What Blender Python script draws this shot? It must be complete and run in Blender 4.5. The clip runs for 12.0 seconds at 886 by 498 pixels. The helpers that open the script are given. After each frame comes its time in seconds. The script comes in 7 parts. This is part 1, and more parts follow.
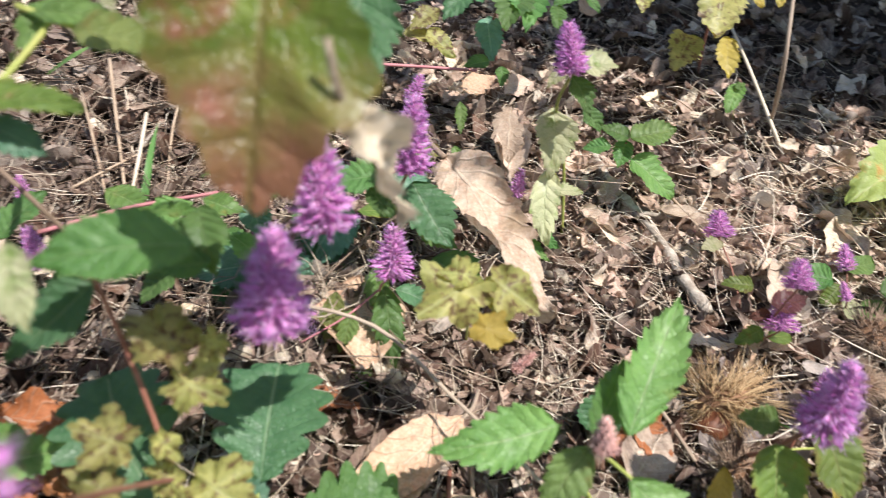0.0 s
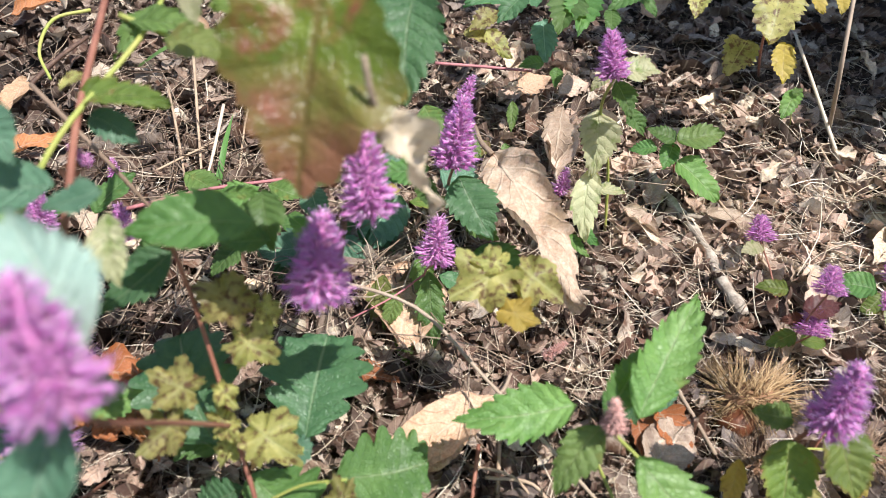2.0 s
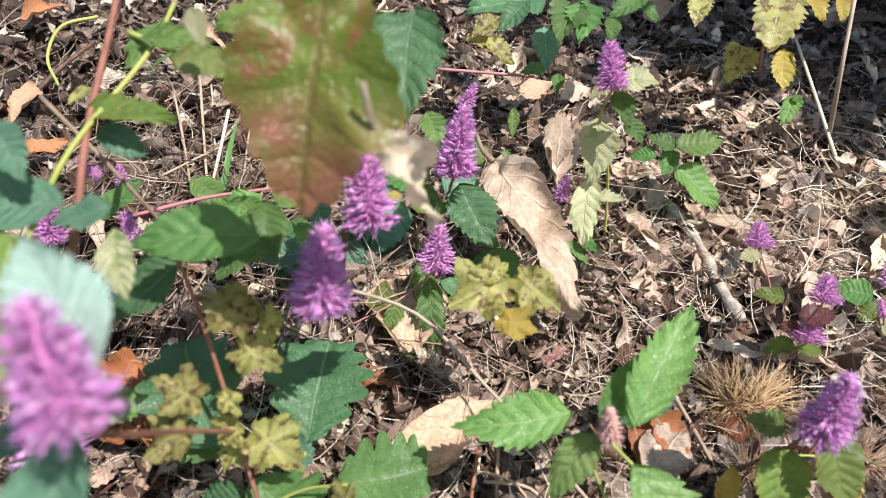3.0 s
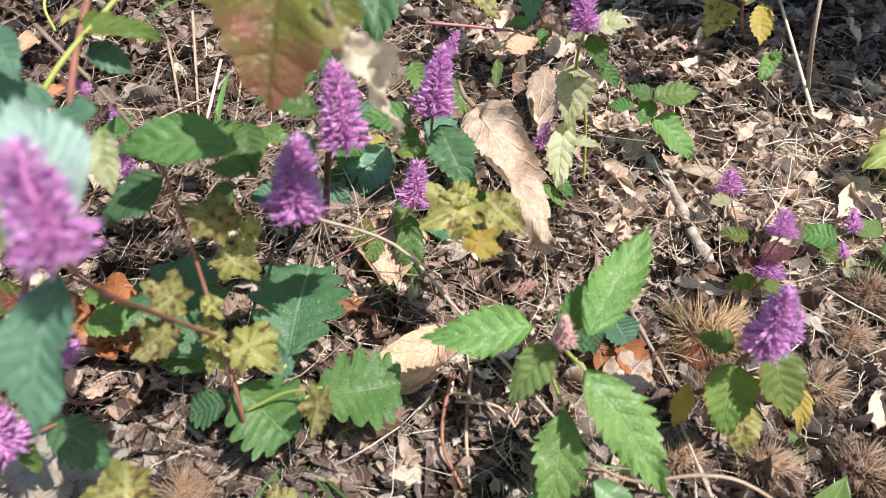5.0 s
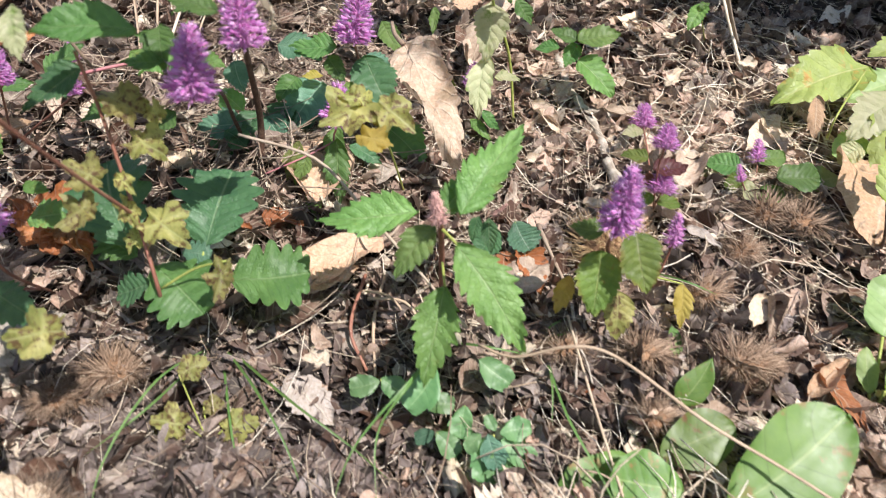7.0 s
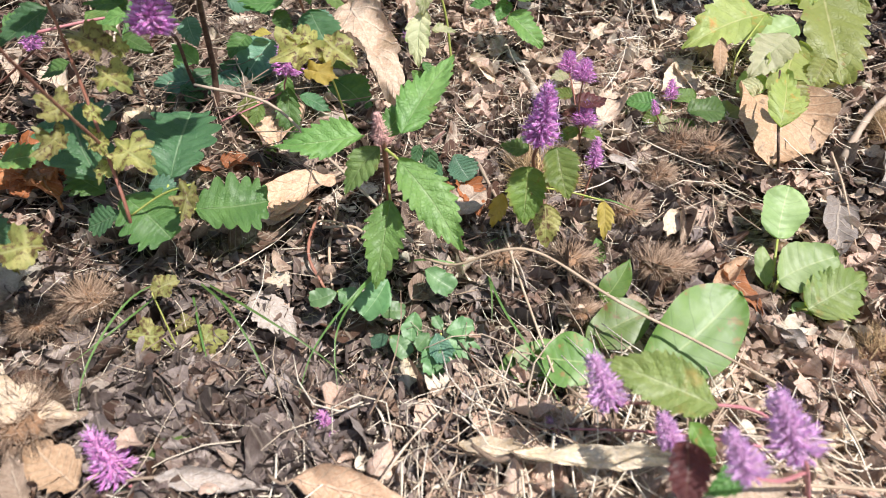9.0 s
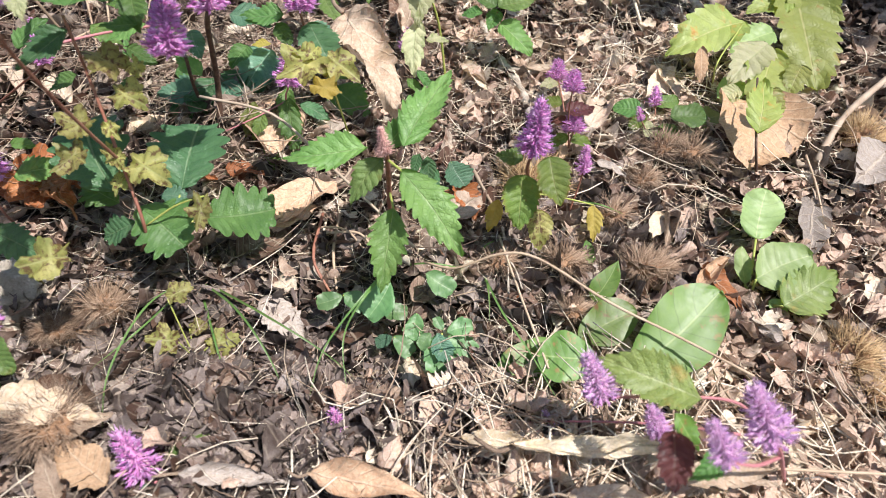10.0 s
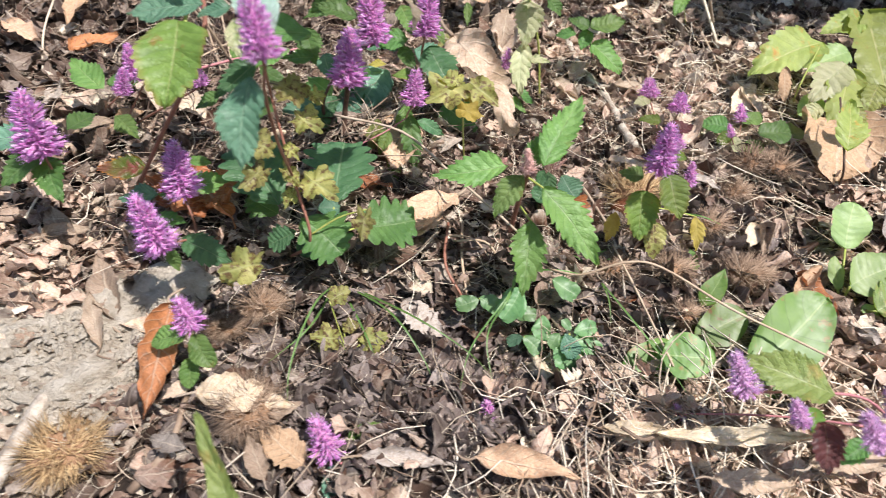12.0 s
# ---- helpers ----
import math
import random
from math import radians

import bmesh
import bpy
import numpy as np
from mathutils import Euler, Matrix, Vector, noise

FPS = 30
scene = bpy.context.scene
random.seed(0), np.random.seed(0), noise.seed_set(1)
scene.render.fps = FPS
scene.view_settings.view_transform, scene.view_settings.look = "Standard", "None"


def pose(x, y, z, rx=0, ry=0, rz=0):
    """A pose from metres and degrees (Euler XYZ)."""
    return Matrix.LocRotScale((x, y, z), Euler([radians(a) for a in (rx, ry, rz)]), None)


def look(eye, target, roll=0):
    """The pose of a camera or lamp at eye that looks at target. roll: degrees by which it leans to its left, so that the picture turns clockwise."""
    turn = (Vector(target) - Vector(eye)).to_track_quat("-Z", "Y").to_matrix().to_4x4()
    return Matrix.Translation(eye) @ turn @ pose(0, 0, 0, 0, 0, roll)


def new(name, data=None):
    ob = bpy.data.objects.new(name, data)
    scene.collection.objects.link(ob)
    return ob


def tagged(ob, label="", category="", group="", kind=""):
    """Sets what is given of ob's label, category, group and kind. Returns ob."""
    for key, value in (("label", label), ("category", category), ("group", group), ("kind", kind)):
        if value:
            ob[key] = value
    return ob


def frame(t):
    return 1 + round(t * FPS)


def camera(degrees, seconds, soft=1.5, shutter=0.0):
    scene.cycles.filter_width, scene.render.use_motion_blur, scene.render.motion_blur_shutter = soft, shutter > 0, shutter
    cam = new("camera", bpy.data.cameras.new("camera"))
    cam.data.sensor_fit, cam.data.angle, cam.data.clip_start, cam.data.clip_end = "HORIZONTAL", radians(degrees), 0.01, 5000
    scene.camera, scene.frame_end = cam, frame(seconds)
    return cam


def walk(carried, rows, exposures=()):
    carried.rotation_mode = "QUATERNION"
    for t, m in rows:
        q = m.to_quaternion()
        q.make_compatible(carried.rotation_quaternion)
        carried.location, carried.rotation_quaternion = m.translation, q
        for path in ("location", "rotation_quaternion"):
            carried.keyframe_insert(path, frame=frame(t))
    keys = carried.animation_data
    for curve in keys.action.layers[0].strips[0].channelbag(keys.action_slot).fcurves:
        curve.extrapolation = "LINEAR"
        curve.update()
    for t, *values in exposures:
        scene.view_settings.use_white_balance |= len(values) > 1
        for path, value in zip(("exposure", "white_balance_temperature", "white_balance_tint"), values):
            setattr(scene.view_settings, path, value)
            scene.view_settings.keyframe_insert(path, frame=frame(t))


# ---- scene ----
cam = camera(69.0, 12.0, soft=0.65, shutter=0.5)
PATH = [
    (0, (0.0137, 0.0161, 0.3599), (0.0511, 0.8718, -0.1561), 5.56),
    (0.5, (0.0062, 0.0070, 0.3703), (-0.0195, 0.8589, -0.1527), 5.19),
    (1, (0.0046, -0.0006, 0.3668), (-0.0475, 0.8461, -0.1627), 5.15),
    (1.5, (0.0179, -0.0049, 0.3675), (-0.0380, 0.8405, -0.1637), 5.02),
    (2, (0.0272, -0.0091, 0.3733), (-0.0313, 0.8364, -0.1575), 4.84),
    (2.5, (0.0299, -0.0123, 0.3753), (-0.0318, 0.8321, -0.1569), 4.82),
    (2.7, (0.0291, -0.0111, 0.3787), (-0.0356, 0.8333, -0.1531), 4.72),
    (4.3, (0.0375, -0.0220, 0.3856), (-0.0221, 0.8045, -0.1740), 5.48),
    (4.5, (0.0421, -0.0293, 0.3797), (-0.0213, 0.7965, -0.1806), 5.35),
    (5, (0.0502, -0.0418, 0.3697), (-0.0138, 0.7837, -0.1910), 5.41),
    (5.5, (0.0476, -0.0492, 0.3652), (-0.0223, 0.7767, -0.1943), 5.24),
    (6, (0.0743, -0.0636, 0.3680), (-0.0015, 0.7621, -0.1910), 5.13),
    (6.5, (0.1044, -0.0808, 0.3614), (0.0240, 0.7450, -0.1967), 4.97),
    (7, (0.1280, -0.0989, 0.3455), (0.0461, 0.7254, -0.2148), 4.96),
    (7.5, (0.1441, -0.1177, 0.3364), (0.0618, 0.7067, -0.2236), 4.40),
    (7.7, (0.1447, -0.1236, 0.3351), (0.0717, 0.7013, -0.2256), 4.56),
    (9.3, (0.1468, -0.1704, 0.3308), (0.1370, 0.6548, -0.2339), 4.73),
    (9.5, (0.1424, -0.1739, 0.3379), (0.1395, 0.6484, -0.2310), 4.89),
    (10, (0.1360, -0.1801, 0.3511), (0.1399, 0.6416, -0.2187), 4.96),
    (10.5, (0.1186, -0.1921, 0.3646), (0.1265, 0.6287, -0.2065), 5.21),
    (11, (0.0986, -0.2046, 0.3734), (0.1013, 0.6162, -0.1977), 4.98),
    (11.5, (0.0731, -0.2140, 0.3734), (0.0707, 0.6052, -0.2001), 4.90),
    (12, (0.0424, -0.2195, 0.3792), (0.0335, 0.5987, -0.1957), 4.85),
]
cam.data.dof.use_dof = True
cam.data.dof.focus_distance = 0.53
cam.data.dof.aperture_fstop = 8.5
walk(cam, [(t, look(eye, target, roll)) for t, eye, target, roll in PATH])

# Light: a high sun from behind the viewer's right shoulder, under a clear sky.
SUN_FROM = Vector((0.37, -0.35, 0.86)).normalized()
world = bpy.data.worlds.new("sky")
scene.world = world
world.use_nodes = True
sky = world.node_tree.nodes.new("ShaderNodeTexSky")
sky.sky_type = "NISHITA"
sky.sun_disc = False
sky.sun_elevation = math.asin(SUN_FROM.z)
sky.sun_rotation = math.atan2(SUN_FROM.x, SUN_FROM.y)
background = world.node_tree.nodes["Background"]
background.inputs["Strength"].default_value = 0.098
world.node_tree.links.new(sky.outputs["Color"], background.inputs["Color"])
sun = new("sun", bpy.data.lights.new("sun", "SUN"))
sun.data.energy, sun.data.angle, sun.data.color = 5.0, radians(0.53), (1.0, 0.95, 0.92)
sun.matrix_world = look(SUN_FROM * 6, (0, 0, 0))
scene.view_settings.exposure = 0.72



# ---- materials ----
def material(name):
    m = bpy.data.materials.new(name)
    m.use_nodes = True
    nodes, links = m.node_tree.nodes, m.node_tree.links
    return m, nodes, links, nodes["Principled BSDF"], nodes["Material Output"]


def ramp_of(nodes, stops):
    ramp = nodes.new("ShaderNodeValToRGB")
    ramp.color_ramp.elements[0].position, ramp.color_ramp.elements[0].color = stops[0][0], (*stops[0][1], 1)
    ramp.color_ramp.elements[1].position, ramp.color_ramp.elements[1].color = stops[-1][0], (*stops[-1][1], 1)
    for at, colour in stops[1:-1]:
        e = ramp.color_ramp.elements.new(at)
        e.color = (*colour, 1)
    return ramp


def calc(nodes, links, op, a, b=None, clamp=False):
    n = nodes.new("ShaderNodeMath")
    n.operation, n.use_clamp = op, clamp
    for slot, value in enumerate((a, b)):
        if value is None:
            continue
        if isinstance(value, (int, float)):
            n.inputs[slot].default_value = value
        else:
            links.new(value, n.inputs[slot])
    return n.outputs[0]


def blend(nodes, links, factor, a, b, mode="MIX"):
    n = nodes.new("ShaderNodeMix")
    n.data_type, n.blend_type = "RGBA", mode
    for slot, value in ((0, factor), (6, a), (7, b)):
        if isinstance(value, (int, float)):
            n.inputs[slot].default_value = value
        elif isinstance(value, tuple):
            n.inputs[slot].default_value = (*value, 1)
        else:
            links.new(value, n.inputs[slot])
    return n.outputs[2]


def noise_of(nodes, links, vector, scale, detail=4.0, rough=0.6):
    n = nodes.new("ShaderNodeTexNoise")
    n.inputs["Scale"].default_value, n.inputs["Detail"].default_value, n.inputs["Roughness"].default_value = scale, detail, rough
    links.new(vector, n.inputs["Vector"])
    return n.outputs["Fac"]


def band(nodes, links, value, low, high):
    n = nodes.new("ShaderNodeMapRange")
    n.inputs["From Min"].default_value, n.inputs["From Max"].default_value = low, high
    links.new(value, n.inputs["Value"])
    return n.outputs["Result"]


def shifted(nodes, links):
    """Object coordinates moved by a random step for each object, so that copies differ."""
    coord, info, add = nodes.new("ShaderNodeTexCoord"), nodes.new("ShaderNodeObjectInfo"), nodes.new("ShaderNodeVectorMath")
    add.operation = "ADD"
    scaled = calc(nodes, links, "MULTIPLY", info.outputs["Random"], 7.0)
    comb = nodes.new("ShaderNodeCombineXYZ")
    for k in range(3):
        links.new(scaled, comb.inputs[k])
    links.new(coord.outputs["Object"], add.inputs[0])
    links.new(comb.outputs[0], add.inputs[1])
    return add.outputs[0], info.outputs["Random"], coord


def leaf_paint(name, base, light, vein, blotch=None, blotch_at=0.62, veins=7.0, slant=0.45, gloss=0.44, thin=0.36, relief=0.7, edge=None, blotch_size=3.0, groove_tone=0.66, ripe=None, net_by=1.0):
    """A living leaf: midrib and side veins by its own length and width, mottling, thin enough to let light through."""
    m, nodes, links, shader, out = material(name)
    place, rnd, coord = shifted(nodes, links)
    uv = nodes.new("ShaderNodeUVMap")
    sep = nodes.new("ShaderNodeSeparateXYZ")
    links.new(uv.outputs[0], sep.inputs[0])
    across = calc(nodes, links, "ABSOLUTE", calc(nodes, links, "SUBTRACT", sep.outputs[0], 0.5))
    across = calc(nodes, links, "MULTIPLY", across, 2.0)
    run = calc(nodes, links, "SUBTRACT", sep.outputs[1], calc(nodes, links, "MULTIPLY", across, slant * 0.45))
    waver = calc(nodes, links, "MULTIPLY", calc(nodes, links, "SUBTRACT", noise_of(nodes, links, place, 3.2, 2), 0.5), 0.06)
    run = calc(nodes, links, "ADD", run, waver)
    saw = calc(nodes, links, "FRACT", calc(nodes, links, "MULTIPLY", run, veins))
    near = calc(nodes, links, "ABSOLUTE", calc(nodes, links, "SUBTRACT", saw, 0.5))
    side = calc(nodes, links, "SUBTRACT", 1.0, band(nodes, links, near, 0.005, 0.05), clamp=True)
    mid = calc(nodes, links, "SUBTRACT", 1.0, band(nodes, links, across, 0.012, 0.05), clamp=True)
    net = nodes.new("ShaderNodeTexVoronoi")
    net.feature = "DISTANCE_TO_EDGE"
    net.inputs["Scale"].default_value = 26.0
    links.new(place, net.inputs["Vector"])
    mesh_lines = calc(nodes, links, "SUBTRACT", 1.0, band(nodes, links, net.outputs["Distance"], 0.0, 0.16), clamp=True)
    mesh_lines = calc(nodes, links, "MULTIPLY", mesh_lines, net_by)
    large, small = noise_of(nodes, links, place, 1.8, 3), noise_of(nodes, links, place, 14, 5)
    tone = calc(nodes, links, "ADD", calc(nodes, links, "MULTIPLY", large, 0.75), calc(nodes, links, "MULTIPLY", small, 0.35))
    colour = blend(nodes, links, band(nodes, links, tone, 0.35, 0.75), base, light)
    if blotch:
        patch = band(nodes, links, noise_of(nodes, links, place, blotch_size, 5, 0.65), blotch_at - 0.06, blotch_at + 0.06)
        colour = blend(nodes, links, patch, colour, blotch)
    if ripe:
        turned = calc(nodes, links, "ADD", sep.outputs[1], calc(nodes, links, "MULTIPLY", calc(nodes, links, "SUBTRACT", noise_of(nodes, links, place, 2.6, 4), 0.5), 1.1))
        colour = blend(nodes, links, band(nodes, links, turned, 0.42, 0.90), colour, ripe)
    if edge:
        rim = band(nodes, links, calc(nodes, links, "ADD", across, calc(nodes, links, "MULTIPLY", large, 0.9)), 1.25, 1.6)
        colour = blend(nodes, links, rim, colour, edge)
    groove = nodes.new("ShaderNodeHueSaturation")
    groove.inputs["Value"].default_value = groove_tone
    links.new(colour, groove.inputs["Color"])
    colour = blend(nodes, links, calc(nodes, links, "MULTIPLY", calc(nodes, links, "MAXIMUM", side, calc(nodes, links, "MULTIPLY", mesh_lines, 0.5)), 0.42), colour, groove.outputs[0])
    colour = blend(nodes, links, calc(nodes, links, "MULTIPLY", mid, 0.75), colour, vein)
    hue = nodes.new("ShaderNodeHueSaturation")
    links.new(colour, hue.inputs["Color"])
    links.new(calc(nodes, links, "ADD", calc(nodes, links, "MULTIPLY", rnd, 0.5), 0.75), hue.inputs["Value"])
    links.new(calc(nodes, links, "ADD", calc(nodes, links, "MULTIPLY", rnd, 0.03), 0.485), hue.inputs["Hue"])
    links.new(hue.outputs[0], shader.inputs["Base Color"])
    links.new(calc(nodes, links, "ADD", calc(nodes, links, "MULTIPLY", small, 0.25), gloss - 0.1), shader.inputs["Roughness"])
    shader.inputs["Specular IOR Level"].default_value = 0.45
    shader.inputs["Coat Weight"].default_value, shader.inputs["Coat Roughness"].default_value = 0.14, 0.34
    bumpy = nodes.new("ShaderNodeBump")
    bumpy.inputs["Strength"].default_value, bumpy.inputs["Distance"].default_value = min(1.0, relief * 1.3), 0.0026
    puff = calc(nodes, links, "MULTIPLY", calc(nodes, links, "POWER", calc(nodes, links, "MULTIPLY", near, 2.0), 0.5), calc(nodes, links, "SUBTRACT", 1.0, mid))
    height = calc(nodes, links, "ADD", calc(nodes, links, "MULTIPLY", small, 0.35), calc(nodes, links, "SUBTRACT", calc(nodes, links, "MULTIPLY", puff, 0.30 if veins > 0.5 else 0.0), calc(nodes, links, "MULTIPLY", mesh_lines, 0.10)))
    links.new(height, bumpy.inputs["Height"])
    links.new(bumpy.outputs[0], shader.inputs["Normal"])
    glow = nodes.new("ShaderNodeBsdfTranslucent")
    warm = blend(nodes, links, 1.0, hue.outputs[0], (1.0, 1.0, 0.45), "MULTIPLY")
    bright = nodes.new("ShaderNodeHueSaturation")
    bright.inputs["Value"].default_value = 1.7
    links.new(warm, bright.inputs["Color"])
    links.new(bright.outputs[0], glow.inputs["Color"])
    mix = nodes.new("ShaderNodeMixShader")
    mix.inputs[0].default_value = thin
    links.new(shader.outputs[0], mix.inputs[1])
    links.new(glow.outputs[0], mix.inputs[2])
    links.new(mix.outputs[0], out.inputs["Surface"])
    return m


def dry_paint(name, tones, island=False, veins=9.0, gloss=0.55, thin=0.12, spots=(0.05, 0.035, 0.025), spread=1.0):
    """Dead leaf: a tone of its own for each leaf, faded patches, dark spots and ribs."""
    k = 1.0 if island else 0.042
    m, nodes, links, shader, out = material(name)
    place, rnd, coord = shifted(nodes, links)
    if island:
        rnd = nodes.new("ShaderNodeNewGeometry").outputs["Random Per Island"]
    count = len(tones)
    ramp = ramp_of(nodes, [((k + 0.5) / count, c) for k, c in enumerate(tones)])
    large, small = noise_of(nodes, links, place, 38 * k, 4), noise_of(nodes, links, place, 520 * k, 5, 0.7)
    pick = calc(nodes, links, "ADD", rnd, calc(nodes, links, "MULTIPLY", calc(nodes, links, "SUBTRACT", large, 0.5), 0.35 * spread))
    links.new(pick, ramp.inputs[0])
    uv = nodes.new("ShaderNodeUVMap")
    sep = nodes.new("ShaderNodeSeparateXYZ")
    links.new(uv.outputs[0], sep.inputs[0])
    across = calc(nodes, links, "MULTIPLY", calc(nodes, links, "ABSOLUTE", calc(nodes, links, "SUBTRACT", sep.outputs[0], 0.5)), 2.0)
    saw = calc(nodes, links, "FRACT", calc(nodes, links, "MULTIPLY", calc(nodes, links, "SUBTRACT", sep.outputs[1], calc(nodes, links, "MULTIPLY", across, 0.2)), veins))
    side = calc(nodes, links, "SUBTRACT", 1.0, band(nodes, links, calc(nodes, links, "ABSOLUTE", calc(nodes, links, "SUBTRACT", saw, 0.5)), 0.02, 0.12), clamp=True)
    mid = calc(nodes, links, "SUBTRACT", 1.0, band(nodes, links, across, 0.02, 0.08), clamp=True)
    lines = calc(nodes, links, "MAXIMUM", mid, calc(nodes, links, "MULTIPLY", side, 0.6))
    colour = blend(nodes, links, band(nodes, links, small, 0.3, 0.8), ramp.outputs[0], (0.30, 0.25, 0.20), "OVERLAY")
    colour = blend(nodes, links, calc(nodes, links, "MULTIPLY", band(nodes, links, noise_of(nodes, links, place, 150 * k, 4), 0.60, 0.72), 0.7), colour, spots)
    colour = blend(nodes, links, calc(nodes, links, "MULTIPLY", lines, 0.36), colour, (0.58, 0.49, 0.38))
    grain = nodes.new("ShaderNodeHueSaturation")
    links.new(colour, grain.inputs["Color"])
    links.new(calc(nodes, links, "ADD", calc(nodes, links, "MULTIPLY", noise_of(nodes, links, place, 1500 * k, 4, 0.75), 1.3), 0.36), grain.inputs["Value"])
    colour = grain.outputs[0]
    links.new(colour, shader.inputs["Base Color"])
    shader.inputs["Roughness"].default_value = gloss
    shader.inputs["Specular IOR Level"].default_value = 0.4
    bumpy = nodes.new("ShaderNodeBump")
    bumpy.inputs["Strength"].default_value, bumpy.inputs["Distance"].default_value = 0.6, 0.0015
    links.new(calc(nodes, links, "ADD", lines, small), bumpy.inputs["Height"])
    links.new(bumpy.outputs[0], shader.inputs["Normal"])
    glow = nodes.new("ShaderNodeBsdfTranslucent")
    links.new(colour, glow.inputs["Color"])
    mix = nodes.new("ShaderNodeMixShader")
    mix.inputs[0].default_value = thin
    links.new(shader.outputs[0], mix.inputs[1])
    links.new(glow.outputs[0], mix.inputs[2])
    links.new(mix.outputs[0], out.inputs["Surface"])
    return m


def plain_paint(name, tones, scale=60.0, fine=600.0, rough=0.7, relief=0.5, depth=0.001, island=False, by_object=0.5, stretch=(1, 1, 1), thin=0.0):
    """Bark, straw, earth, petals: tones by noise at two scales and by piece."""
    m, nodes, links, shader, out = material(name)
    place, rnd, coord = shifted(nodes, links)
    if island:
        rnd = nodes.new("ShaderNodeNewGeometry").outputs["Random Per Island"]
    mapping = nodes.new("ShaderNodeMapping")
    mapping.inputs["Scale"].default_value = stretch
    links.new(place, mapping.inputs["Vector"])
    large, small = noise_of(nodes, links, mapping.outputs[0], scale, 4), noise_of(nodes, links, mapping.outputs[0], fine, 5, 0.7)
    value = calc(nodes, links, "ADD", calc(nodes, links, "MULTIPLY", large, 0.7), calc(nodes, links, "MULTIPLY", small, 0.3))
    value = band(nodes, links, value, 0.3, 0.7)
    value = calc(nodes, links, "ADD", calc(nodes, links, "MULTIPLY", value, 1 - by_object), calc(nodes, links, "MULTIPLY", rnd, by_object))
    count = len(tones)
    ramp = ramp_of(nodes, [(k / max(1, count - 1), c) for k, c in enumerate(tones)])
    links.new(value, ramp.inputs[0])
    links.new(ramp.outputs[0], shader.inputs["Base Color"])
    shader.inputs["Roughness"].default_value = rough
    shader.inputs["Specular IOR Level"].default_value = 0.35
    bumpy = nodes.new("ShaderNodeBump")
    bumpy.inputs["Strength"].default_value, bumpy.inputs["Distance"].default_value = relief, depth
    links.new(calc(nodes, links, "ADD", small, calc(nodes, links, "MULTIPLY", large, 0.6)), bumpy.inputs["Height"])
    links.new(bumpy.outputs[0], shader.inputs["Normal"])
    if thin:
        glow, mix = nodes.new("ShaderNodeBsdfTranslucent"), nodes.new("ShaderNodeMixShader")
        mix.inputs[0].default_value = thin
        links.new(ramp.outputs[0], glow.inputs["Color"])
        links.new(shader.outputs[0], mix.inputs[1])
        links.new(glow.outputs[0], mix.inputs[2])
        links.new(mix.outputs[0], out.inputs["Surface"])
    return m


GREEN = leaf_paint("leaf_green", (0.060, 0.147, 0.036), (0.132, 0.253, 0.070), (0.20, 0.30, 0.13), blotch=(0.15, 0.19, 0.05), blotch_at=0.70)
DEEP = leaf_paint("leaf_deep_green", (0.048, 0.130, 0.053), (0.105, 0.226, 0.099), (0.20, 0.30, 0.17), gloss=0.40)
SPRING = leaf_paint("leaf_light_green", (0.092, 0.196, 0.041), (0.201, 0.328, 0.096), (0.26, 0.36, 0.15), blotch=(0.21, 0.24, 0.06), blotch_at=0.66)
SOFT = leaf_paint("leaf_soft_green", (0.18, 0.28, 0.09), (0.32, 0.42, 0.18), (0.36, 0.44, 0.20), veins=4.0, relief=0.2, gloss=0.56, net_by=0.4)
CREEPER = leaf_paint("leaf_smooth_green", (0.085, 0.19, 0.07), (0.18, 0.31, 0.135), (0.24, 0.36, 0.17), veins=3.0, relief=0.15, gloss=0.42, net_by=0.3)
LIME = leaf_paint("leaf_lime", (0.13, 0.18, 0.04), (0.24, 0.28, 0.09), (0.34, 0.38, 0.17), blotch=(0.28, 0.22, 0.07), blotch_at=0.64)
BROAD = leaf_paint("leaf_broad_green", (0.079, 0.162, 0.029), (0.158, 0.259, 0.054), (0.26, 0.34, 0.12), blotch=(0.24, 0.13, 0.05), blotch_at=0.63, blotch_size=5.0, veins=5.0, relief=0.15, gloss=0.46, groove_tone=0.5, net_by=0.2)
OLIVE = leaf_paint("leaf_olive", (0.098, 0.172, 0.030), (0.196, 0.276, 0.060), (0.28, 0.32, 0.12), blotch=(0.22, 0.10, 0.03), blotch_at=0.68, edge=(0.25, 0.22, 0.05))
YELLOW = leaf_paint("leaf_yellow_green", (0.17, 0.19, 0.045), (0.44, 0.40, 0.15), (0.36, 0.36, 0.15), blotch=(0.12, 0.07, 0.03), blotch_at=0.55, blotch_size=6.5, gloss=0.55, thin=0.40, relief=0.3, groove_tone=0.85)
GOLD = leaf_paint("leaf_gold", (0.44, 0.34, 0.06), (0.60, 0.49, 0.14), (0.55, 0.45, 0.15), blotch=(0.2, 0.09, 0.03), blotch_at=0.7, gloss=0.55, thin=0.45, groove_tone=0.85)
PALE = leaf_paint("leaf_pale_cream", (0.36, 0.38, 0.20), (0.52, 0.50, 0.33), (0.40, 0.44, 0.24), blotch=(0.22, 0.30, 0.08), blotch_at=0.62, gloss=0.5, groove_tone=0.88)
BLUISH = leaf_paint("leaf_grey_green", (0.068, 0.171, 0.101), (0.160, 0.303, 0.201), (0.26, 0.39, 0.28), gloss=0.40, thin=0.25, veins=9.0)
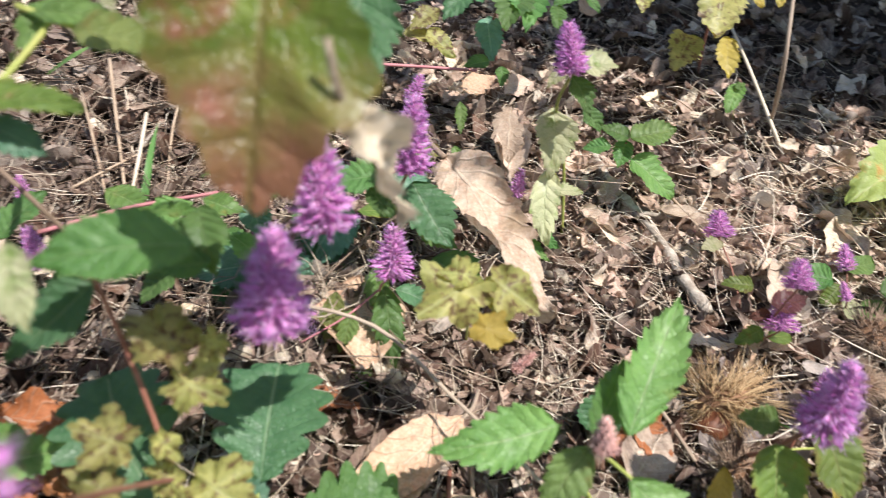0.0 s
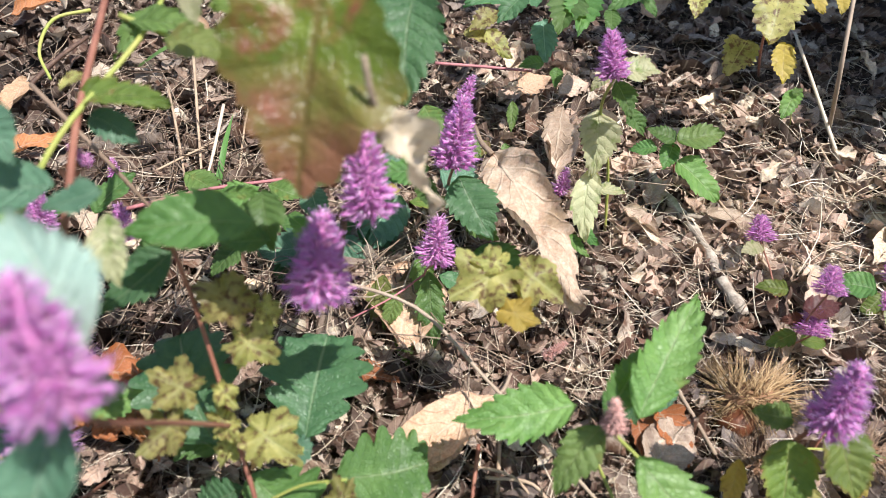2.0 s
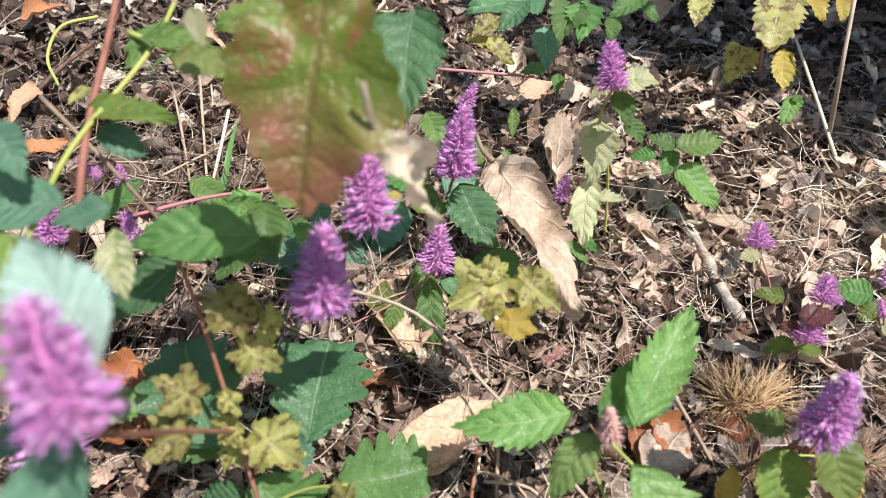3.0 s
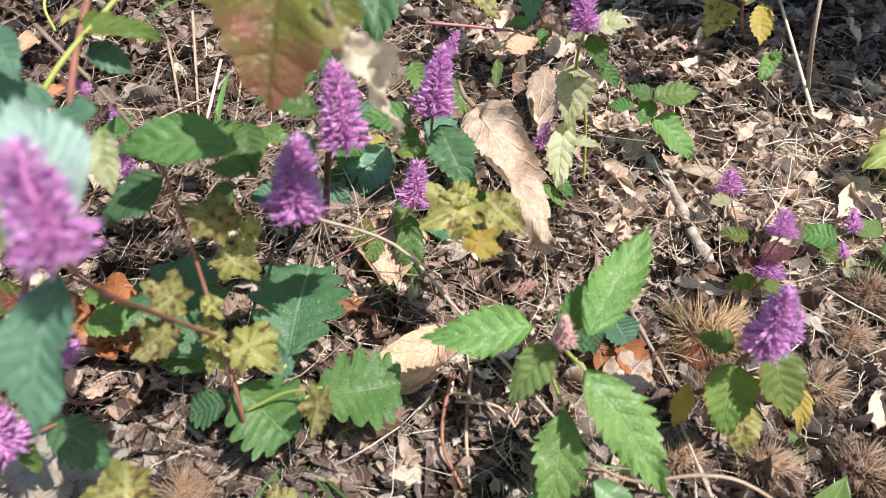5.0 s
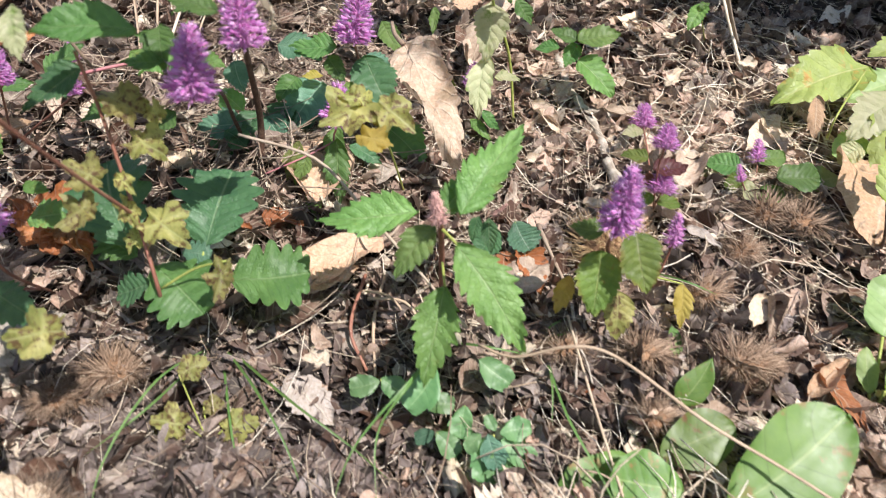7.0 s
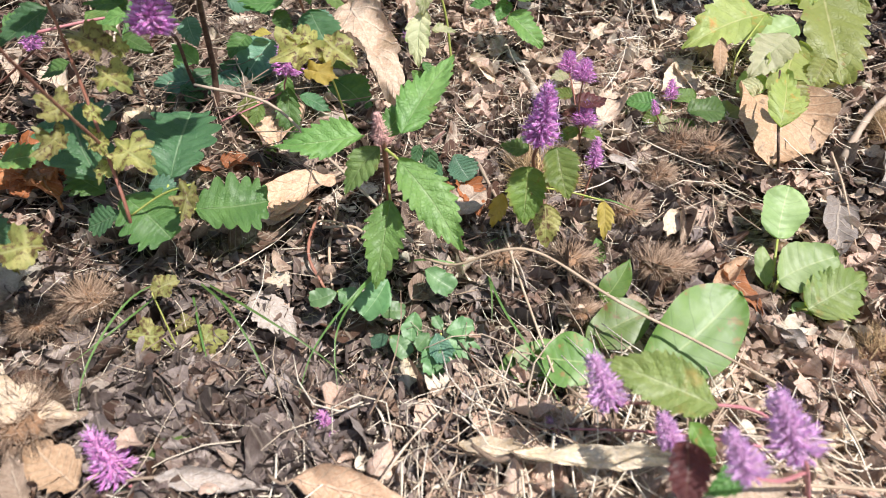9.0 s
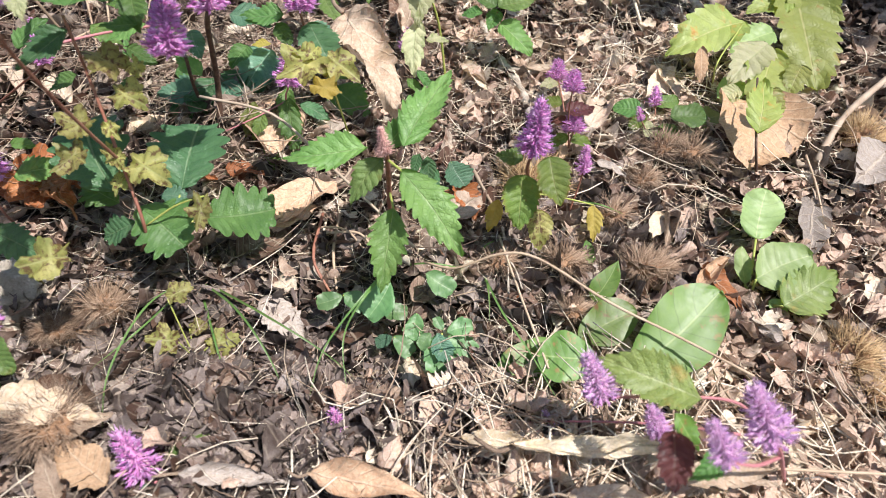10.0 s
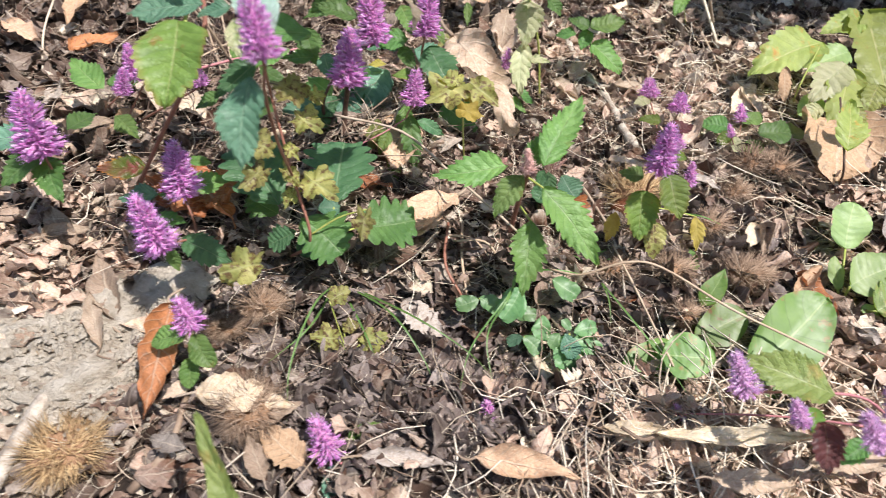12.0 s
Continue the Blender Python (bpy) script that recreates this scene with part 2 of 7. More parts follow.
FROSTED = leaf_paint("leaf_pale_underside", (0.22, 0.34, 0.28), (0.36, 0.48, 0.41), (0.46, 0.56, 0.48), gloss=0.5, thin=0.25, veins=9.0, groove_tone=0.82)
TURNING = leaf_paint("leaf_turning_red", (0.055, 0.085, 0.010), (0.13, 0.16, 0.020), (0.13, 0.09, 0.03), blotch=(0.20, 0.05, 0.04), blotch_at=0.60, blotch_size=2.2, edge=(0.52, 0.20, 0.03), gloss=0.30, thin=0.30, veins=6.0, groove_tone=0.6, ripe=(0.21, 0.085, 0.055))
SPOTTED = leaf_paint("leaf_spotted", (0.19, 0.24, 0.05), (0.32, 0.36, 0.11), (0.42, 0.42, 0.18), blotch=(0.40, 0.20, 0.06), blotch_at=0.65, blotch_size=4.5, gloss=0.5, groove_tone=0.8)
MAROON = leaf_paint("leaf_maroon", (0.10, 0.03, 0.03), (0.17, 0.06, 0.05), (0.22, 0.12, 0.09), blotch=(0.05, 0.02, 0.02))
GRASS = leaf_paint("grass_blade", (0.07, 0.17, 0.035), (0.17, 0.29, 0.09), (0.22, 0.34, 0.13), veins=0.01, slant=0.0)
DRY = dry_paint("dry_leaf_mixed", [(0.062, 0.037, 0.027), (0.180, 0.120, 0.090), (0.525, 0.415, 0.338), (0.143, 0.075, 0.047), (0.654, 0.536, 0.439), (0.329, 0.239, 0.185), (0.105, 0.056, 0.041), (0.794, 0.668, 0.540)])
TAN = dry_paint("dry_leaf_tan", [(0.473, 0.316, 0.194), (0.567, 0.406, 0.265), (0.643, 0.487, 0.344)], spread=0.6, thin=0.2)
RUST = dry_paint("dry_leaf_rust", [(0.44, 0.16, 0.06), (0.60, 0.28, 0.12), (0.35, 0.13, 0.055)], spread=0.6, thin=0.25)
ASH = dry_paint("dry_leaf_grey", [(0.21, 0.185, 0.17), (0.32, 0.285, 0.26), (0.46, 0.41, 0.375)], spread=0.6)
CREAM = dry_paint("dry_leaf_cream", [(0.56, 0.46, 0.35), (0.68, 0.58, 0.46), (0.78, 0.69, 0.57)], spread=0.6, thin=0.25, spots=(0.34, 0.24, 0.14))
BLEACHED = dry_paint("dry_leaf_bleached", [(0.32, 0.24, 0.18), (0.49, 0.40, 0.31), (0.69, 0.60, 0.50)], spread=1.3, spots=(0.22, 0.15, 0.10))
MIXED = dry_paint("leaf_scraps", [(0.036, 0.020, 0.016), (0.645, 0.507, 0.413), (0.143, 0.076, 0.049), (0.357, 0.261, 0.214), (0.071, 0.039, 0.029), (0.820, 0.755, 0.646), (0.186, 0.098, 0.064), (0.378, 0.288, 0.241), (0.100, 0.059, 0.046)], island=True, veins=5.0, thin=0.2)
SCRAP = dry_paint("pale_leaf_scraps", [(0.361, 0.263, 0.200), (0.677, 0.548, 0.454), (0.503, 0.369, 0.286), (0.800, 0.727, 0.634), (0.600, 0.463, 0.370)], island=True, veins=5.0, thin=0.2)
# Decayed leaf tones, kept dark to paint in the hollow's shade.
DECAY_SHADE = dry_paint("decayed_leaves", [(0.044, 0.036, 0.034), (0.126, 0.101, 0.091), (0.215, 0.178, 0.168), (0.076, 0.054, 0.046), (0.428, 0.374, 0.352), (0.151, 0.093, 0.069), (0.190, 0.157, 0.152)], island=True, veins=5.0)
CHAFF = dry_paint("leaf_chaff", [(0.033, 0.020, 0.015), (0.099, 0.063, 0.047), (0.275, 0.216, 0.180), (0.063, 0.035, 0.025), (0.378, 0.322, 0.280), (0.143, 0.100, 0.076), (0.099, 0.048, 0.031), (0.126, 0.091, 0.076), (0.660, 0.593, 0.518)], island=True, veins=6.0)
STRAW = plain_paint("straw", [(0.15, 0.09, 0.06), (0.36, 0.265, 0.185), (0.56, 0.46, 0.345), (0.74, 0.65, 0.52), (0.82, 0.75, 0.64)], island=True, by_object=0.8)
DEAD_STRAW = plain_paint("dull_straw", [(0.07, 0.04, 0.028), (0.17, 0.115, 0.08), (0.34, 0.26, 0.19), (0.60, 0.50, 0.38)], island=True, by_object=0.8)
DEAD = plain_paint("dead_stem", [(0.26, 0.18, 0.12), (0.42, 0.31, 0.215), (0.56, 0.44, 0.32)], by_object=0.3, rough=0.6)
TWIG = plain_paint("twig_bark", [(0.10, 0.065, 0.045), (0.24, 0.17, 0.12), (0.36, 0.28, 0.21), (0.46, 0.38, 0.30)], by_object=0.6, stretch=(1, 1, 0.3))
WOOD = plain_paint("weathered_wood", [(0.10, 0.075, 0.055), (0.27, 0.22, 0.175), (0.46, 0.40, 0.33), (0.62, 0.56, 0.48)], scale=110, fine=700, by_object=0.15, depth=0.003)
ROTTEN = plain_paint("rotten_wood", [(0.24, 0.17, 0.11), (0.58, 0.47, 0.34), (0.78, 0.70, 0.58)], scale=70, stretch=(1, 0.25, 1), by_object=0.1, depth=0.003)
SOIL = plain_paint("hillside_soil", [(0.013, 0.009, 0.007), (0.036, 0.024, 0.018), (0.08, 0.056, 0.042), (0.136, 0.1, 0.076)], scale=60, fine=500, rough=0.95, relief=1.0, depth=0.004, by_object=0.0)
STONE = plain_paint("sandy_rock", [(0.22, 0.165, 0.12), (0.46, 0.39, 0.305), (0.62, 0.55, 0.455), (0.76, 0.69, 0.59)], scale=70, fine=420, rough=0.95, relief=1.0, depth=0.006, by_object=0.1)
RED_STEM = plain_paint("red_stem", [(0.13, 0.05, 0.035), (0.26, 0.11, 0.075), (0.38, 0.20, 0.13)], by_object=0.2, rough=0.5)
PINK_STEM = plain_paint("pink_stem", [(0.35, 0.12, 0.14), (0.50, 0.22, 0.22)], by_object=0.2, rough=0.5)
GREEN_STEM = plain_paint("green_stem", [(0.17, 0.24, 0.05), (0.30, 0.34, 0.08), (0.42, 0.38, 0.13)], by_object=0.3, rough=0.5)
DARK_STEM = plain_paint("dark_stem", [(0.035, 0.02, 0.016), (0.09, 0.05, 0.035), (0.20, 0.13, 0.09)], scale=200, by_object=0.1, rough=0.6)
PETAL = plain_paint("purple_floret", [(0.66, 0.20, 0.56), (0.80, 0.38, 0.73), (0.88, 0.54, 0.84), (0.94, 0.74, 0.92)], island=True, by_object=0.75, rough=0.6, relief=0.1, thin=0.45)
# Lighter floret and calyx copies: glaring sunlight is put into their colour.
SUNLIT_PETAL = plain_paint("sunlit_lilac_floret", [(0.80, 0.44, 0.76), (0.90, 0.64, 0.88), (0.96, 0.84, 0.95)], island=True, by_object=0.75, rough=0.6, relief=0.1, thin=0.45)
SUNLIT_CALYX = plain_paint("sunlit_calyx", [(0.60, 0.34, 0.54), (0.74, 0.48, 0.68)], island=True, by_object=0.6, rough=0.7, relief=0.2, thin=0.3)
STAMEN = plain_paint("lilac_stamen", [(0.58, 0.28, 0.66), (0.86, 0.62, 0.90)], island=True, by_object=0.6, rough=0.6, relief=0.1, thin=0.4)
CALYX = plain_paint("mauve_calyx", [(0.42, 0.15, 0.35), (0.58, 0.25, 0.49), (0.54, 0.32, 0.38)], island=True, by_object=0.6, rough=0.7, relief=0.2)
FADED = plain_paint("faded_bud", [(0.42, 0.22, 0.19), (0.56, 0.32, 0.28), (0.62, 0.42, 0.36)], island=True, by_object=0.6, rough=0.7, relief=0.2)
SPINE = plain_paint("burr_spine", [(0.17, 0.10, 0.05), (0.40, 0.26, 0.13), (0.66, 0.50, 0.29)], island=True, by_object=0.7, rough=0.6)
OLD_SPINE = plain_paint("old_burr_spine", [(0.10, 0.06, 0.04), (0.27, 0.18, 0.12), (0.48, 0.36, 0.26)], island=True, by_object=0.7, rough=0.7)
HUSK = plain_paint("burr_husk", [(0.10, 0.05, 0.03), (0.24, 0.13, 0.07), (0.42, 0.29, 0.18)], by_object=0.3, rough=0.7)
NUT = plain_paint("nut_shell", [(0.07, 0.025, 0.014), (0.20, 0.07, 0.03)], by_object=0.2, rough=0.3)
for glow_paint in (PETAL, STAMEN):
    glow_paint.node_tree.nodes["Principled BSDF"].inputs["Subsurface Weight"].default_value = 0.25
    glow_paint.node_tree.nodes["Principled BSDF"].inputs["Subsurface Radius"].default_value = (0.002, 0.001, 0.002)

def bump(x, y, cx, cy, sx, sy):
    return math.exp(-((x - cx) / sx) ** 2 - ((y - cy) / sy) ** 2)


def ground_z(x, y):
    """The hillside: it rises away from the path, with a hollow, a bank and small humps."""
    far = max(0.0, abs(y) - 1.2)
    rise = 0.25 * (math.copysign(1.2 + far / (1 + 0.25 * far), y) if far > 0 else y)
    z = rise - 0.008
    z -= 0.040 * bump(x, y, 0.09, 0.158, 0.075, 0.045) + 0.022 * bump(x, y, -0.07, 0.145, 0.07, 0.035)
    z -= 0.018 * bump(x, y, 0.38, 0.28, 0.10, 0.09)
    z += 0.014 * bump(x, y, -0.10, 0.05, 0.06, 0.05) + 0.012 * bump(x, y, 0.40, 0.38, 0.08, 0.06)
    z += 0.012 * bump(x, y, -0.06, 0.34, 0.08, 0.06) - 0.012 * bump(x, y, 0.22, 0.52, 0.12, 0.1)
    z += 0.004 * math.sin(23 * x + 1.7) * math.sin(19 * y + 0.6) + 0.0025 * math.sin(57 * x + 31 * y)
    return z



# ---- building kit ----
rng = random.Random(7)


def part(name, mesh, mat, parent=None, label=""):
    """Links a mesh (or a bmesh) as one object, under a thing or a part."""
    if isinstance(mesh, bmesh.types.BMesh):
        data = bpy.data.meshes.new(name)
        mesh.to_mesh(data)
        mesh.free()
        mesh = data
    if mat and not mesh.materials:
        mesh.materials.append(mat)
    ob = new(name, mesh)
    if parent:
        ob.parent = parent
    if label:
        ob["label"] = label
    return ob


def thing(name, at, label, category, group="", kind=""):
    ob = new(name)
    ob.empty_display_size = 0.02
    ob.location = at
    ob.matrix_world = Matrix.Translation(at)
    return tagged(ob, label, category, group, kind)


def smooth(mesh):
    mesh.polygons.foreach_set("use_smooth", [True] * len(mesh.polygons))
    return mesh


def mesh_of(name, verts, faces, uvs=None, mat=None):
    me = bpy.data.meshes.new(name)
    me.from_pydata(verts, [], faces)
    if uvs:
        layer = me.uv_layers.new(name="UVMap")
        index = np.empty(len(me.loops), dtype=np.int32)
        me.loops.foreach_get("vertex_index", index)
        layer.data.foreach_set("uv", np.asarray(uvs, dtype=np.float32)[index].ravel())
    me.update()
    if mat:
        me.materials.append(mat)
    return smooth(me)


SHAPES = {"lance": (0.72, 1.12), "heart": (0.46, 0.84), "round": (0.52, 0.50), "fan": (0.74, 0.42), "oval": (0.66, 0.52)}


def outline(kind, u):
    """Half width of a leaf, as a share of its widest, at u from base (0) to tip (1)."""
    if u <= 0 or u >= 1:
        return 0.0
    if kind in SHAPES:
        a, b = SHAPES[kind]
        top = a / (a + b)
        return (u / top) ** a * ((1 - u) / (1 - top)) ** b
    if kind == "lobed":
        return max(0.0, math.sin(math.pi * (u * 0.97) ** 1.15) ** 0.6 * (0.75 + 0.25 * math.cos(2 * math.pi * (u * 2.6 - 0.25))))
    return (1 - u ** 3) * min(1, 0.45 + u * 6)


def palm_mesh(name, kind, ratio, tooth, fold, droop, wave, torn, seed, mat):
    """A five-lobed leaf one unit long, its stalk end at the origin, its middle lobe along +y."""
    r = random.Random(seed)
    steps, rings = 90, 6
    p1, p2 = r.random() * 6, r.random() * 6
    deep = 0.16 if kind == "grape" else r.uniform(0.20, 0.34)
    nibble = [1 - torn * r.random() ** 2 if r.random() < 0.3 else 1 for _ in range(steps)]
    verts, uvs, faces = [(0, 0.36, 0)], [(0.5, 0.36)], []
    for k in range(1, rings + 1):
        f = k / rings
        for i in range(steps):
            a = -math.pi + 2 * math.pi * i / steps
            lobe = 1 - deep * (0.5 - 0.5 * math.cos(5 * a + 0.35 * math.sin(a + p1)))
            back = 1 - 0.42 * (abs(a) / math.pi) ** 1.3
            saw = 1 + tooth * 0.8 * (abs(math.sin(10 * a + p2)) - 0.5) * f ** 3
            reach = 0.64 * lobe * back * saw * (1 + 0.07 * math.sin(2 * a + p1)) * (1 - (1 - nibble[i]) * f ** 3)
            x, y = f * reach * math.sin(a) * ratio, 0.36 + f * reach * math.cos(a)
            z = fold * 0.5 * abs(x) + (1.2 if kind == "grape" else 2.4) * wave * math.sin(5 * a + p2) * f * f + 0.5 * wave * math.sin(9 * a + p1) * f ** 3 - droop * y * y
            verts.append((x, y * (1 - 0.12 * abs(droop)), z))
            uvs.append((0.5 + x / (1.3 * ratio), y))
    for i in range(steps):
        faces.append((0, 1 + (i + 1) % steps, 1 + i))
    for k in range(rings - 1):
        for i in range(steps):
            a, b = 1 + k * steps + i, 1 + k * steps + (i + 1) % steps
            faces.append((a, b, b + steps, a + steps))
    return mesh_of(name, verts, faces, uvs, mat)


EDGE_STEPS = (0.0, 0.22, 0.45, 0.68, 0.86, 1.0)


def leaf_mesh(name, kind="lance", ratio=0.45, teeth=11, tooth=0.12, fold=0.2, droop=0.15, wave=0.03, curl=0.0, twist=0.0, torn=0.0, rows=None, columns=5, seed=0, mat=None, quilt=0.010, span=(0.0, 1.0)):
    """A leaf one unit long, from the origin along +y, its upper face to +z: teeth that point to the tip, folded midrib, drooping tip."""
    if kind in ("palm", "grape"):
        return palm_mesh(name, kind, ratio, tooth, fold, droop, wave, torn, seed, mat)
    r = random.Random(seed)
    rows = rows or max(28, 6 * teeth)
    bite = [r.uniform(0.6, 1.4) for _ in range(2 * teeth + 6)]
    blunt = kind in ("fan", "round", "lobed")
    p1, p2, p3 = r.random() * 6, r.random() * 6, r.random() * 6
    across = [EDGE_STEPS[k] for k in range(6)] if columns == 5 else [k / columns for k in range(columns + 1)]
    across = [-v for v in reversed(across[1:])] + across
    verts, uvs, faces = [], [], []
    nibble = [1 - torn * r.random() ** 2 if r.random() < 0.6 else 1 for _ in range(2 * rows + 4)]
    skew = r.uniform(-0.05, 0.05)
    for i in range(rows + 1):
        even = i / rows if teeth or span != (0.0, 1.0) else 0.5 - 0.5 * math.cos(math.pi * i / rows)
        for v in across:
            u = span[0] + (span[1] - span[0]) * even
            if kind == "fan":
                u = 1 - (1 - u) ** 1.7
            if span != (0.0, 1.0):
                u = min(1.0, max(0.0, u + 0.10 * noise.noise(Vector((3.1 * v, seed * 2.3, 1.0 if even > 0.5 else 4.0))) * abs(2 * even - 1)))
            half = outline(kind, u) * ratio / 2
            edge = abs(v) ** 2
            cut, ahead = 1.0, 0.0
            if teeth and abs(v) > 0.8 and 0 < i < rows:
                q = 0.35 * u + 0.65 * (1 - math.sqrt(1 - u)) if kind == "fan" else u
                s = (q * teeth + (0.35 if v > 0 else 0.0)) % 1.0
                big = bite[int(q * teeth) * 2 + (v > 0)] * (1.0 if abs(v) == 1 else 0.3)
                if blunt:
                    cut += tooth * 1.5 * (abs(math.sin(math.pi * s)) ** 0.6 - 0.6) * big
                    ahead = 0.30 * tooth * (abs(math.sin(math.pi * s)) ** 0.6 - 0.6) * big * u ** 3 if kind == "fan" else 0.0
                else:
                    saw = s / 0.78 if s < 0.78 else (1 - s) / 0.22
                    cut += tooth * 2.3 * (saw - 0.55) * big
                    ahead = 0.35 * saw * big / teeth
            cut *= 1 - (1 - nibble[i if v > 0 else i + rows + 1]) * edge
            x = v * half * cut * (1 + 0.07 * math.sin(8 * u + p1 + (2 if v > 0 else 0)))
            lift = fold * abs(x) + wave * math.sin(7 * u + p2 + 2.2 * v) * edge + 0.5 * wave * math.sin(13 * u + p3) * abs(v)
            lean = twist * (u - 0.3)
            bend = droop * u * u
            y = u + 0.012 * math.sin(4 * v + p3) + ahead
            x += skew * math.sin(math.pi * u)
            if curl:
                roll = curl * (0.65 + 0.5 * math.sin(3 * u + p1))
                if abs(roll) > 0.08:
                    x, lift = half * math.sin(roll * v) / roll * cut, lift + half * (1 - math.cos(roll * v)) / roll
                lift += 0.06 * noise.noise(Vector((5 * x, 5 * u, seed * 1.7))) + 0.025 * noise.noise(Vector((15 * x, 15 * u, seed + 0.3)))
                x += 0.02 * noise.noise(Vector((9 * u, 3 * v, seed + 0.7)))
            else:
                lift += quilt * math.cos(math.pi * 7 * (u - 0.2 * abs(v))) ** 2 * (1 - abs(v) ** 4) * min(1.0, 4 * abs(v)) * ratio * 2
            z = lift - bend
            x, z = x * math.cos(lean) - z * math.sin(lean) * 0.6, z * math.cos(lean) + x * math.sin(lean)
            verts.append((x, y * (1 - 0.12 * abs(droop)), z))
            uvs.append((0.5 + v / 2, u))
    n = len(across)
    for i in range(rows):
        for j in range(n - 1):
            a = i * n + j
            faces.append((a, a + 1, a + n + 1, a + n))
    return mesh_of(name, verts, faces, uvs, mat)


def frame_of(base, tip, up, roll=0.0):
    """The pose that lays a unit leaf from base to tip, its face towards up, and its length."""
    base, tip = Vector(base), Vector(tip)
    along = tip - base
    size = along.length
    y = along.normalized()
    x = y.cross(Vector(up))
    if x.length < 1e-3:
        x = y.cross(Vector((0.3, -0.8, 0.5)))
    x.normalize()
    z = x.cross(y)
    m = Matrix((x, y, z)).transposed().to_4x4()
    return Matrix.Translation(base) @ m @ Matrix.Rotation(radians(roll), 4, "Y"), size


LEAF_STORE = {}
FACE_UP = (0.0, -0.55, 0.83)


def leaf_at(parent, base, tip, mat, kind="lance", ratio=0.45, teeth=14, tooth=0.09, fold=0.26, droop=0.16, wave=0.05, up=FACE_UP, roll=0.0, name="leaf", label="", seed=None, curl=0.0, torn=0.0, twist=0.0):
    """One leaf, laid from its base to its tip, under a plant (or on its own)."""
    seed = len(LEAF_STORE) if seed is None else seed
    mesh = leaf_mesh(name, kind, ratio, teeth, tooth, fold, droop, wave, curl, twist, torn, seed=seed, mat=mat)
    LEAF_STORE[(name, seed, len(LEAF_STORE))] = mesh
    m, size = frame_of(base, tip, up, roll)
    k = 1 / (1 - 0.12 * abs(droop))
    sag = Matrix.Rotation(math.atan(droop), 4, "X")
    ob = part(name, mesh, mat, parent, label)
    world_m = m @ sag @ Matrix.Scale(size * k / math.sqrt(1 + droop * droop), 4)
    ob.matrix_world = world_m
    if parent:
        ob.matrix_parent_inverse = Matrix.Translation(-Vector(parent.location))
        ob.matrix_basis = world_m
    return ob


def smooth_path(points, steps=6):
    """A Catmull-Rom line through points."""
    pts = [Vector(p) for p in points]
    if len(pts) == 2:
        return [pts[0].lerp(pts[1], k / steps) for k in range(steps + 1)]
    pts = [2 * pts[0] - pts[1]] + pts + [2 * pts[-1] - pts[-2]]
    line = []
    for a, b, c, d in zip(pts, pts[1:], pts[2:], pts[3:]):
        for k in range(steps):
            t = k / steps
            line.append(0.5 * (2 * b + (c - a) * t + (2 * a - 5 * b + 4 * c - d) * t * t + (3 * b - a - 3 * c + d) * t ** 3))
    line.append(pts[-2])
    return line


def tube_data(line, r0, r1, sides=7, knots=0.0, r=None):
    verts, faces = [], []
    last = Vector((0.3, 0.2, 0.9))
    count = len(line)
    for i, p in enumerate(line):
        ahead = (line[min(i + 1, count - 1)] - line[max(i - 1, 0)]).normalized()
        x = ahead.cross(last)
        if x.length < 1e-4:
            x = ahead.orthogonal()
        x.normalize()
        y = x.cross(ahead).normalized()
        last = y if i else y
        radius = r0 + (r1 - r0) * i / max(1, count - 1)
        if knots and r:
            radius *= 1 + knots * (r.random() - 0.5)
        for k in range(sides):
            a = 2 * math.pi * k / sides
            verts.append(p + radius * (math.cos(a) * x + math.sin(a) * y))
        last = y
    for i in range(count - 1):
        for k in range(sides):
            a, b = i * sides + k, i * sides + (k + 1) % sides
            faces.append((a, b, b + sides, a + sides))
    faces.append(tuple(range(sides - 1, -1, -1)))
    faces.append(tuple(range((count - 1) * sides, count * sides)))
    return verts, faces


def stem_at(parent, points, r0, r1, mat, name="stem", label="", steps=6, knots=0.0, sides=7):
    line = smooth_path(points, steps)
    base = Vector(parent.location) if parent else Vector(points[0])
    verts, faces = tube_data([p - base for p in line], r0, r1, sides, knots, rng)
    ob = part(name, mesh_of(name, verts, faces, None, mat), mat, parent, label)
    if not parent:
        ob.location = base
    return ob


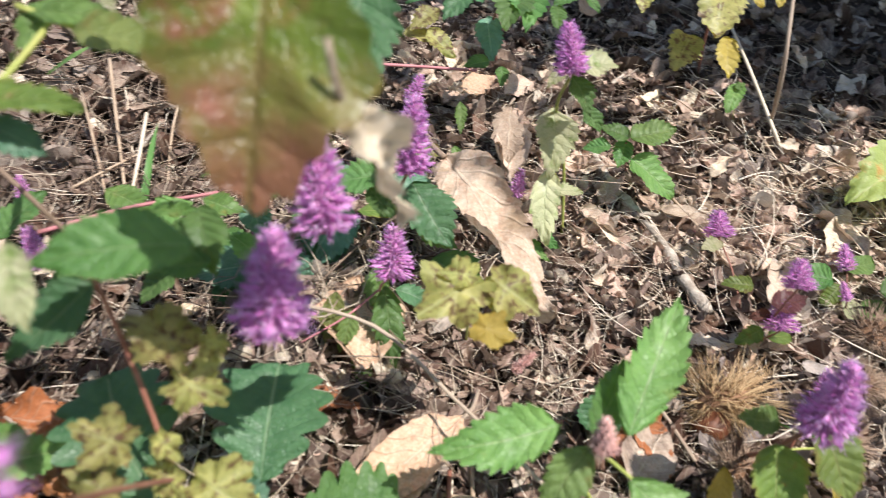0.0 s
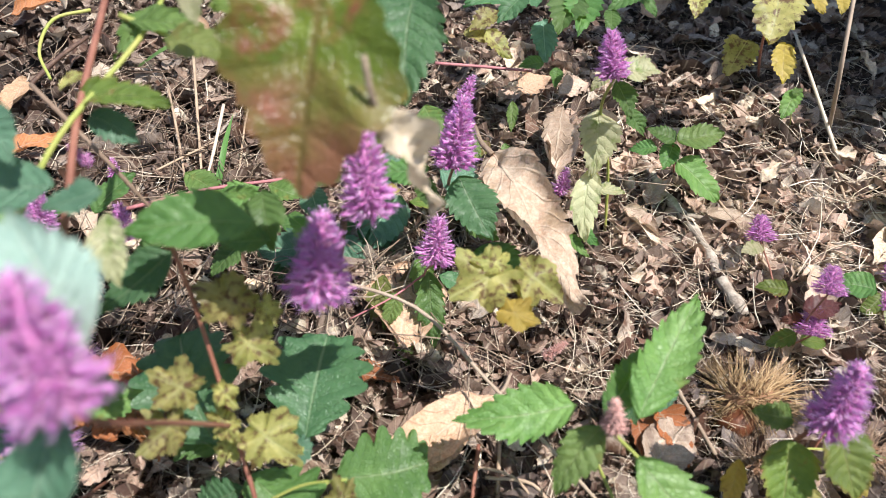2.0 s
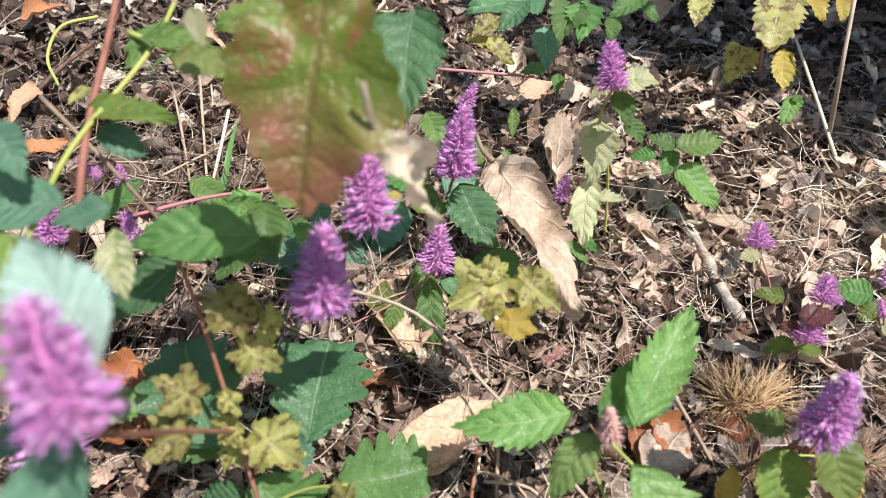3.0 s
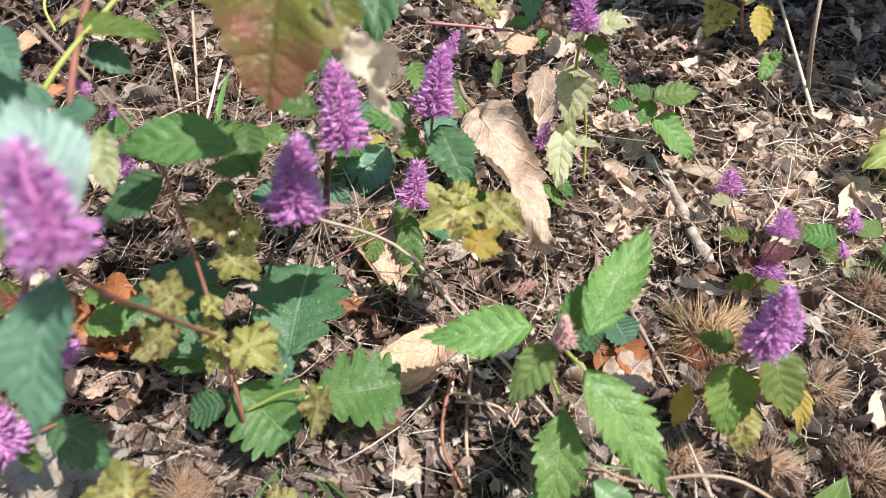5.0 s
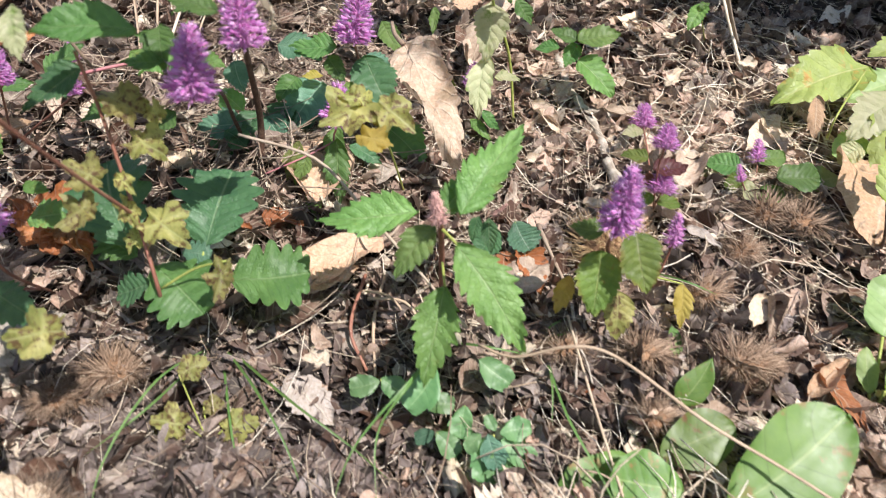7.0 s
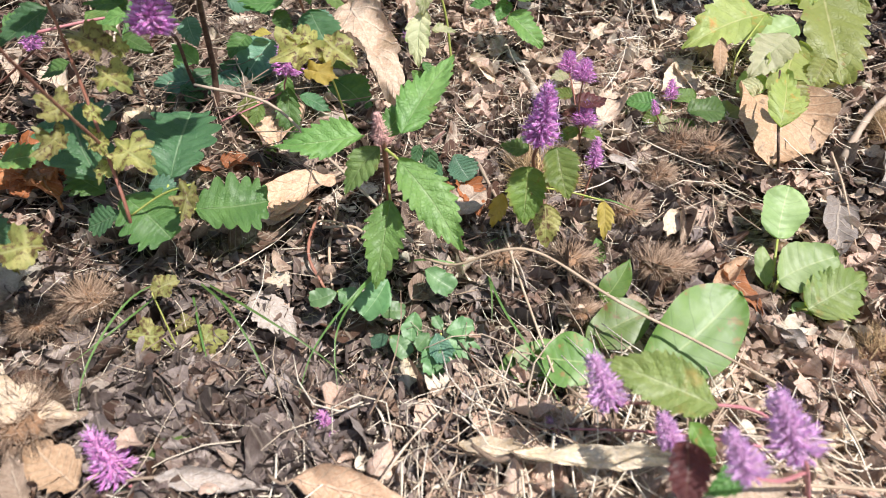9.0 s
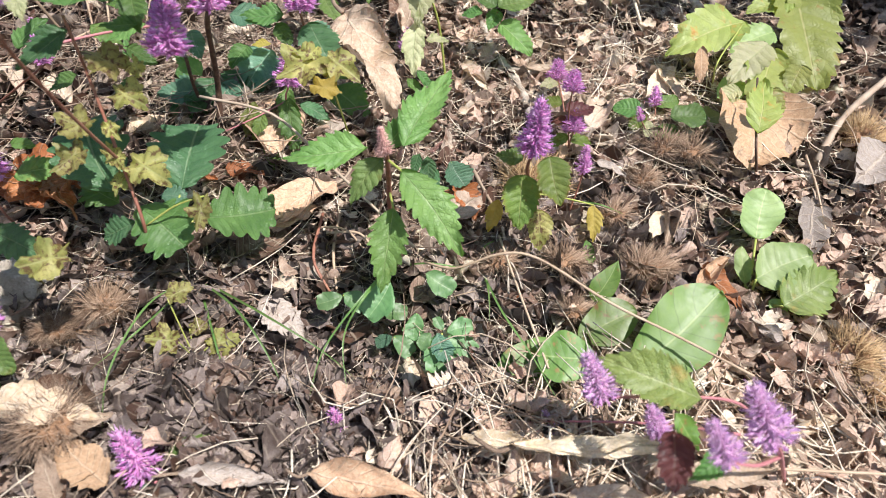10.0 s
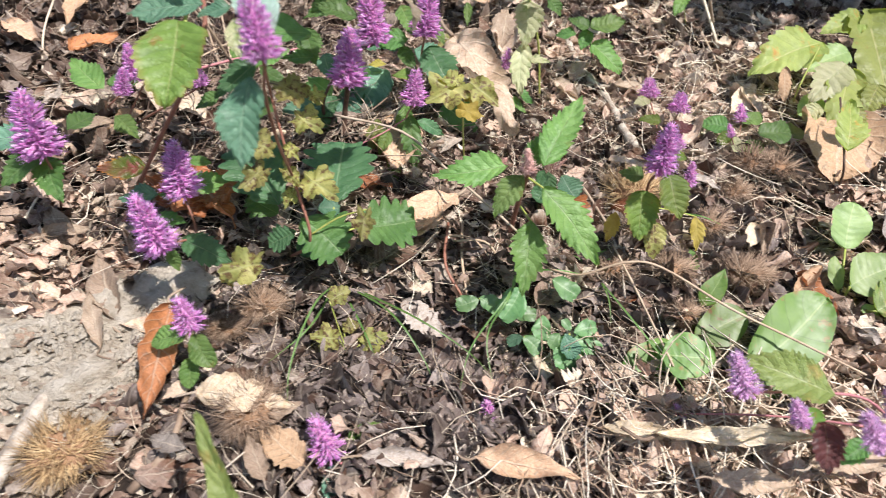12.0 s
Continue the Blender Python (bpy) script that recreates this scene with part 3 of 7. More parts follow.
def spike_mesh(name, seed, length=1.0, fat=0.19, count=420, spent=0.0):
    """A flower spike one unit tall along +z: a tapering core, small florets in loose whorls, long fine stamens. Three meshes."""
    r = random.Random(seed)
    core_v, core_f = tube_data([Vector((0, 0, length * k / 8)) for k in range(9)], fat * 0.45, fat * 0.14, 8)
    pv, pf, sv, sf, cv, cf = [], [], [], [], [], []
    ragged = [r.uniform(0.82, 1.16) for _ in range(14)]
    for k in range(count):
        h = (k + r.random()) / count
        h = 0.62 * h + 0.38 * (math.floor(h * 12) + 0.5 + r.uniform(-0.3, 0.3)) / 12
        a = k * 2.399 + r.random() * 0.8
        swell = min(1.0, 0.70 + 1.7 * h) * (1.0 - 0.72 * max(0.0, h - 0.12) ** 1.5)
        girth = 1.32 * fat * swell * ragged[min(13, int(h * 13))]
        out = Vector((math.cos(a), math.sin(a), 0))
        rise = -0.15 + 0.95 * h + r.uniform(-0.3, 0.3)
        way = (out + Vector((0, 0, rise))).normalized()
        side = way.cross(Vector((0, 0, 1))).normalized()
        over = side.cross(way)
        root = Vector((0, 0, h * length)) + out * girth * 0.36
        reach = girth * r.uniform(0.40, 0.82) * (1 - 0.25 * h)
        wide = 0.019 * (1.15 - 0.5 * h) * r.uniform(0.75, 1.3)
        n = len(cv)
        cv += [root - side * wide, root + side * wide, root + over * wide * 1.2, root + way * reach * 0.8]
        cf += [(n, n + 1, n + 3), (n + 1, n + 2, n + 3), (n + 2, n, n + 3)]
        if r.random() < spent + max(0.0, h - 0.84) * 3.5:
            continue
        mouth = root + way * reach
        n = len(pv)
        rim = 5
        for q in range(rim):
            b = 2 * math.pi * q / rim + r.random()
            pv.append(root + way * reach * 0.4 + wide * 0.5 * (math.cos(b) * side + math.sin(b) * over))
        for q in range(rim):
            b = 2 * math.pi * q / rim + r.random() * 0.6
            pv.append(mouth + way * wide * r.uniform(-0.4, 1.8) + wide * r.uniform(0.6, 1.4) * (math.cos(b) * side + math.sin(b) * over))
        for q in range(rim):
            w = (q + 1) % rim
            pf.append((n + q, n + w, n + rim + w, n + rim + q))
        for _ in range(4):
            n = len(sv)
            tip = mouth + way * wide * r.uniform(1.5, 5.2) + side * wide * r.uniform(-1.2, 1.2) + over * wide * r.uniform(-0.8, 1.2)
            thick = 0.0040
            sv += [mouth - side * thick, mouth + side * thick, tip + side * thick * 0.8, tip - side * thick * 0.8, mouth + over * thick]
            sf += [(n, n + 1, n + 2, n + 3), (n + 1, n + 4, n + 2), (n + 4, n, n + 3)]
    core_faces = [tuple(i + len(cv) for i in f) for f in core_f]
    return mesh_of(name + "_calyx", cv + core_v, cf + core_faces, None, CALYX), mesh_of(name + "_petals", pv, pf, None, PETAL), mesh_of(name + "_stamens", sv, sf, None, STAMEN)


SPIKES = [spike_mesh("spike", 11, fat=0.20), spike_mesh("spike", 12, fat=0.23, spent=0.12), spike_mesh("spike", 13, fat=0.27, count=320), spike_mesh("spike", 14, fat=0.18, count=300, spent=0.35)]


def spike_at(parent, base, top, which=0, fat=1.0, label="", turn=0.0, faded=False, pale=False):
    """A flower spike from base to top: the green-mauve calyx core carries its florets and stamens."""
    m, size = frame_of(base, top, (0.0, -0.9, 0.3), turn)
    m = m @ Matrix.Rotation(radians(-90), 4, "X") @ Matrix.Diagonal((size * fat, size * fat, size, 1))
    calyx, petals, stamens = SPIKES[which]
    if faded:
        calyx = calyx.copy()
        calyx.materials.clear()
        calyx.materials.append(FADED)
    # Pale spikes take the copies with sunlight mixed into the colour.
    if pale:
        calyx, petals = calyx.copy(), petals.copy()
        for mesh, mat in ((calyx, SUNLIT_CALYX), (petals, SUNLIT_PETAL)):
            mesh.materials.clear()
            mesh.materials.append(mat)
    head = part("flower_spike", calyx, CALYX, parent, label or ("faded brown bud" if faded else "purple flower spike"))
    head.matrix_parent_inverse = Matrix.Translation(-Vector(parent.location))
    head.matrix_basis = m
    if not faded:
        part("corolla", petals, PETAL, head)
        part("stamen_tuft", stamens, STAMEN, head)
    return head


def burr_mesh(name, seed, spines=900, flat=0.7, reach=0.5, split=True, thick=0.012):
    """A chestnut burr of unit radius, gaping at the top: a husk and its spines. Two meshes."""
    r = random.Random(seed)
    hv, hf = [], []
    rows, cols = 7, 14
    body = 0.5
    for i in range(rows + 1):
        b = -math.pi / 2 + math.pi * (0.80 if split else 1.0) * i / rows
        for j in range(cols):
            a = 2 * math.pi * j / cols
            k = body * (1 + 0.10 * math.sin(3 * a + seed) + 0.05 * r.random())
            hv.append((k * math.cos(b) * math.cos(a), k * math.cos(b) * math.sin(a), k * math.sin(b) * flat))
    for i in range(rows):
        for j in range(cols):
            a, b = i * cols + j, i * cols + (j + 1) % cols
            hf.append((a, b, b + cols, a + cols))
    if split:
        n = len(hv)
        for j in range(cols):
            a = 2 * math.pi * j / cols
            hv.append((0.24 * math.cos(a), 0.24 * math.sin(a), -0.05))
        for j in range(cols):
            w = (j + 1) % cols
            hf.append((rows * cols + j, rows * cols + w, n + w, n + j))
        hf.append(tuple(range(n, n + cols)))
    sv, sf = [], []
    for _ in range(spines):
        b = math.asin(r.uniform(-0.55, 0.93 if split else 1.0))
        a = r.random() * 2 * math.pi
        out = Vector((math.cos(b) * math.cos(a), math.cos(b) * math.sin(a), math.sin(b) * (0.8 + 0.2 * flat)))
        root = Vector((out.x, out.y, out.z * flat)) * body * 0.95
        clump = Vector((math.sin(5 * a + 3 * b), math.cos(4 * a - 2 * b), math.sin(6 * b + a)))
        way = (out + clump * 0.35 + Vector((r.gauss(0, 0.28), r.gauss(0, 0.28), r.gauss(0, 0.25)))).normalized()
        tip = root + way * reach * r.uniform(0.55, 1.1)
        side = way.orthogonal().normalized() * thick
        other = way.cross(side)
        n = len(sv)
        sv += [root + side, root - 0.5 * side + other * 0.87, root - 0.5 * side - other * 0.87, tip]
        sf += [(n, n + 1, n + 3), (n + 1, n + 2, n + 3), (n + 2, n, n + 3)]
    return mesh_of(name + "_husk", hv, hf, None, HUSK), mesh_of(name + "_spines", sv, sf, None, SPINE)


BURRS = [burr_mesh("burr", 3, reach=0.72), burr_mesh("burr", 5, flat=0.55, spines=900, reach=0.6), burr_mesh("burr", 8, flat=0.38, split=False, spines=460, reach=0.72, thick=0.020)]


def burr_at(at, radius, which=0, turn=0.0, tilt=0.0, old=False, label=""):
    husk, spines = BURRS[which]
    ob = thing("chestnut_burr", at, label or "spiny dry brown chestnut burr lying open on the leaf litter", "chestnut burr", "chestnut burrs on the slope")
    if old:
        spines = spines.copy()
        spines.materials.clear()
        spines.materials.append(OLD_SPINE)
    m = Matrix.Translation((0, 0, radius * 0.3)) @ pose(0, 0, 0, tilt, 0, turn) @ Matrix.Scale(radius, 4)
    a = part("husk", husk, HUSK, ob)
    b = part("spine_coat", spines, SPINE, ob)
    a.matrix_basis, b.matrix_basis = m, m
    return ob


def blade_at(parent, points, width, mat, name="blade"):
    """A grass blade: a long folded strip along points."""
    line = smooth_path(points, 7)
    base = Vector(parent.location) if parent else Vector((0, 0, 0))
    verts, faces, uvs = [], [], []
    count = len(line)
    for i, p in enumerate(line):
        ahead = (line[min(i + 1, count - 1)] - line[max(i - 1, 0)]).normalized()
        side = ahead.cross(Vector((0.0, -0.6, 0.8)))
        side = side.normalized() if side.length > 1e-4 else Vector((1, 0, 0))
        u = i / (count - 1)
        w = width / 2 * (1 - u ** 2.5) * min(1, 0.6 + 3 * u)
        over = side.cross(ahead)
        for k, v in enumerate((-1, 0, 1)):
            verts.append(p - base + side * v * w + over * abs(v) * w * 0.35)
            uvs.append((0.5 + v / 2, u))
    for i in range(count - 1):
        for k in range(2):
            a = i * 3 + k
            faces.append((a, a + 1, a + 4, a + 3))
    return part(name, mesh_of(name, verts, faces, uvs, mat), mat, parent)


def on_ground(x, y, lift=0.0):
    return (x, y, ground_z(x, y) + lift)


def dry_leaf_at(base, tip, mat, label, kind="lance", ratio=0.45, curl=1.2, droop=0.1, torn=0.12, wave=0.05, up=(0.0, -0.3, 0.95), roll=0.0, fold=0.15, twist=0.5, teeth=0, tooth=0.08, group="fallen leaves", seed=None):
    """A fallen leaf of its own, lying from base to tip, on top of the loose litter."""
    if group == "fallen leaves":
        base, tip = Vector(base) + Vector((0, 0, 0.012)), Vector(tip) + Vector((0, 0, 0.012))
    ob = leaf_at(None, base, tip, mat, kind, ratio, teeth, tooth, fold, droop, wave, up, roll, "grass_leaf" if group == "dead grass leaves" else "dry_leaf", "", seed, curl, torn, twist)
    r = random.Random(len(LEAF_STORE))
    line = smooth_path([Vector((0, 0.02, 0)), Vector((r.uniform(-0.05, 0.05), -0.08, 0.01)), Vector((r.uniform(-0.1, 0.1), -0.2, 0.02))], 3)
    v, f = tube_data(line, 0.016, 0.012, 5)
    part("leaf_stalk", mesh_of("leaf_stalk", v, f, None, TWIG), TWIG, ob)
    return tagged(ob, label, "fallen leaf", group)


def stick_at(points, r0, r1, label, mat=None, name="twig", knots=0.25, category="twig", group="fallen twigs"):
    ob = stem_at(None, points, r0, r1, mat or TWIG, name, "", 5, knots)
    return tagged(ob, label, category, group)



# ---- the ground ----
def spread(near, far, fine, count):
    """Positions from -far to far: even and fine within near, then ever wider."""
    inner = [near * k / fine for k in range(fine + 1)]
    outer = [near * (far / near) ** (k / count) for k in range(1, count + 1)]
    half = inner + outer
    return [-v for v in reversed(half[1:])] + half


def build_ground():
    xs, ys = [v + 0.1 for v in spread(0.8, 60, 130, 26)], [v + 0.3 for v in spread(0.8, 60, 130, 26)]
    verts, faces = [], []
    for y in ys:
        for x in xs:
            fine = 0.004 * noise.fractal(Vector((x * 26, y * 26, 0)), 1.0, 2.0, 4) if abs(x - 0.1) < 1.2 and abs(y - 0.3) < 1.2 else 0.15 * noise.noise(Vector((x * 0.4, y * 0.4, 3)))
            verts.append((x, y, ground_z(x, y) + fine))
    n = len(xs)
    for i in range(len(ys) - 1):
        for j in range(n - 1):
            a = i * n + j
            faces.append((a, a + 1, a + n + 1, a + n))
    ob = part("ground", mesh_of("ground", verts, faces, None, SOIL), SOIL)
    tagged(ob, "dark brown crumbly forest soil on a gentle slope", "ground", "", "structure")


build_ground()


# ---- plants ----
HERB = "flowering herbs on the slope"


def herb(at, label, category="flowering herb", group=HERB, name="flowering_herb"):
    return thing(name, at, label, category, group)


# Pointed-leaf herb with a closed bud in the middle of the slope.
p = herb((0.0944, 0.2584, 0.0646), "young herb with toothed pointed green leaves and a pink-brown bud", "herb", name="toothed_herb")
node = (0.0955, 0.2067, 0.1517)
stem_at(p, [(0.0944, 0.2584, 0.0646), (0.0947, 0.2347, 0.1087), node, (0.0943, 0.1983, 0.1616)], 0.0022, 0.0015, RED_STEM)
leaf_at(p, (0.0809, 0.2171, 0.1543), (0.0241, 0.2044, 0.1465), SPRING, ratio=0.42, teeth=10, tooth=0.10)
leaf_at(p, (0.1060, 0.2050, 0.1633), (0.1336, 0.2552, 0.1990), SPRING, ratio=0.37, teeth=10, tooth=0.10)
leaf_at(p, (0.0932, 0.2107, 0.1567), (0.1088, 0.2380, 0.1770), GREEN, ratio=0.45, teeth=8)
leaf_at(p, (0.0920, 0.2075, 0.1519), (0.0739, 0.1873, 0.1249), SPRING, ratio=0.5, teeth=8)
leaf_at(p, (0.1064, 0.1925, 0.1511), (0.1504, 0.1617, 0.1088), SPRING, ratio=0.42, teeth=10, tooth=0.12)
leaf_at(p, (0.1021, 0.1916, 0.1229), (0.0987, 0.1509, 0.0832), SPRING, ratio=0.45, teeth=9, tooth=0.12)
stem_at(p, [node, (0.1070, 0.1927, 0.1512)], 0.0011, 0.0008, GREEN_STEM, "petiole")
stem_at(p, [(0.0963, 0.2235, 0.1159), (0.1022, 0.1908, 0.1227)], 0.001, 0.0008, GREEN_STEM, "petiole")
spike_at(p, (0.0949, 0.1986, 0.1597), (0.0915, 0.1975, 0.1790), 2, 1.25, faded=True)
spike_at(p, (0.1014, 0.2202, 0.1451), (0.1041, 0.2208, 0.1556), 3, 1.1, faded=True)
spike_at(p, (0.1225, 0.2571, 0.1343), (0.1309, 0.2555, 0.1454), 3, 0.8, faded=True)
leaf_at(p, (0.1141, 0.2556, 0.1339), (0.1118, 0.2474, 0.1189), DEEP, ratio=0.5, teeth=7)
leaf_at(p, (0.1202, 0.2667, 0.1267), (0.1251, 0.2564, 0.1066), DEEP, ratio=0.5, teeth=7)

p = herb((0.1421, 0.3196, 0.0682), "small seedling with grey-green scalloped leaves", "seedling", "seedlings", "seedling")
leaf_at(p, (0.1384, 0.3021, 0.1055), (0.1522, 0.2903, 0.0902), BLUISH, "fan", 0.95, 7, 0.15)
leaf_at(p, (0.1279, 0.2913, 0.1028), (0.1161, 0.2772, 0.0902), DEEP, "fan", 0.9, 7, 0.15)
stem_at(p, [(0.1421, 0.3196, 0.0682), (0.1406, 0.2999, 0.0950), (0.1384, 0.3021, 0.1055)], 0.001, 0.0007, GREEN_STEM)

# Herb with yellowing round leaves and one purple spike.
p = herb((0.2161, 0.2880, 0.0639), "flowering herb with yellow-green leaves and a purple spike")
stem_at(p, [(0.2161, 0.2880, 0.0639), (0.2020, 0.2485, 0.1121), (0.1921, 0.2281, 0.1420), (0.1937, 0.2194, 0.1599)], 0.0014, 0.0011, RED_STEM)
spike_at(p, (0.1925, 0.2150, 0.1617), (0.1930, 0.2151, 0.1990), 0, 1.0)
leaf_at(p, (0.1888, 0.2350, 0.1467), (0.1694, 0.2366, 0.1470), SPRING, "heart", 0.7, 7)
leaf_at(p, (0.1899, 0.2312, 0.1358), (0.1902, 0.2102, 0.1035), OLIVE, "heart", 0.72, 9, 0.07)
leaf_at(p, (0.2064, 0.2294, 0.1524), (0.2160, 0.2074, 0.1266), OLIVE, "heart", 0.72, 9, 0.07)
leaf_at(p, (0.2057, 0.2322, 0.1080), (0.2087, 0.2188, 0.0812), YELLOW, "heart", 0.65, 8, 0.07)
leaf_at(p, (0.1758, 0.2390, 0.1097), (0.1699, 0.2239, 0.0900), GOLD, "lance", 0.5, 5)
leaf_at(p, (0.2555, 0.2728, 0.0932), (0.2565, 0.2533, 0.0709), GOLD, "lance", 0.45, 5)
leaf_at(p, (0.2508, 0.2509, 0.0727), (0.2563, 0.2365, 0.0568), SPRING, "lance", 0.45, 5)
stem_at(p, [(0.2020, 0.2485, 0.1121), (0.2265, 0.2590, 0.1047), (0.2558, 0.2719, 0.0930)], 0.0007, 0.0006, GREEN_STEM, "side_stem")
spike_at(p, (0.2443, 0.2826, 0.1157), (0.2435, 0.2858, 0.1382), 3, 1.1)
stem_at(p, [(0.2397, 0.2810, 0.0803), (0.2433, 0.2837, 0.1009), (0.2443, 0.2826, 0.1157)], 0.0008, 0.0007, RED_STEM, "side_stem")

# Cluster of three small purple heads.
p = herb((0.2481, 0.3665, 0.0859), "small herb with three tufted purple heads and brownish leaves")
for base, top, foot in (((0.2361, 0.4339, 0.1365), (0.2348, 0.4441, 0.1530), (0.2411, 0.4047, 0.1212)), ((0.2305, 0.3197, 0.1679), (0.2320, 0.3284, 0.1821), (0.2335, 0.3319, 0.1430)), ((0.2402, 0.3323, 0.1281), (0.2411, 0.3427, 0.1437), (0.2424, 0.3491, 0.1073))):
    spike_at(p, base, top, 2, 1.5)
    stem_at(p, [(0.2481, 0.3665, 0.0859), foot, base], 0.0008, 0.0006, RED_STEM)
for base, tip, paint in (((0.2319, 0.3627, 0.1407), (0.2114, 0.3645, 0.1397), OLIVE), ((0.2309, 0.3379, 0.1445), (0.2564, 0.3449, 0.1446), MAROON), ((0.2340, 0.4271, 0.1368), (0.2175, 0.4161, 0.1340), PALE), ((0.2393, 0.3484, 0.1171), (0.2222, 0.3428, 0.1078), OLIVE), ((0.2407, 0.3422, 0.1155), (0.2607, 0.3474, 0.1117), OLIVE), ((0.2353, 0.3399, 0.1350), (0.2212, 0.3384, 0.1315), MAROON)):
    leaf_at(p, base, tip, paint, "heart", 0.6, 6)

p = herb((0.3312, 0.3997, 0.0933), "low herb with round green leaves and two tiny purple spikes")
for base, top in (((0.3314, 0.4184, 0.1246), (0.3316, 0.4343, 0.1386)), ((0.3091, 0.3779, 0.1245), (0.3047, 0.3838, 0.1359))):
    spike_at(p, base, top, 3, 1.2)
    stem_at(p, [(0.3312, 0.3997, 0.0933), base], 0.0007, 0.0006, RED_STEM)
for base, tip, paint, ratio in (((0.3159, 0.4074, 0.1219), (0.2890, 0.4112, 0.1208), GREEN, 0.75), ((0.3370, 0.3878, 0.1270), (0.3718, 0.3942, 0.1286), GREEN, 0.7), ((0.3260, 0.3842, 0.1110), (0.3513, 0.3855, 0.1087), SPRING, 0.75), ((0.3200, 0.3937, 0.1184), (0.3231, 0.3780, 0.1045), PALE, 0.6), ((0.3285, 0.4209, 0.1252), (0.3548, 0.4275, 0.1283), SPRING, 0.6), ((0.3190, 0.4029, 0.1207), (0.3042, 0.3925, 0.1092), OLIVE, 0.6)):
    leaf_at(p, base, tip, paint, "round", ratio, 8, 0.05)

# Rosette of broad oval leaves.
p = herb((0.2566, 0.1616, 0.0309), "low rosette of broad smooth oval green leaves", "rosette plant", "rosettes", "broadleaf_rosette")
leaf_at(p, (0.2682, 0.1269, 0.0537), (0.3284, 0.1723, 0.0915), BROAD, "oval", 0.56, 0, 0, 0.1, 0.06, 0.02)
leaf_at(p, (0.2363, 0.1565, 0.0511), (0.2763, 0.1739, 0.0675), BROAD, "oval", 0.66, 0, 0, 0.1, 0.06, 0.02)
leaf_at(p, (0.2440, 0.1330, 0.0560), (0.2060, 0.1350, 0.0540), BROAD, "oval", 0.90, 0, 0, 0.1, 0.1, 0.02)
leaf_at(p, (0.2200, 0.1580, 0.0471), (0.1830, 0.1290, 0.0300), BROAD, "oval", 0.62, 0, 0, 0.15, 0.1, 0.02)
leaf_at(p, (0.2523, 0.1975, 0.0534), (0.2694, 0.2172, 0.0785), BROAD, "lance", 0.52, 0, 0, 0.15, 0.1, 0.02)
leaf_at(p, (0.3117, 0.1355, 0.0459), (0.2746, 0.1228, 0.0362), GREEN, "round", 0.6, 0, 0, 0.1, 0.1, 0.02)
stem_at(p, [(0.2371, 0.1715, 0.0313), (0.2363, 0.1565, 0.0511)], 0.0014, 0.0012, PINK_STEM, "petiole")
stem_at(p, [(0.2659, 0.1490, 0.0293), (0.2657, 0.1338, 0.0434), (0.2682, 0.1269, 0.0537)], 0.0014, 0.0012, GREEN_STEM, "petiole")

# Group of upright rounded leaves beside it.
p = herb((0.3844, 0.2296, 0.0380), "tuft of upright rounded light green leaves, one yellowing", "rosette plant", "rosettes", "broadleaf_rosette")
leaf_at(p, (0.3927, 0.2703, 0.0756), (0.4023, 0.3013, 0.1057), SOFT, "round", 0.78, 8, 0.03, 0.1, 0.05)
leaf_at(p, (0.3789, 0.2239, 0.0680), (0.4234, 0.2410, 0.0825), SOFT, "round", 0.75, 8, 0.03, 0.1, 0.05)
leaf_at(p, (0.3955, 0.2040, 0.0590), (0.4390, 0.2268, 0.0766), LIME, "heart", 0.72, 8, 0.1, 0.1, 0.1)
leaf_at(p, (0.3762, 0.2303, 0.0576), (0.3730, 0.2504, 0.0792), SOFT, "round", 0.45, 6, 0.04, 0.1, 0.05)
leaf_at(p, (0.3899, 0.2141, 0.0555), (0.4048, 0.2045, 0.0461), SOFT, "heart", 0.6, 6, 0.08)
for tip in ((0.3923, 0.2691, 0.0753), (0.3786, 0.2229, 0.0677), (0.3955, 0.2040, 0.0590), (0.3762, 0.2303, 0.0576)):
    stem_at(p, [(0.3844, 0.2296, 0.0380), tip], 0.0012, 0.001, GREEN_STEM, "petiole")

# Foreground flowering stem, low at the right.
p = herb((0.3677, 0.0813, 0.0074), "arching herb with lilac spikes coloured as if in glaring sun and a yellow-green leaf")
leaf_at(p, (0.2777, 0.0565, 0.1061), (0.2226, 0.0715, 0.1153), LIME, "lance", 0.48, 13, 0.08, label="yellow-green toothed leaf")
leaf_at(p, (0.2502, 0.0210, 0.1202), (0.2480, -0.0001, 0.1050), MAROON, "heart", 0.7, 7)
leaf_at(p, (0.2820, 0.0241, 0.1060), (0.2622, 0.0132, 0.0974), GREEN, "lance", 0.5, 8)
leaf_at(p, (0.2717, 0.0641, 0.0860), (0.2865, 0.0548, 0.0677), BROAD, "lance", 0.55, 7)
spike_at(p, (0.2285, 0.0577, 0.0994), (0.2155, 0.0648, 0.1238), 2, 0.85, pale=True)
spike_at(p, (0.2536, 0.0369, 0.0992), (0.2457, 0.0419, 0.1133), 1, 1.1, pale=True)
spike_at(p, (0.2690, 0.0021, 0.1255), (0.2576, 0.0092, 0.1421), 2, 0.95, pale=True)
spike_at(p, (0.2999, 0.0237, 0.1159), (0.2845, 0.0333, 0.1414), 2, 0.92, pale=True)
spike_at(p, (0.2176, 0.0896, 0.0274), (0.2086, 0.0929, 0.0463), 3, 0.9, pale=True)
stem_at(p, [(0.3677, 0.0813, 0.0074), (0.3123, 0.0306, 0.0977), (0.3005, 0.0222, 0.1156)], 0.0013, 0.001, PINK_STEM)
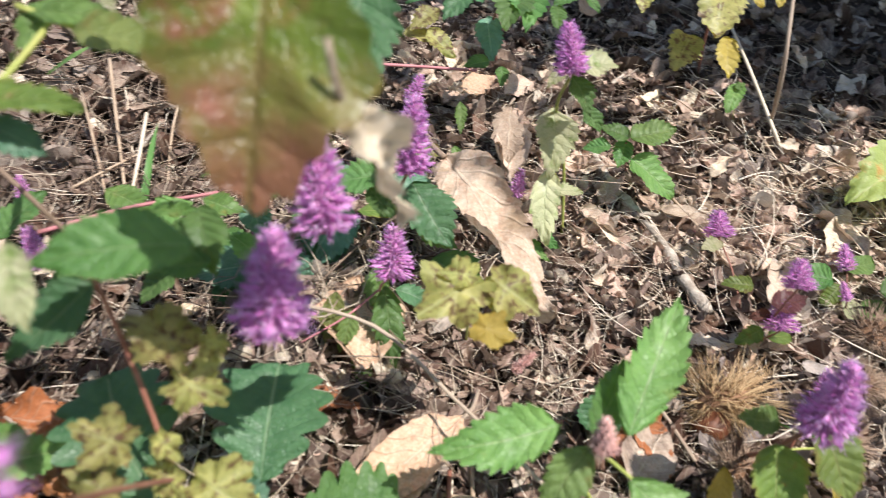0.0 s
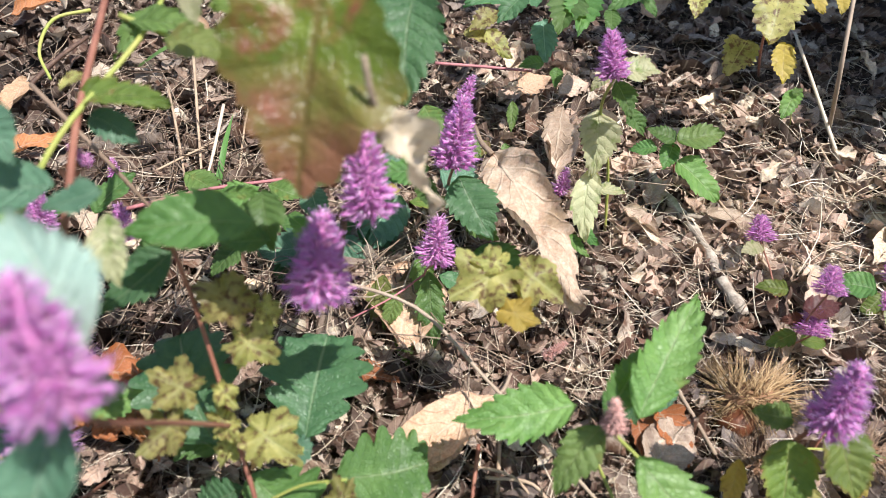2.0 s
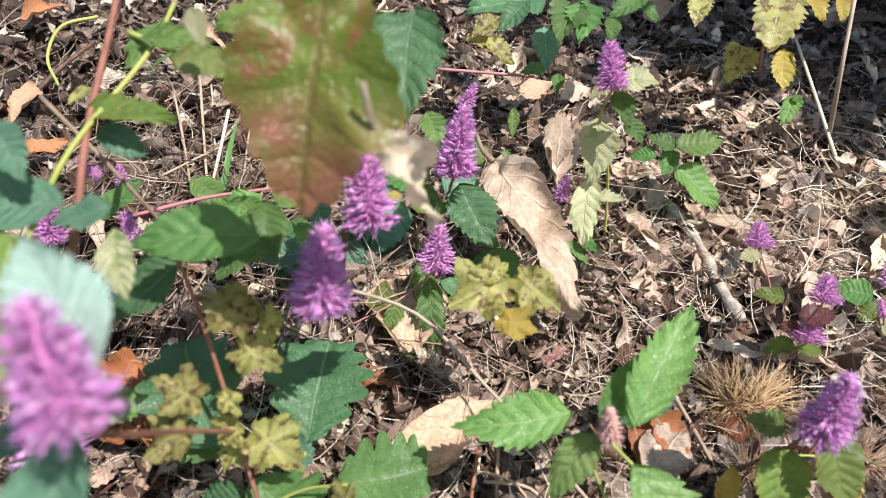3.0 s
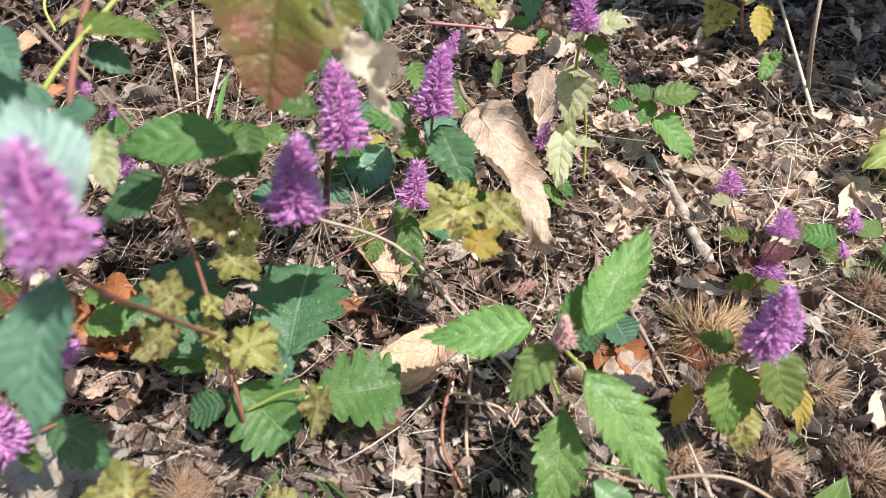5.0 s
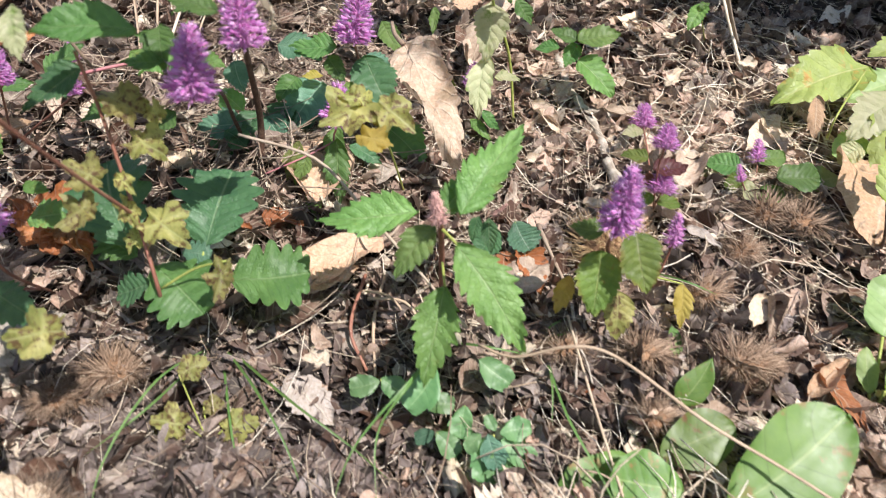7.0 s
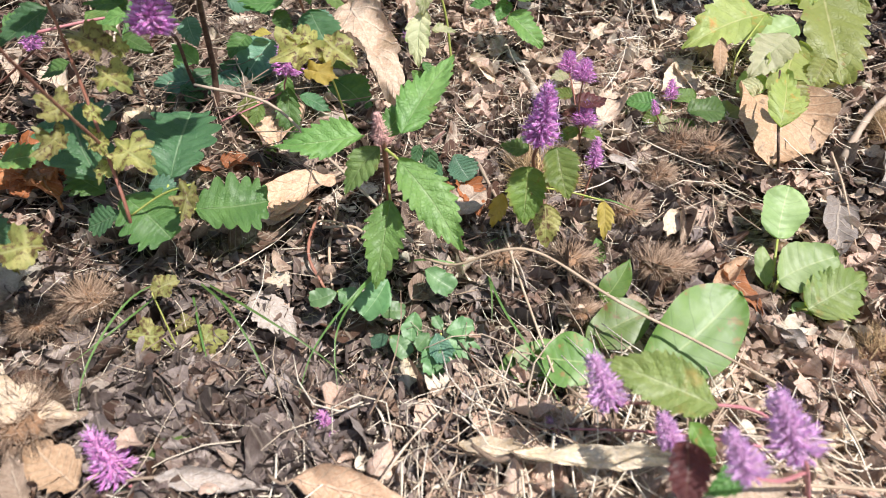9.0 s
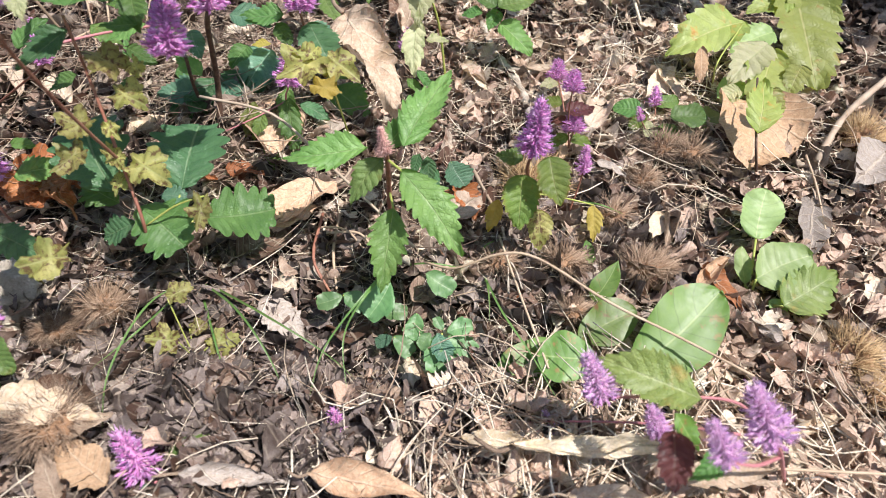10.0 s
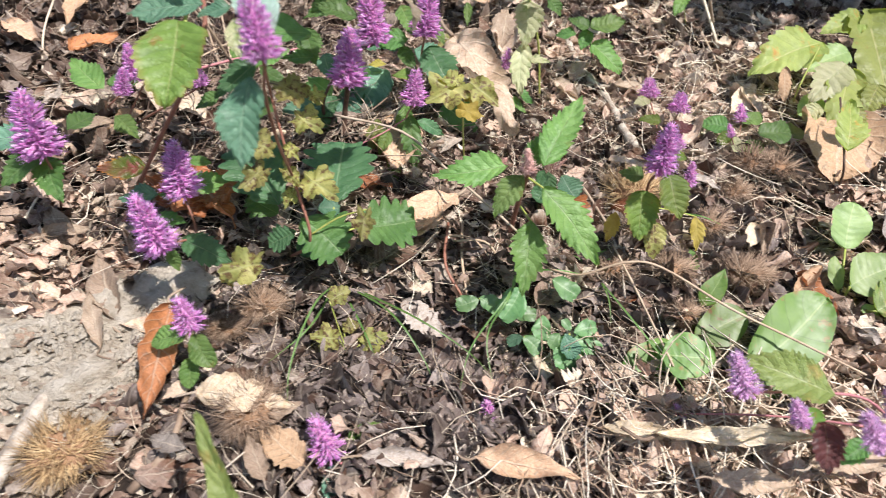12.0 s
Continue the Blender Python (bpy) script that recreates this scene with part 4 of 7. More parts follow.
stem_at(p, [(0.3123, 0.0306, 0.0977), (0.3014, 0.0606, 0.1002), (0.2671, 0.0620, 0.1005), (0.2286, 0.0583, 0.0996)], 0.001, 0.0008, PINK_STEM)
stem_at(p, [(0.3123, 0.0306, 0.0977), (0.2854, 0.0083, 0.1171), (0.2690, 0.0021, 0.1255)], 0.001, 0.0008, PINK_STEM)
stem_at(p, [(0.3050, 0.0548, 0.0837), (0.2723, 0.0714, 0.0678), (0.2336, 0.0839, 0.0510), (0.1952, 0.0938, 0.0335)], 0.0009, 0.0006, PINK_STEM)
stem_at(p, [(0.2786, 0.0720, 0.0680), (0.2536, 0.0369, 0.0992)], 0.0009, 0.0006, PINK_STEM)

# Tall herb: red-brown stem, scalloped basal leaves, ragged yellow leaves, and the near flower on top.
p = herb((-0.0933, 0.2150, 0.0493), "tall flowering herb with red-brown stem, ragged yellow and scalloped green leaves")
top = (-0.0521, 0.0755, 0.2716)
stem_at(p, [(-0.0933, 0.2150, 0.0493), (-0.0608, 0.1706, 0.1026), (-0.0735, 0.1834, 0.1459), (-0.0870, 0.1934, 0.1984), (-0.0908, 0.1893, 0.2353)], 0.0013, 0.0009, RED_STEM)
stem_at(p, [(-0.0735, 0.1834, 0.1459), (-0.0690, 0.1400, 0.1950), (-0.0600, 0.0950, 0.2450), top], 0.0011, 0.0009, RED_STEM)
spike_at(p, (-0.0519, 0.0743, 0.2719), (-0.0590, 0.0795, 0.3000), 1, 1.05)
spike_at(p, (-0.1337, 0.2136, 0.2534), (-0.1396, 0.2107, 0.2622), 3, 1.0)
leaf_at(p, (-0.0630, 0.0850, 0.2575), (-0.0640, 0.0610, 0.2187), BLUISH, "lance", 0.50, 12, 0.07, label="grey-green toothed leaf")
leaf_at(p, (-0.0500, 0.0800, 0.2800), (-0.0720, 0.0980, 0.3030), FROSTED, "lance", 0.55, 12, 0.07)
leaf_at(p, (-0.1269, 0.1548, 0.2607), (-0.1251, 0.1161, 0.2238), OLIVE, "heart", 0.78, 10, 0.06)
leaf_at(p, (-0.1170, 0.1695, 0.2674), (-0.1605, 0.1623, 0.2597), BLUISH, "lance", 0.55, 12, 0.07)
leaf_at(p, (-0.0578, 0.1928, 0.2482), (-0.1016, 0.1759, 0.2475), GREEN, "lance", 0.52, 10, 0.05)
leaf_at(p, (-0.0724, 0.2380, 0.2375), (-0.0616, 0.2187, 0.2185), GREEN, "lance", 0.6, 9)
leaf_at(p, (-0.0637, 0.2208, 0.2232), (-0.0857, 0.2152, 0.2216), GREEN, "lance", 0.5, 9)
leaf_at(p, (-0.1007, 0.2055, 0.2214), (-0.1230, 0.1825, 0.2027), DEEP, "lance", 0.55, 9)
leaf_at(p, (-0.1000, 0.2556, 0.2239), (-0.0780, 0.2562, 0.2234), SPRING, "lance", 0.35, 8)
leaf_at(p, (-0.0497, 0.2096, 0.1124), (-0.0508, 0.2591, 0.1401), DEEP, "fan", 0.86, 6, 0.28, label="scalloped basal leaf")
leaf_at(p, (-0.0322, 0.2023, 0.0956), (0.0130, 0.2189, 0.0971), GREEN, "fan", 0.84, 6, 0.28, label="scalloped basal leaf")
leaf_at(p, (-0.0694, 0.1849, 0.1112), (-0.0377, 0.1739, 0.0893), GREEN, "fan", 0.95, 6, 0.28, label="scalloped basal leaf")
leaf_at(p, (-0.0903, 0.1969, 0.1142), (-0.1235, 0.2364, 0.1463), DEEP, "fan", 0.78, 6, 0.28, label="scalloped basal leaf")
leaf_at(p, (-0.0936, 0.2040, 0.1010), (-0.1187, 0.2108, 0.1104), GREEN, "fan", 0.8, 6, 0.28)
leaf_at(p, (-0.0758, 0.1878, 0.0969), (-0.0959, 0.1812, 0.0873), DEEP, "fan", 0.8, 6, 0.28)
leaf_at(p, (-0.0625, 0.2028, 0.1107), (-0.0456, 0.2062, 0.1091), BLUISH, "fan", 0.8, 6, 0.28)
stem_at(p, [(-0.0631, 0.1733, 0.0983), (-0.0516, 0.1936, 0.1034), (-0.0497, 0.2096, 0.1124)], 0.001, 0.0008, GREEN_STEM, "petiole")
stem_at(p, [(-0.0664, 0.1779, 0.0945), (-0.0463, 0.1883, 0.0971), (-0.0315, 0.2024, 0.0956)], 0.001, 0.0008, GREEN_STEM, "petiole")
for base, tip, wide in (((-0.0635, 0.1922, 0.2040), (-0.0878, 0.1982, 0.2118), 0.9), ((-0.0740, 0.1931, 0.1903), (-0.0525, 0.1903, 0.1834), 0.95), ((-0.0821, 0.1766, 0.1701), (-0.1070, 0.1798, 0.1750), 0.85), ((-0.0900, 0.1763, 0.1581), (-0.1051, 0.1616, 0.1459), 0.95), ((-0.0673, 0.1843, 0.1481), (-0.0406, 0.1757, 0.1392), 0.9), ((-0.0208, 0.1767, 0.1302), (-0.0199, 0.1593, 0.1136), 0.7), ((-0.0813, 0.1833, 0.1558), (-0.0668, 0.1748, 0.1459), 0.6), ((-0.0731, 0.1866, 0.1366), (-0.0802, 0.1777, 0.1245), 0.8), ((-0.0767, 0.1806, 0.1751), (-0.0664, 0.1759, 0.1650), 0.6), ((-0.0779, 0.1169, 0.1192), (-0.1060, 0.1065, 0.1131), 0.75), ((-0.0609, 0.1976, 0.2094), (-0.0515, 0.1900, 0.2006), 0.7)):
    leaf_at(p, base, tip, YELLOW, "palm", wide, 9, 0.22, 0.25, 0.2, 0.06, torn=0.1, name="ragged_leaf")
stem_at(p, [(-0.0618, 0.1748, 0.1037), (-0.0409, 0.1777, 0.1194), (-0.0198, 0.1760, 0.1300)], 0.0007, 0.0006, GREEN_STEM, "petiole")

# Yellow lobed seedling in the hollow.
p = herb((-0.0120, 0.1229, 0.0127), "wilting seedling with small lobed yellow leaves on thin stalks", "seedling", "seedlings", "seedling")
for base, tip in (((-0.0424, 0.1456, 0.0664), (-0.0297, 0.1556, 0.0709)), ((-0.0321, 0.1286, 0.0442), (-0.0539, 0.1271, 0.0468)), ((-0.0190, 0.1409, 0.0292), (0.0007, 0.1488, 0.0332)), ((-0.0486, 0.1335, 0.0114), (-0.0477, 0.1186, 0.0016)), ((-0.0335, 0.1494, 0.0374), (-0.0219, 0.1534, 0.0383)), ((-0.0433, 0.1390, 0.0148), (-0.0287, 0.1416, 0.0204))):
    leaf_at(p, base, tip, YELLOW, "palm", 1.0, 7, 0.15, 0.2, 0.15, 0.05, torn=0.08, name="ragged_leaf")
    stem_at(p, [(-0.0120, 0.1229, 0.0127), (-0.0267, 0.1369, 0.0192), base], 0.0006, 0.0005, GREEN_STEM, "petiole")

# Mint-like seedling beside the rotten wood.
p = herb((0.1125, 0.1833, 0.0130), "low mint-like seedling with small rounded green leaves", "seedling", "seedlings", "seedling")
for base, tip, paint in (((0.0696, 0.1735, 0.0584), (0.0522, 0.1679, 0.0534), SOFT), ((0.0702, 0.1753, 0.0588), (0.0877, 0.1699, 0.0519), SOFT), ((0.0982, 0.1721, 0.0470), (0.1165, 0.1744, 0.0476), SOFT), ((0.1068, 0.1633, 0.0328), (0.0956, 0.1584, 0.0274), BLUISH), ((0.1075, 0.1634, 0.0328), (0.1221, 0.1559, 0.0237), SOFT), ((0.1227, 0.1775, 0.0444), (0.1228, 0.1635, 0.0300), SOFT), ((0.1377, 0.1603, 0.0401), (0.1404, 0.1419, 0.0208), SOFT), ((0.1385, 0.1593, 0.0438), (0.1470, 0.1460, 0.0305), BLUISH), ((0.1465, 0.1584, 0.0416), (0.1671, 0.1546, 0.0328), SOFT), ((0.1453, 0.1604, 0.0441), (0.1633, 0.1665, 0.0466), SOFT), ((0.1341, 0.1586, 0.0436), (0.1270, 0.1507, 0.0357), SOFT), ((0.1424, 0.1603, 0.0461), (0.1364, 0.1661, 0.0521), SOFT), ((0.1268, 0.1925, 0.0701), (0.1477, 0.1856, 0.0612), SOFT), ((0.1025, 0.1838, 0.0660), (0.0889, 0.1647, 0.0475), SOFT), ((0.1469, 0.1562, 0.0391), (0.1500, 0.1418, 0.0207), SOFT)):
    leaf_at(p, base, tip, CREEPER if paint == SOFT else BLUISH, "oval", 0.74, 4, 0.05, 0.2, 0.15)
for base, tip in (((0.1135, 0.1736, 0.0234), (0.1083, 0.1628, 0.0327)), ((0.1427, 0.1627, 0.0207), (0.1420, 0.1591, 0.0438)), ((0.0883, 0.1862, 0.0366), (0.0698, 0.1740, 0.0585)), ((0.1135, 0.1736, 0.0234), (0.1227, 0.1775, 0.0444))):
    stem_at(p, [base, tip], 0.0009, 0.0007, GREEN_STEM)

# Low ground leaves among the tall stems.
p = herb((-0.0903, 0.4003, 0.0963), "low spreading herb with rounded grey-green leaves under taller stems", "herb", "low herbs", "low_herb")
for base, tip, paint in (((-0.0973, 0.3797, 0.1169), (-0.1340, 0.3716, 0.1103), BLUISH), ((-0.0889, 0.3936, 0.1244), (-0.0877, 0.3647, 0.0959), DEEP), ((-0.0773, 0.3865, 0.1226), (-0.0541, 0.3723, 0.1066), BLUISH), ((-0.0397, 0.4208, 0.1452), (-0.0610, 0.3894, 0.1113), BLUISH), ((-0.1208, 0.3891, 0.1273), (-0.1002, 0.3967, 0.1292), GREEN), ((0.0245, 0.3944, 0.1236), (0.0593, 0.3738, 0.1035), GREEN), ((-0.0868, 0.3557, 0.1789), (-0.0770, 0.3464, 0.1595), BLUISH), ((-0.1169, 0.3711, 0.1078), (-0.0986, 0.3583, 0.0959), DEEP), ((-0.0479, 0.3977, 0.1094), (-0.0283, 0.3800, 0.0962), DEEP), ((-0.0575, 0.4091, 0.1523), (-0.0681, 0.3887, 0.1372), GREEN)):
    leaf_at(p, base, tip, paint, "heart", 0.75, 9, 0.07)
stem_at(p, [(-0.0903, 0.4003, 0.0963), (-0.0850, 0.3936, 0.1184)], 0.001, 0.0008, GREEN_STEM)
stem_at(p, [(0.0320, 0.3929, 0.0964), (0.0250, 0.3943, 0.1226)], 0.0008, 0.0006, GREEN_STEM)

for base, tip, paint, wide in (((-0.2092, 0.3108, 0.1677), (-0.1941, 0.3373, 0.1843), GREEN, 0.5), ((-0.1782, 0.3674, 0.1718), (-0.1484, 0.3592, 0.1598), SPRING, 0.5), ((-0.1532, 0.3736, 0.1534), (-0.1260, 0.3694, 0.1423), GREEN, 0.48), ((-0.0562, 0.3658, 0.1915), (-0.0221, 0.3667, 0.1851), BLUISH, 0.62), ((-0.0107, 0.4285, 0.1671), (0.0236, 0.4224, 0.1564), BLUISH, 0.66), ((-0.0351, 0.3431, 0.1258), (-0.0397, 0.3243, 0.1001), LIME, 0.42), ((-0.0125, 0.3693, 0.1323), (-0.0065, 0.3494, 0.1028), SPRING, 0.4), ((-0.1686, 0.2096, 0.1124), (-0.1333, 0.2183, 0.1184), SPRING, 0.5), ((-0.0777, 0.3425, 0.1456), (-0.1027, 0.3544, 0.1567), SPRING, 0.5), ((-0.1347, 0.3444, 0.1361), (-0.1470, 0.3232, 0.1208), GREEN, 0.55), ((0.0112, 0.4013, 0.1503), (0.0386, 0.3895, 0.1360), SPRING, 0.55), ((-0.0200, 0.3756, 0.1839), (-0.0032, 0.3620, 0.1705), GREEN, 0.55), ((-0.1775, 0.3291, 0.1423), (-0.1985, 0.3191, 0.1298), GREEN, 0.5), ((0.0423, 0.4637, 0.1559), (0.0711, 0.4560, 0.1442), LIME, 0.45), ((-0.1095, 0.3410, 0.1853), (-0.0858, 0.3410, 0.1785), SPRING, 0.5), ((-0.0813, 0.2063, 0.0716), (-0.0564, 0.2033, 0.0664), DEEP, 0.6)):
    leaf_at(p, base, tip, paint, "lance", wide + 0.06, 9, 0.08)

# Dark-stemmed herb behind, with the row of tall spikes.
p = herb((-0.0694, 0.3464, 0.0916), "tall flowering herb with dark woody stem and bright purple spikes")
stem_at(p, [(-0.0694, 0.3464, 0.0916), (-0.0648, 0.3423, 0.1406), (-0.0468, 0.2908, 0.2027), (-0.0240, 0.2375, 0.2314)], 0.0032, 0.0016, DARK_STEM, knots=0.2)
stem_at(p, [(-0.0922, 0.3780, 0.0919), (-0.0867, 0.3446, 0.1361), (-0.0606, 0.2742, 0.1886), (-0.0344, 0.1931, 0.2163)], 0.0018, 0.001, DARK_STEM)
spike_at(p, (-0.0342, 0.1917, 0.2159), (-0.0345, 0.2004, 0.2512), 0, 1.15)
spike_at(p, (-0.0232, 0.2367, 0.2312), (-0.0297, 0.2439, 0.2700), 1, 0.95)
leaf_at(p, (-0.0125, 0.3739, 0.1935), (-0.0480, 0.3657, 0.1895), GREEN, "lance", 0.6, 10)
leaf_at(p, (-0.0360, 0.2350, 0.2488), (-0.0642, 0.2332, 0.2557), GREEN, "lance", 0.55, 10)
leaf_at(p, (-0.0489, 0.2793, 0.2498), (-0.0810, 0.2668, 0.2362), GREEN, "lance", 0.5, 10)
leaf_at(p, (-0.0405, 0.4333, 0.1383), (-0.0631, 0.3943, 0.1055), BLUISH, "heart", 0.7, 8, 0.06)
leaf_at(p, (-0.0627, 0.4076, 0.1269), (-0.0767, 0.3831, 0.1070), DEEP, "heart", 0.75, 8, 0.06)
leaf_at(p, (-0.0926, 0.3819, 0.1155), (-0.0641, 0.3767, 0.1074), DEEP, "heart", 0.75, 8, 0.06)
leaf_at(p, (-0.1026, 0.3579, 0.1195), (-0.0843, 0.3541, 0.1097), DEEP, "fan", 0.9, 8, 0.06)

p = herb((-0.0033, 0.4876, 0.1136), "flowering herb with upright purple spike above yellowing leaves")
stem_at(p, [(-0.0033, 0.4876, 0.1136), (-0.0021, 0.4148, 0.1637), (0.0036, 0.3627, 0.2007)], 0.0014, 0.001, RED_STEM)
spike_at(p, (0.0036, 0.3627, 0.2007), (0.0054, 0.3756, 0.2428), 0, 1.05)
spike_at(p, (0.0006, 0.4524, 0.2131), (0.0068, 0.4613, 0.2314), 3, 1.2)
leaf_at(p, (0.0068, 0.3845, 0.1841), (0.0341, 0.3584, 0.1532), DEEP, "lance", 0.68, 10, 0.08)
leaf_at(p, (-0.0045, 0.4920, 0.1830), (0.0185, 0.4704, 0.1611), SPRING, "lance", 0.5, 9)
leaf_at(p, (-0.0343, 0.5077, 0.1869), (-0.0177, 0.4841, 0.1640), SPRING, "lance", 0.6, 9)
leaf_at(p, (0.0233, 0.5138, 0.1584), (0.0093, 0.4962, 0.1473), YELLOW, "lance", 0.5, 7)
leaf_at(p, (0.0387, 0.5278, 0.1920), (0.0397, 0.5087, 0.1727), SPRING, "lance", 0.38, 6)
leaf_at(p, (0.0362, 0.5001, 0.1650), (0.0386, 0.4893, 0.1512), SPRING, "lance", 0.5, 6)
leaf_at(p, (-0.0375, 0.4155, 0.1539), (-0.0547, 0.4115, 0.1519), GOLD, "lance", 0.5, 6)
leaf_at(p, (-0.0325, 0.4290, 0.1373), (0.0020, 0.4328, 0.1383), OLIVE, "lance", 0.4, 6)

p = herb((-0.0056, 0.3674, 0.0911), "small purple spike on a trailing reddish stem with drooping leaves")
spike_at(p, (-0.0010, 0.3316, 0.1479), (-0.0008, 0.3379, 0.1780), 2, 1.05)
stem_at(p, [(-0.0056, 0.3674, 0.0911), (-0.0087, 0.3485, 0.1271), (-0.0010, 0.3316, 0.1479)], 0.0009, 0.0007, PINK_STEM)
stem_at(p, [(-0.0087, 0.3485, 0.1271), (-0.0265, 0.3257, 0.1214), (-0.0506, 0.3094, 0.1124)], 0.0007, 0.0005, PINK_STEM)
leaf_at(p, (-0.0055, 0.3453, 0.1313), (0.0046, 0.3193, 0.0876), GREEN, "lance", 0.38, 9)
leaf_at(p, (-0.0244, 0.3310, 0.1227), (-0.0291, 0.3132, 0.1039), SPRING, "lance", 0.5, 7)
leaf_at(p, (-0.0212, 0.3222, 0.1005), (-0.0112, 0.3089, 0.0782), SPRING, "lance", 0.45, 7)
leaf_at(p, (0.0005, 0.3594, 0.1198), (0.0272, 0.3574, 0.1079), DEEP, "lance", 0.5, 8)

p = herb((0.0494, 0.3514, 0.0848), "seedling with flat lobed yellow-green leaves on a thin stalk", "seedling", "seedlings", "seedling")
stem_at(p, [(0.0494, 0.3514, 0.0848), (0.0446, 0.3068, 0.1467), (0.0438, 0.2562, 0.1991)], 0.0009, 0.0007, GREEN_STEM)
leaf_at(p, (0.0428, 0.2595, 0.1999), (0.0152, 0.2434, 0.1865), YELLOW, "palm", 1.0, 9, 0.12, name="ragged_leaf")
leaf_at(p, (0.0421, 0.2603, 0.2001), (0.0232, 0.2570, 0.2018), YELLOW, "palm", 0.8, 9, 0.12, name="ragged_leaf")
leaf_at(p, (0.0452, 0.2600, 0.2000), (0.0703, 0.2510, 0.1893), YELLOW, "palm", 0.85, 9, 0.12, name="ragged_leaf")
leaf_at(p, (0.0385, 0.2427, 0.1857), (0.0610, 0.2414, 0.1805), GOLD, "palm", 0.7, 7, 0.12, name="ragged_leaf", label="golden lobed leaf")
leaf_at(p, (0.0441, 0.2648, 0.1962), (0.0518, 0.2541, 0.1820), YELLOW, "palm", 0.6, 7, 0.12, name="ragged_leaf")

# Pale-leaved herb with its spike, further up the slope.
p = herb((0.1284, 0.4657, 0.1039), "flowering herb with cream bleached leaves and a lilac spike")
stem_at(p, [(0.1284, 0.4657, 0.1039), (0.1159, 0.4566, 0.1742), (0.0983, 0.4327, 0.2232), (0.0944, 0.3884, 0.2601)], 0.0013, 0.001, GREEN_STEM)
spike_at(p, (0.0948, 0.3885, 0.2601), (0.0885, 0.3944, 0.2869), 1, 1.15)
leaf_at(p, (0.0962, 0.4360, 0.2240), (0.0979, 0.4105, 0.1838), PALE, "lance", 0.58, 10)
leaf_at(p, (0.0980, 0.4220, 0.1855), (0.0993, 0.3914, 0.1419), PALE, "lance", 0.4, 6)
leaf_at(p, (0.1061, 0.4259, 0.1665), (0.1276, 0.4302, 0.1652), PALE, "lance", 0.5, 6)
leaf_at(p, (0.1000, 0.4028, 0.2607), (0.1257, 0.4066, 0.2623), PALE, "heart", 0.7, 8)
leaf_at(p, (0.0957, 0.4189, 0.2547), (0.0850, 0.4085, 0.2447), PALE, "lance", 0.5, 5)
leaf_at(p, (0.1000, 0.4096, 0.2524), (0.1132, 0.3999, 0.2317), GREEN, "lance", 0.6, 9)
leaf_at(p, (0.1154, 0.4339, 0.2285), (0.1305, 0.4284, 0.2106), GREEN, "lance", 0.55, 9)
spike_at(p, (0.0834, 0.4577, 0.1444), (0.0864, 0.4613, 0.1660), 3, 1.2)
leaf_at(p, (0.0897, 0.4267, 0.1267), (0.1102, 0.4181, 0.1134), SPRING, "lance", 0.4, 6)
leaf_at(p, (0.0993, 0.4254, 0.1364), (0.1153, 0.4210, 0.1231), GREEN, "lance", 0.5, 6)

p = herb((0.1991, 0.5610, 0.1212), "sprig of round toothed green leaves above bare twigs", "seedling", "seedlings", "seedling")
for base, tip in (((0.1724, 0.4984, 0.1846), (0.1478, 0.5013, 0.1903)), ((0.1585, 0.4930, 0.1782), (0.1369, 0.4943, 0.1736)), ((0.1743, 0.5086, 0.1772), (0.1654, 0.4883, 0.1621)), ((0.1736, 0.4971, 0.1843), (0.2109, 0.5053, 0.1913)), ((0.1771, 0.4941, 0.1685), (0.2122, 0.4778, 0.1445))):
    leaf_at(p, base, tip, GREEN if tip[0] < 0.2 else SPRING, "heart", 0.62, 9, 0.07)
stem_at(p, [(0.1991, 0.5610, 0.1212), (0.1740, 0.5063, 0.1766)], 0.001, 0.0008, RED_STEM)

# Big shrub leaf, reddening, that hangs into view, with its red stems and companions.
p = herb((-0.2472, 0.2299, 0.0450), "bramble-like shoot with a large reddening lobed leaf and red stems", "shrub shoot", "shrub shoots", "shrub_shoot")
stem_at(p, [(-0.2472, 0.2299, 0.0450), (-0.1682, 0.1831, 0.1658), (-0.1205, 0.1680, 0.2420), (-0.1313, 0.2081, 0.2740), (-0.1428, 0.2566, 0.3041), (-0.1515, 0.2871, 0.3218)], 0.0016, 0.0014, RED_STEM)
stem_at(p, [(-0.1313, 0.2081, 0.2740), (-0.1476, 0.2567, 0.2942), (-0.1583, 0.2989, 0.3147)], 0.0014, 0.0014, PINK_STEM)
stem_at(p, [(-0.1232, 0.1546, 0.2587), (-0.1328, 0.1988, 0.2717), (-0.1227, 0.2468, 0.2967), (-0.1256, 0.2820, 0.3105)], 0.0011, 0.0011, GREEN_STEM)
stem_at(p, [(-0.1337, 0.2534, 0.3034), (-0.1060, 0.2478, 0.2970), (-0.0814, 0.2348, 0.2937)], 0.0013, 0.001, GREEN_STEM)
stem_at(p, [(-0.0814, 0.2348, 0.2937), (-0.0560, 0.2100, 0.3300), (-0.0238, 0.1780, 0.3452)], 0.001, 0.0008, PINK_STEM, "petiole")
stem_at(p, [(-0.2012, 0.2771, 0.2593), (-0.1566, 0.2565, 0.2341), (-0.1390, 0.2658, 0.1965)], 0.0013, 0.001, TWIG)
leaf_at(p, (-0.0238, 0.1780, 0.3452), (-0.0286, 0.1543, 0.2856), TURNING, "grape", 0.78, 8, 0.14, 0.3, 0.12, 0.04, label="large lobed leaf turning red and orange", name="lobed_leaf")
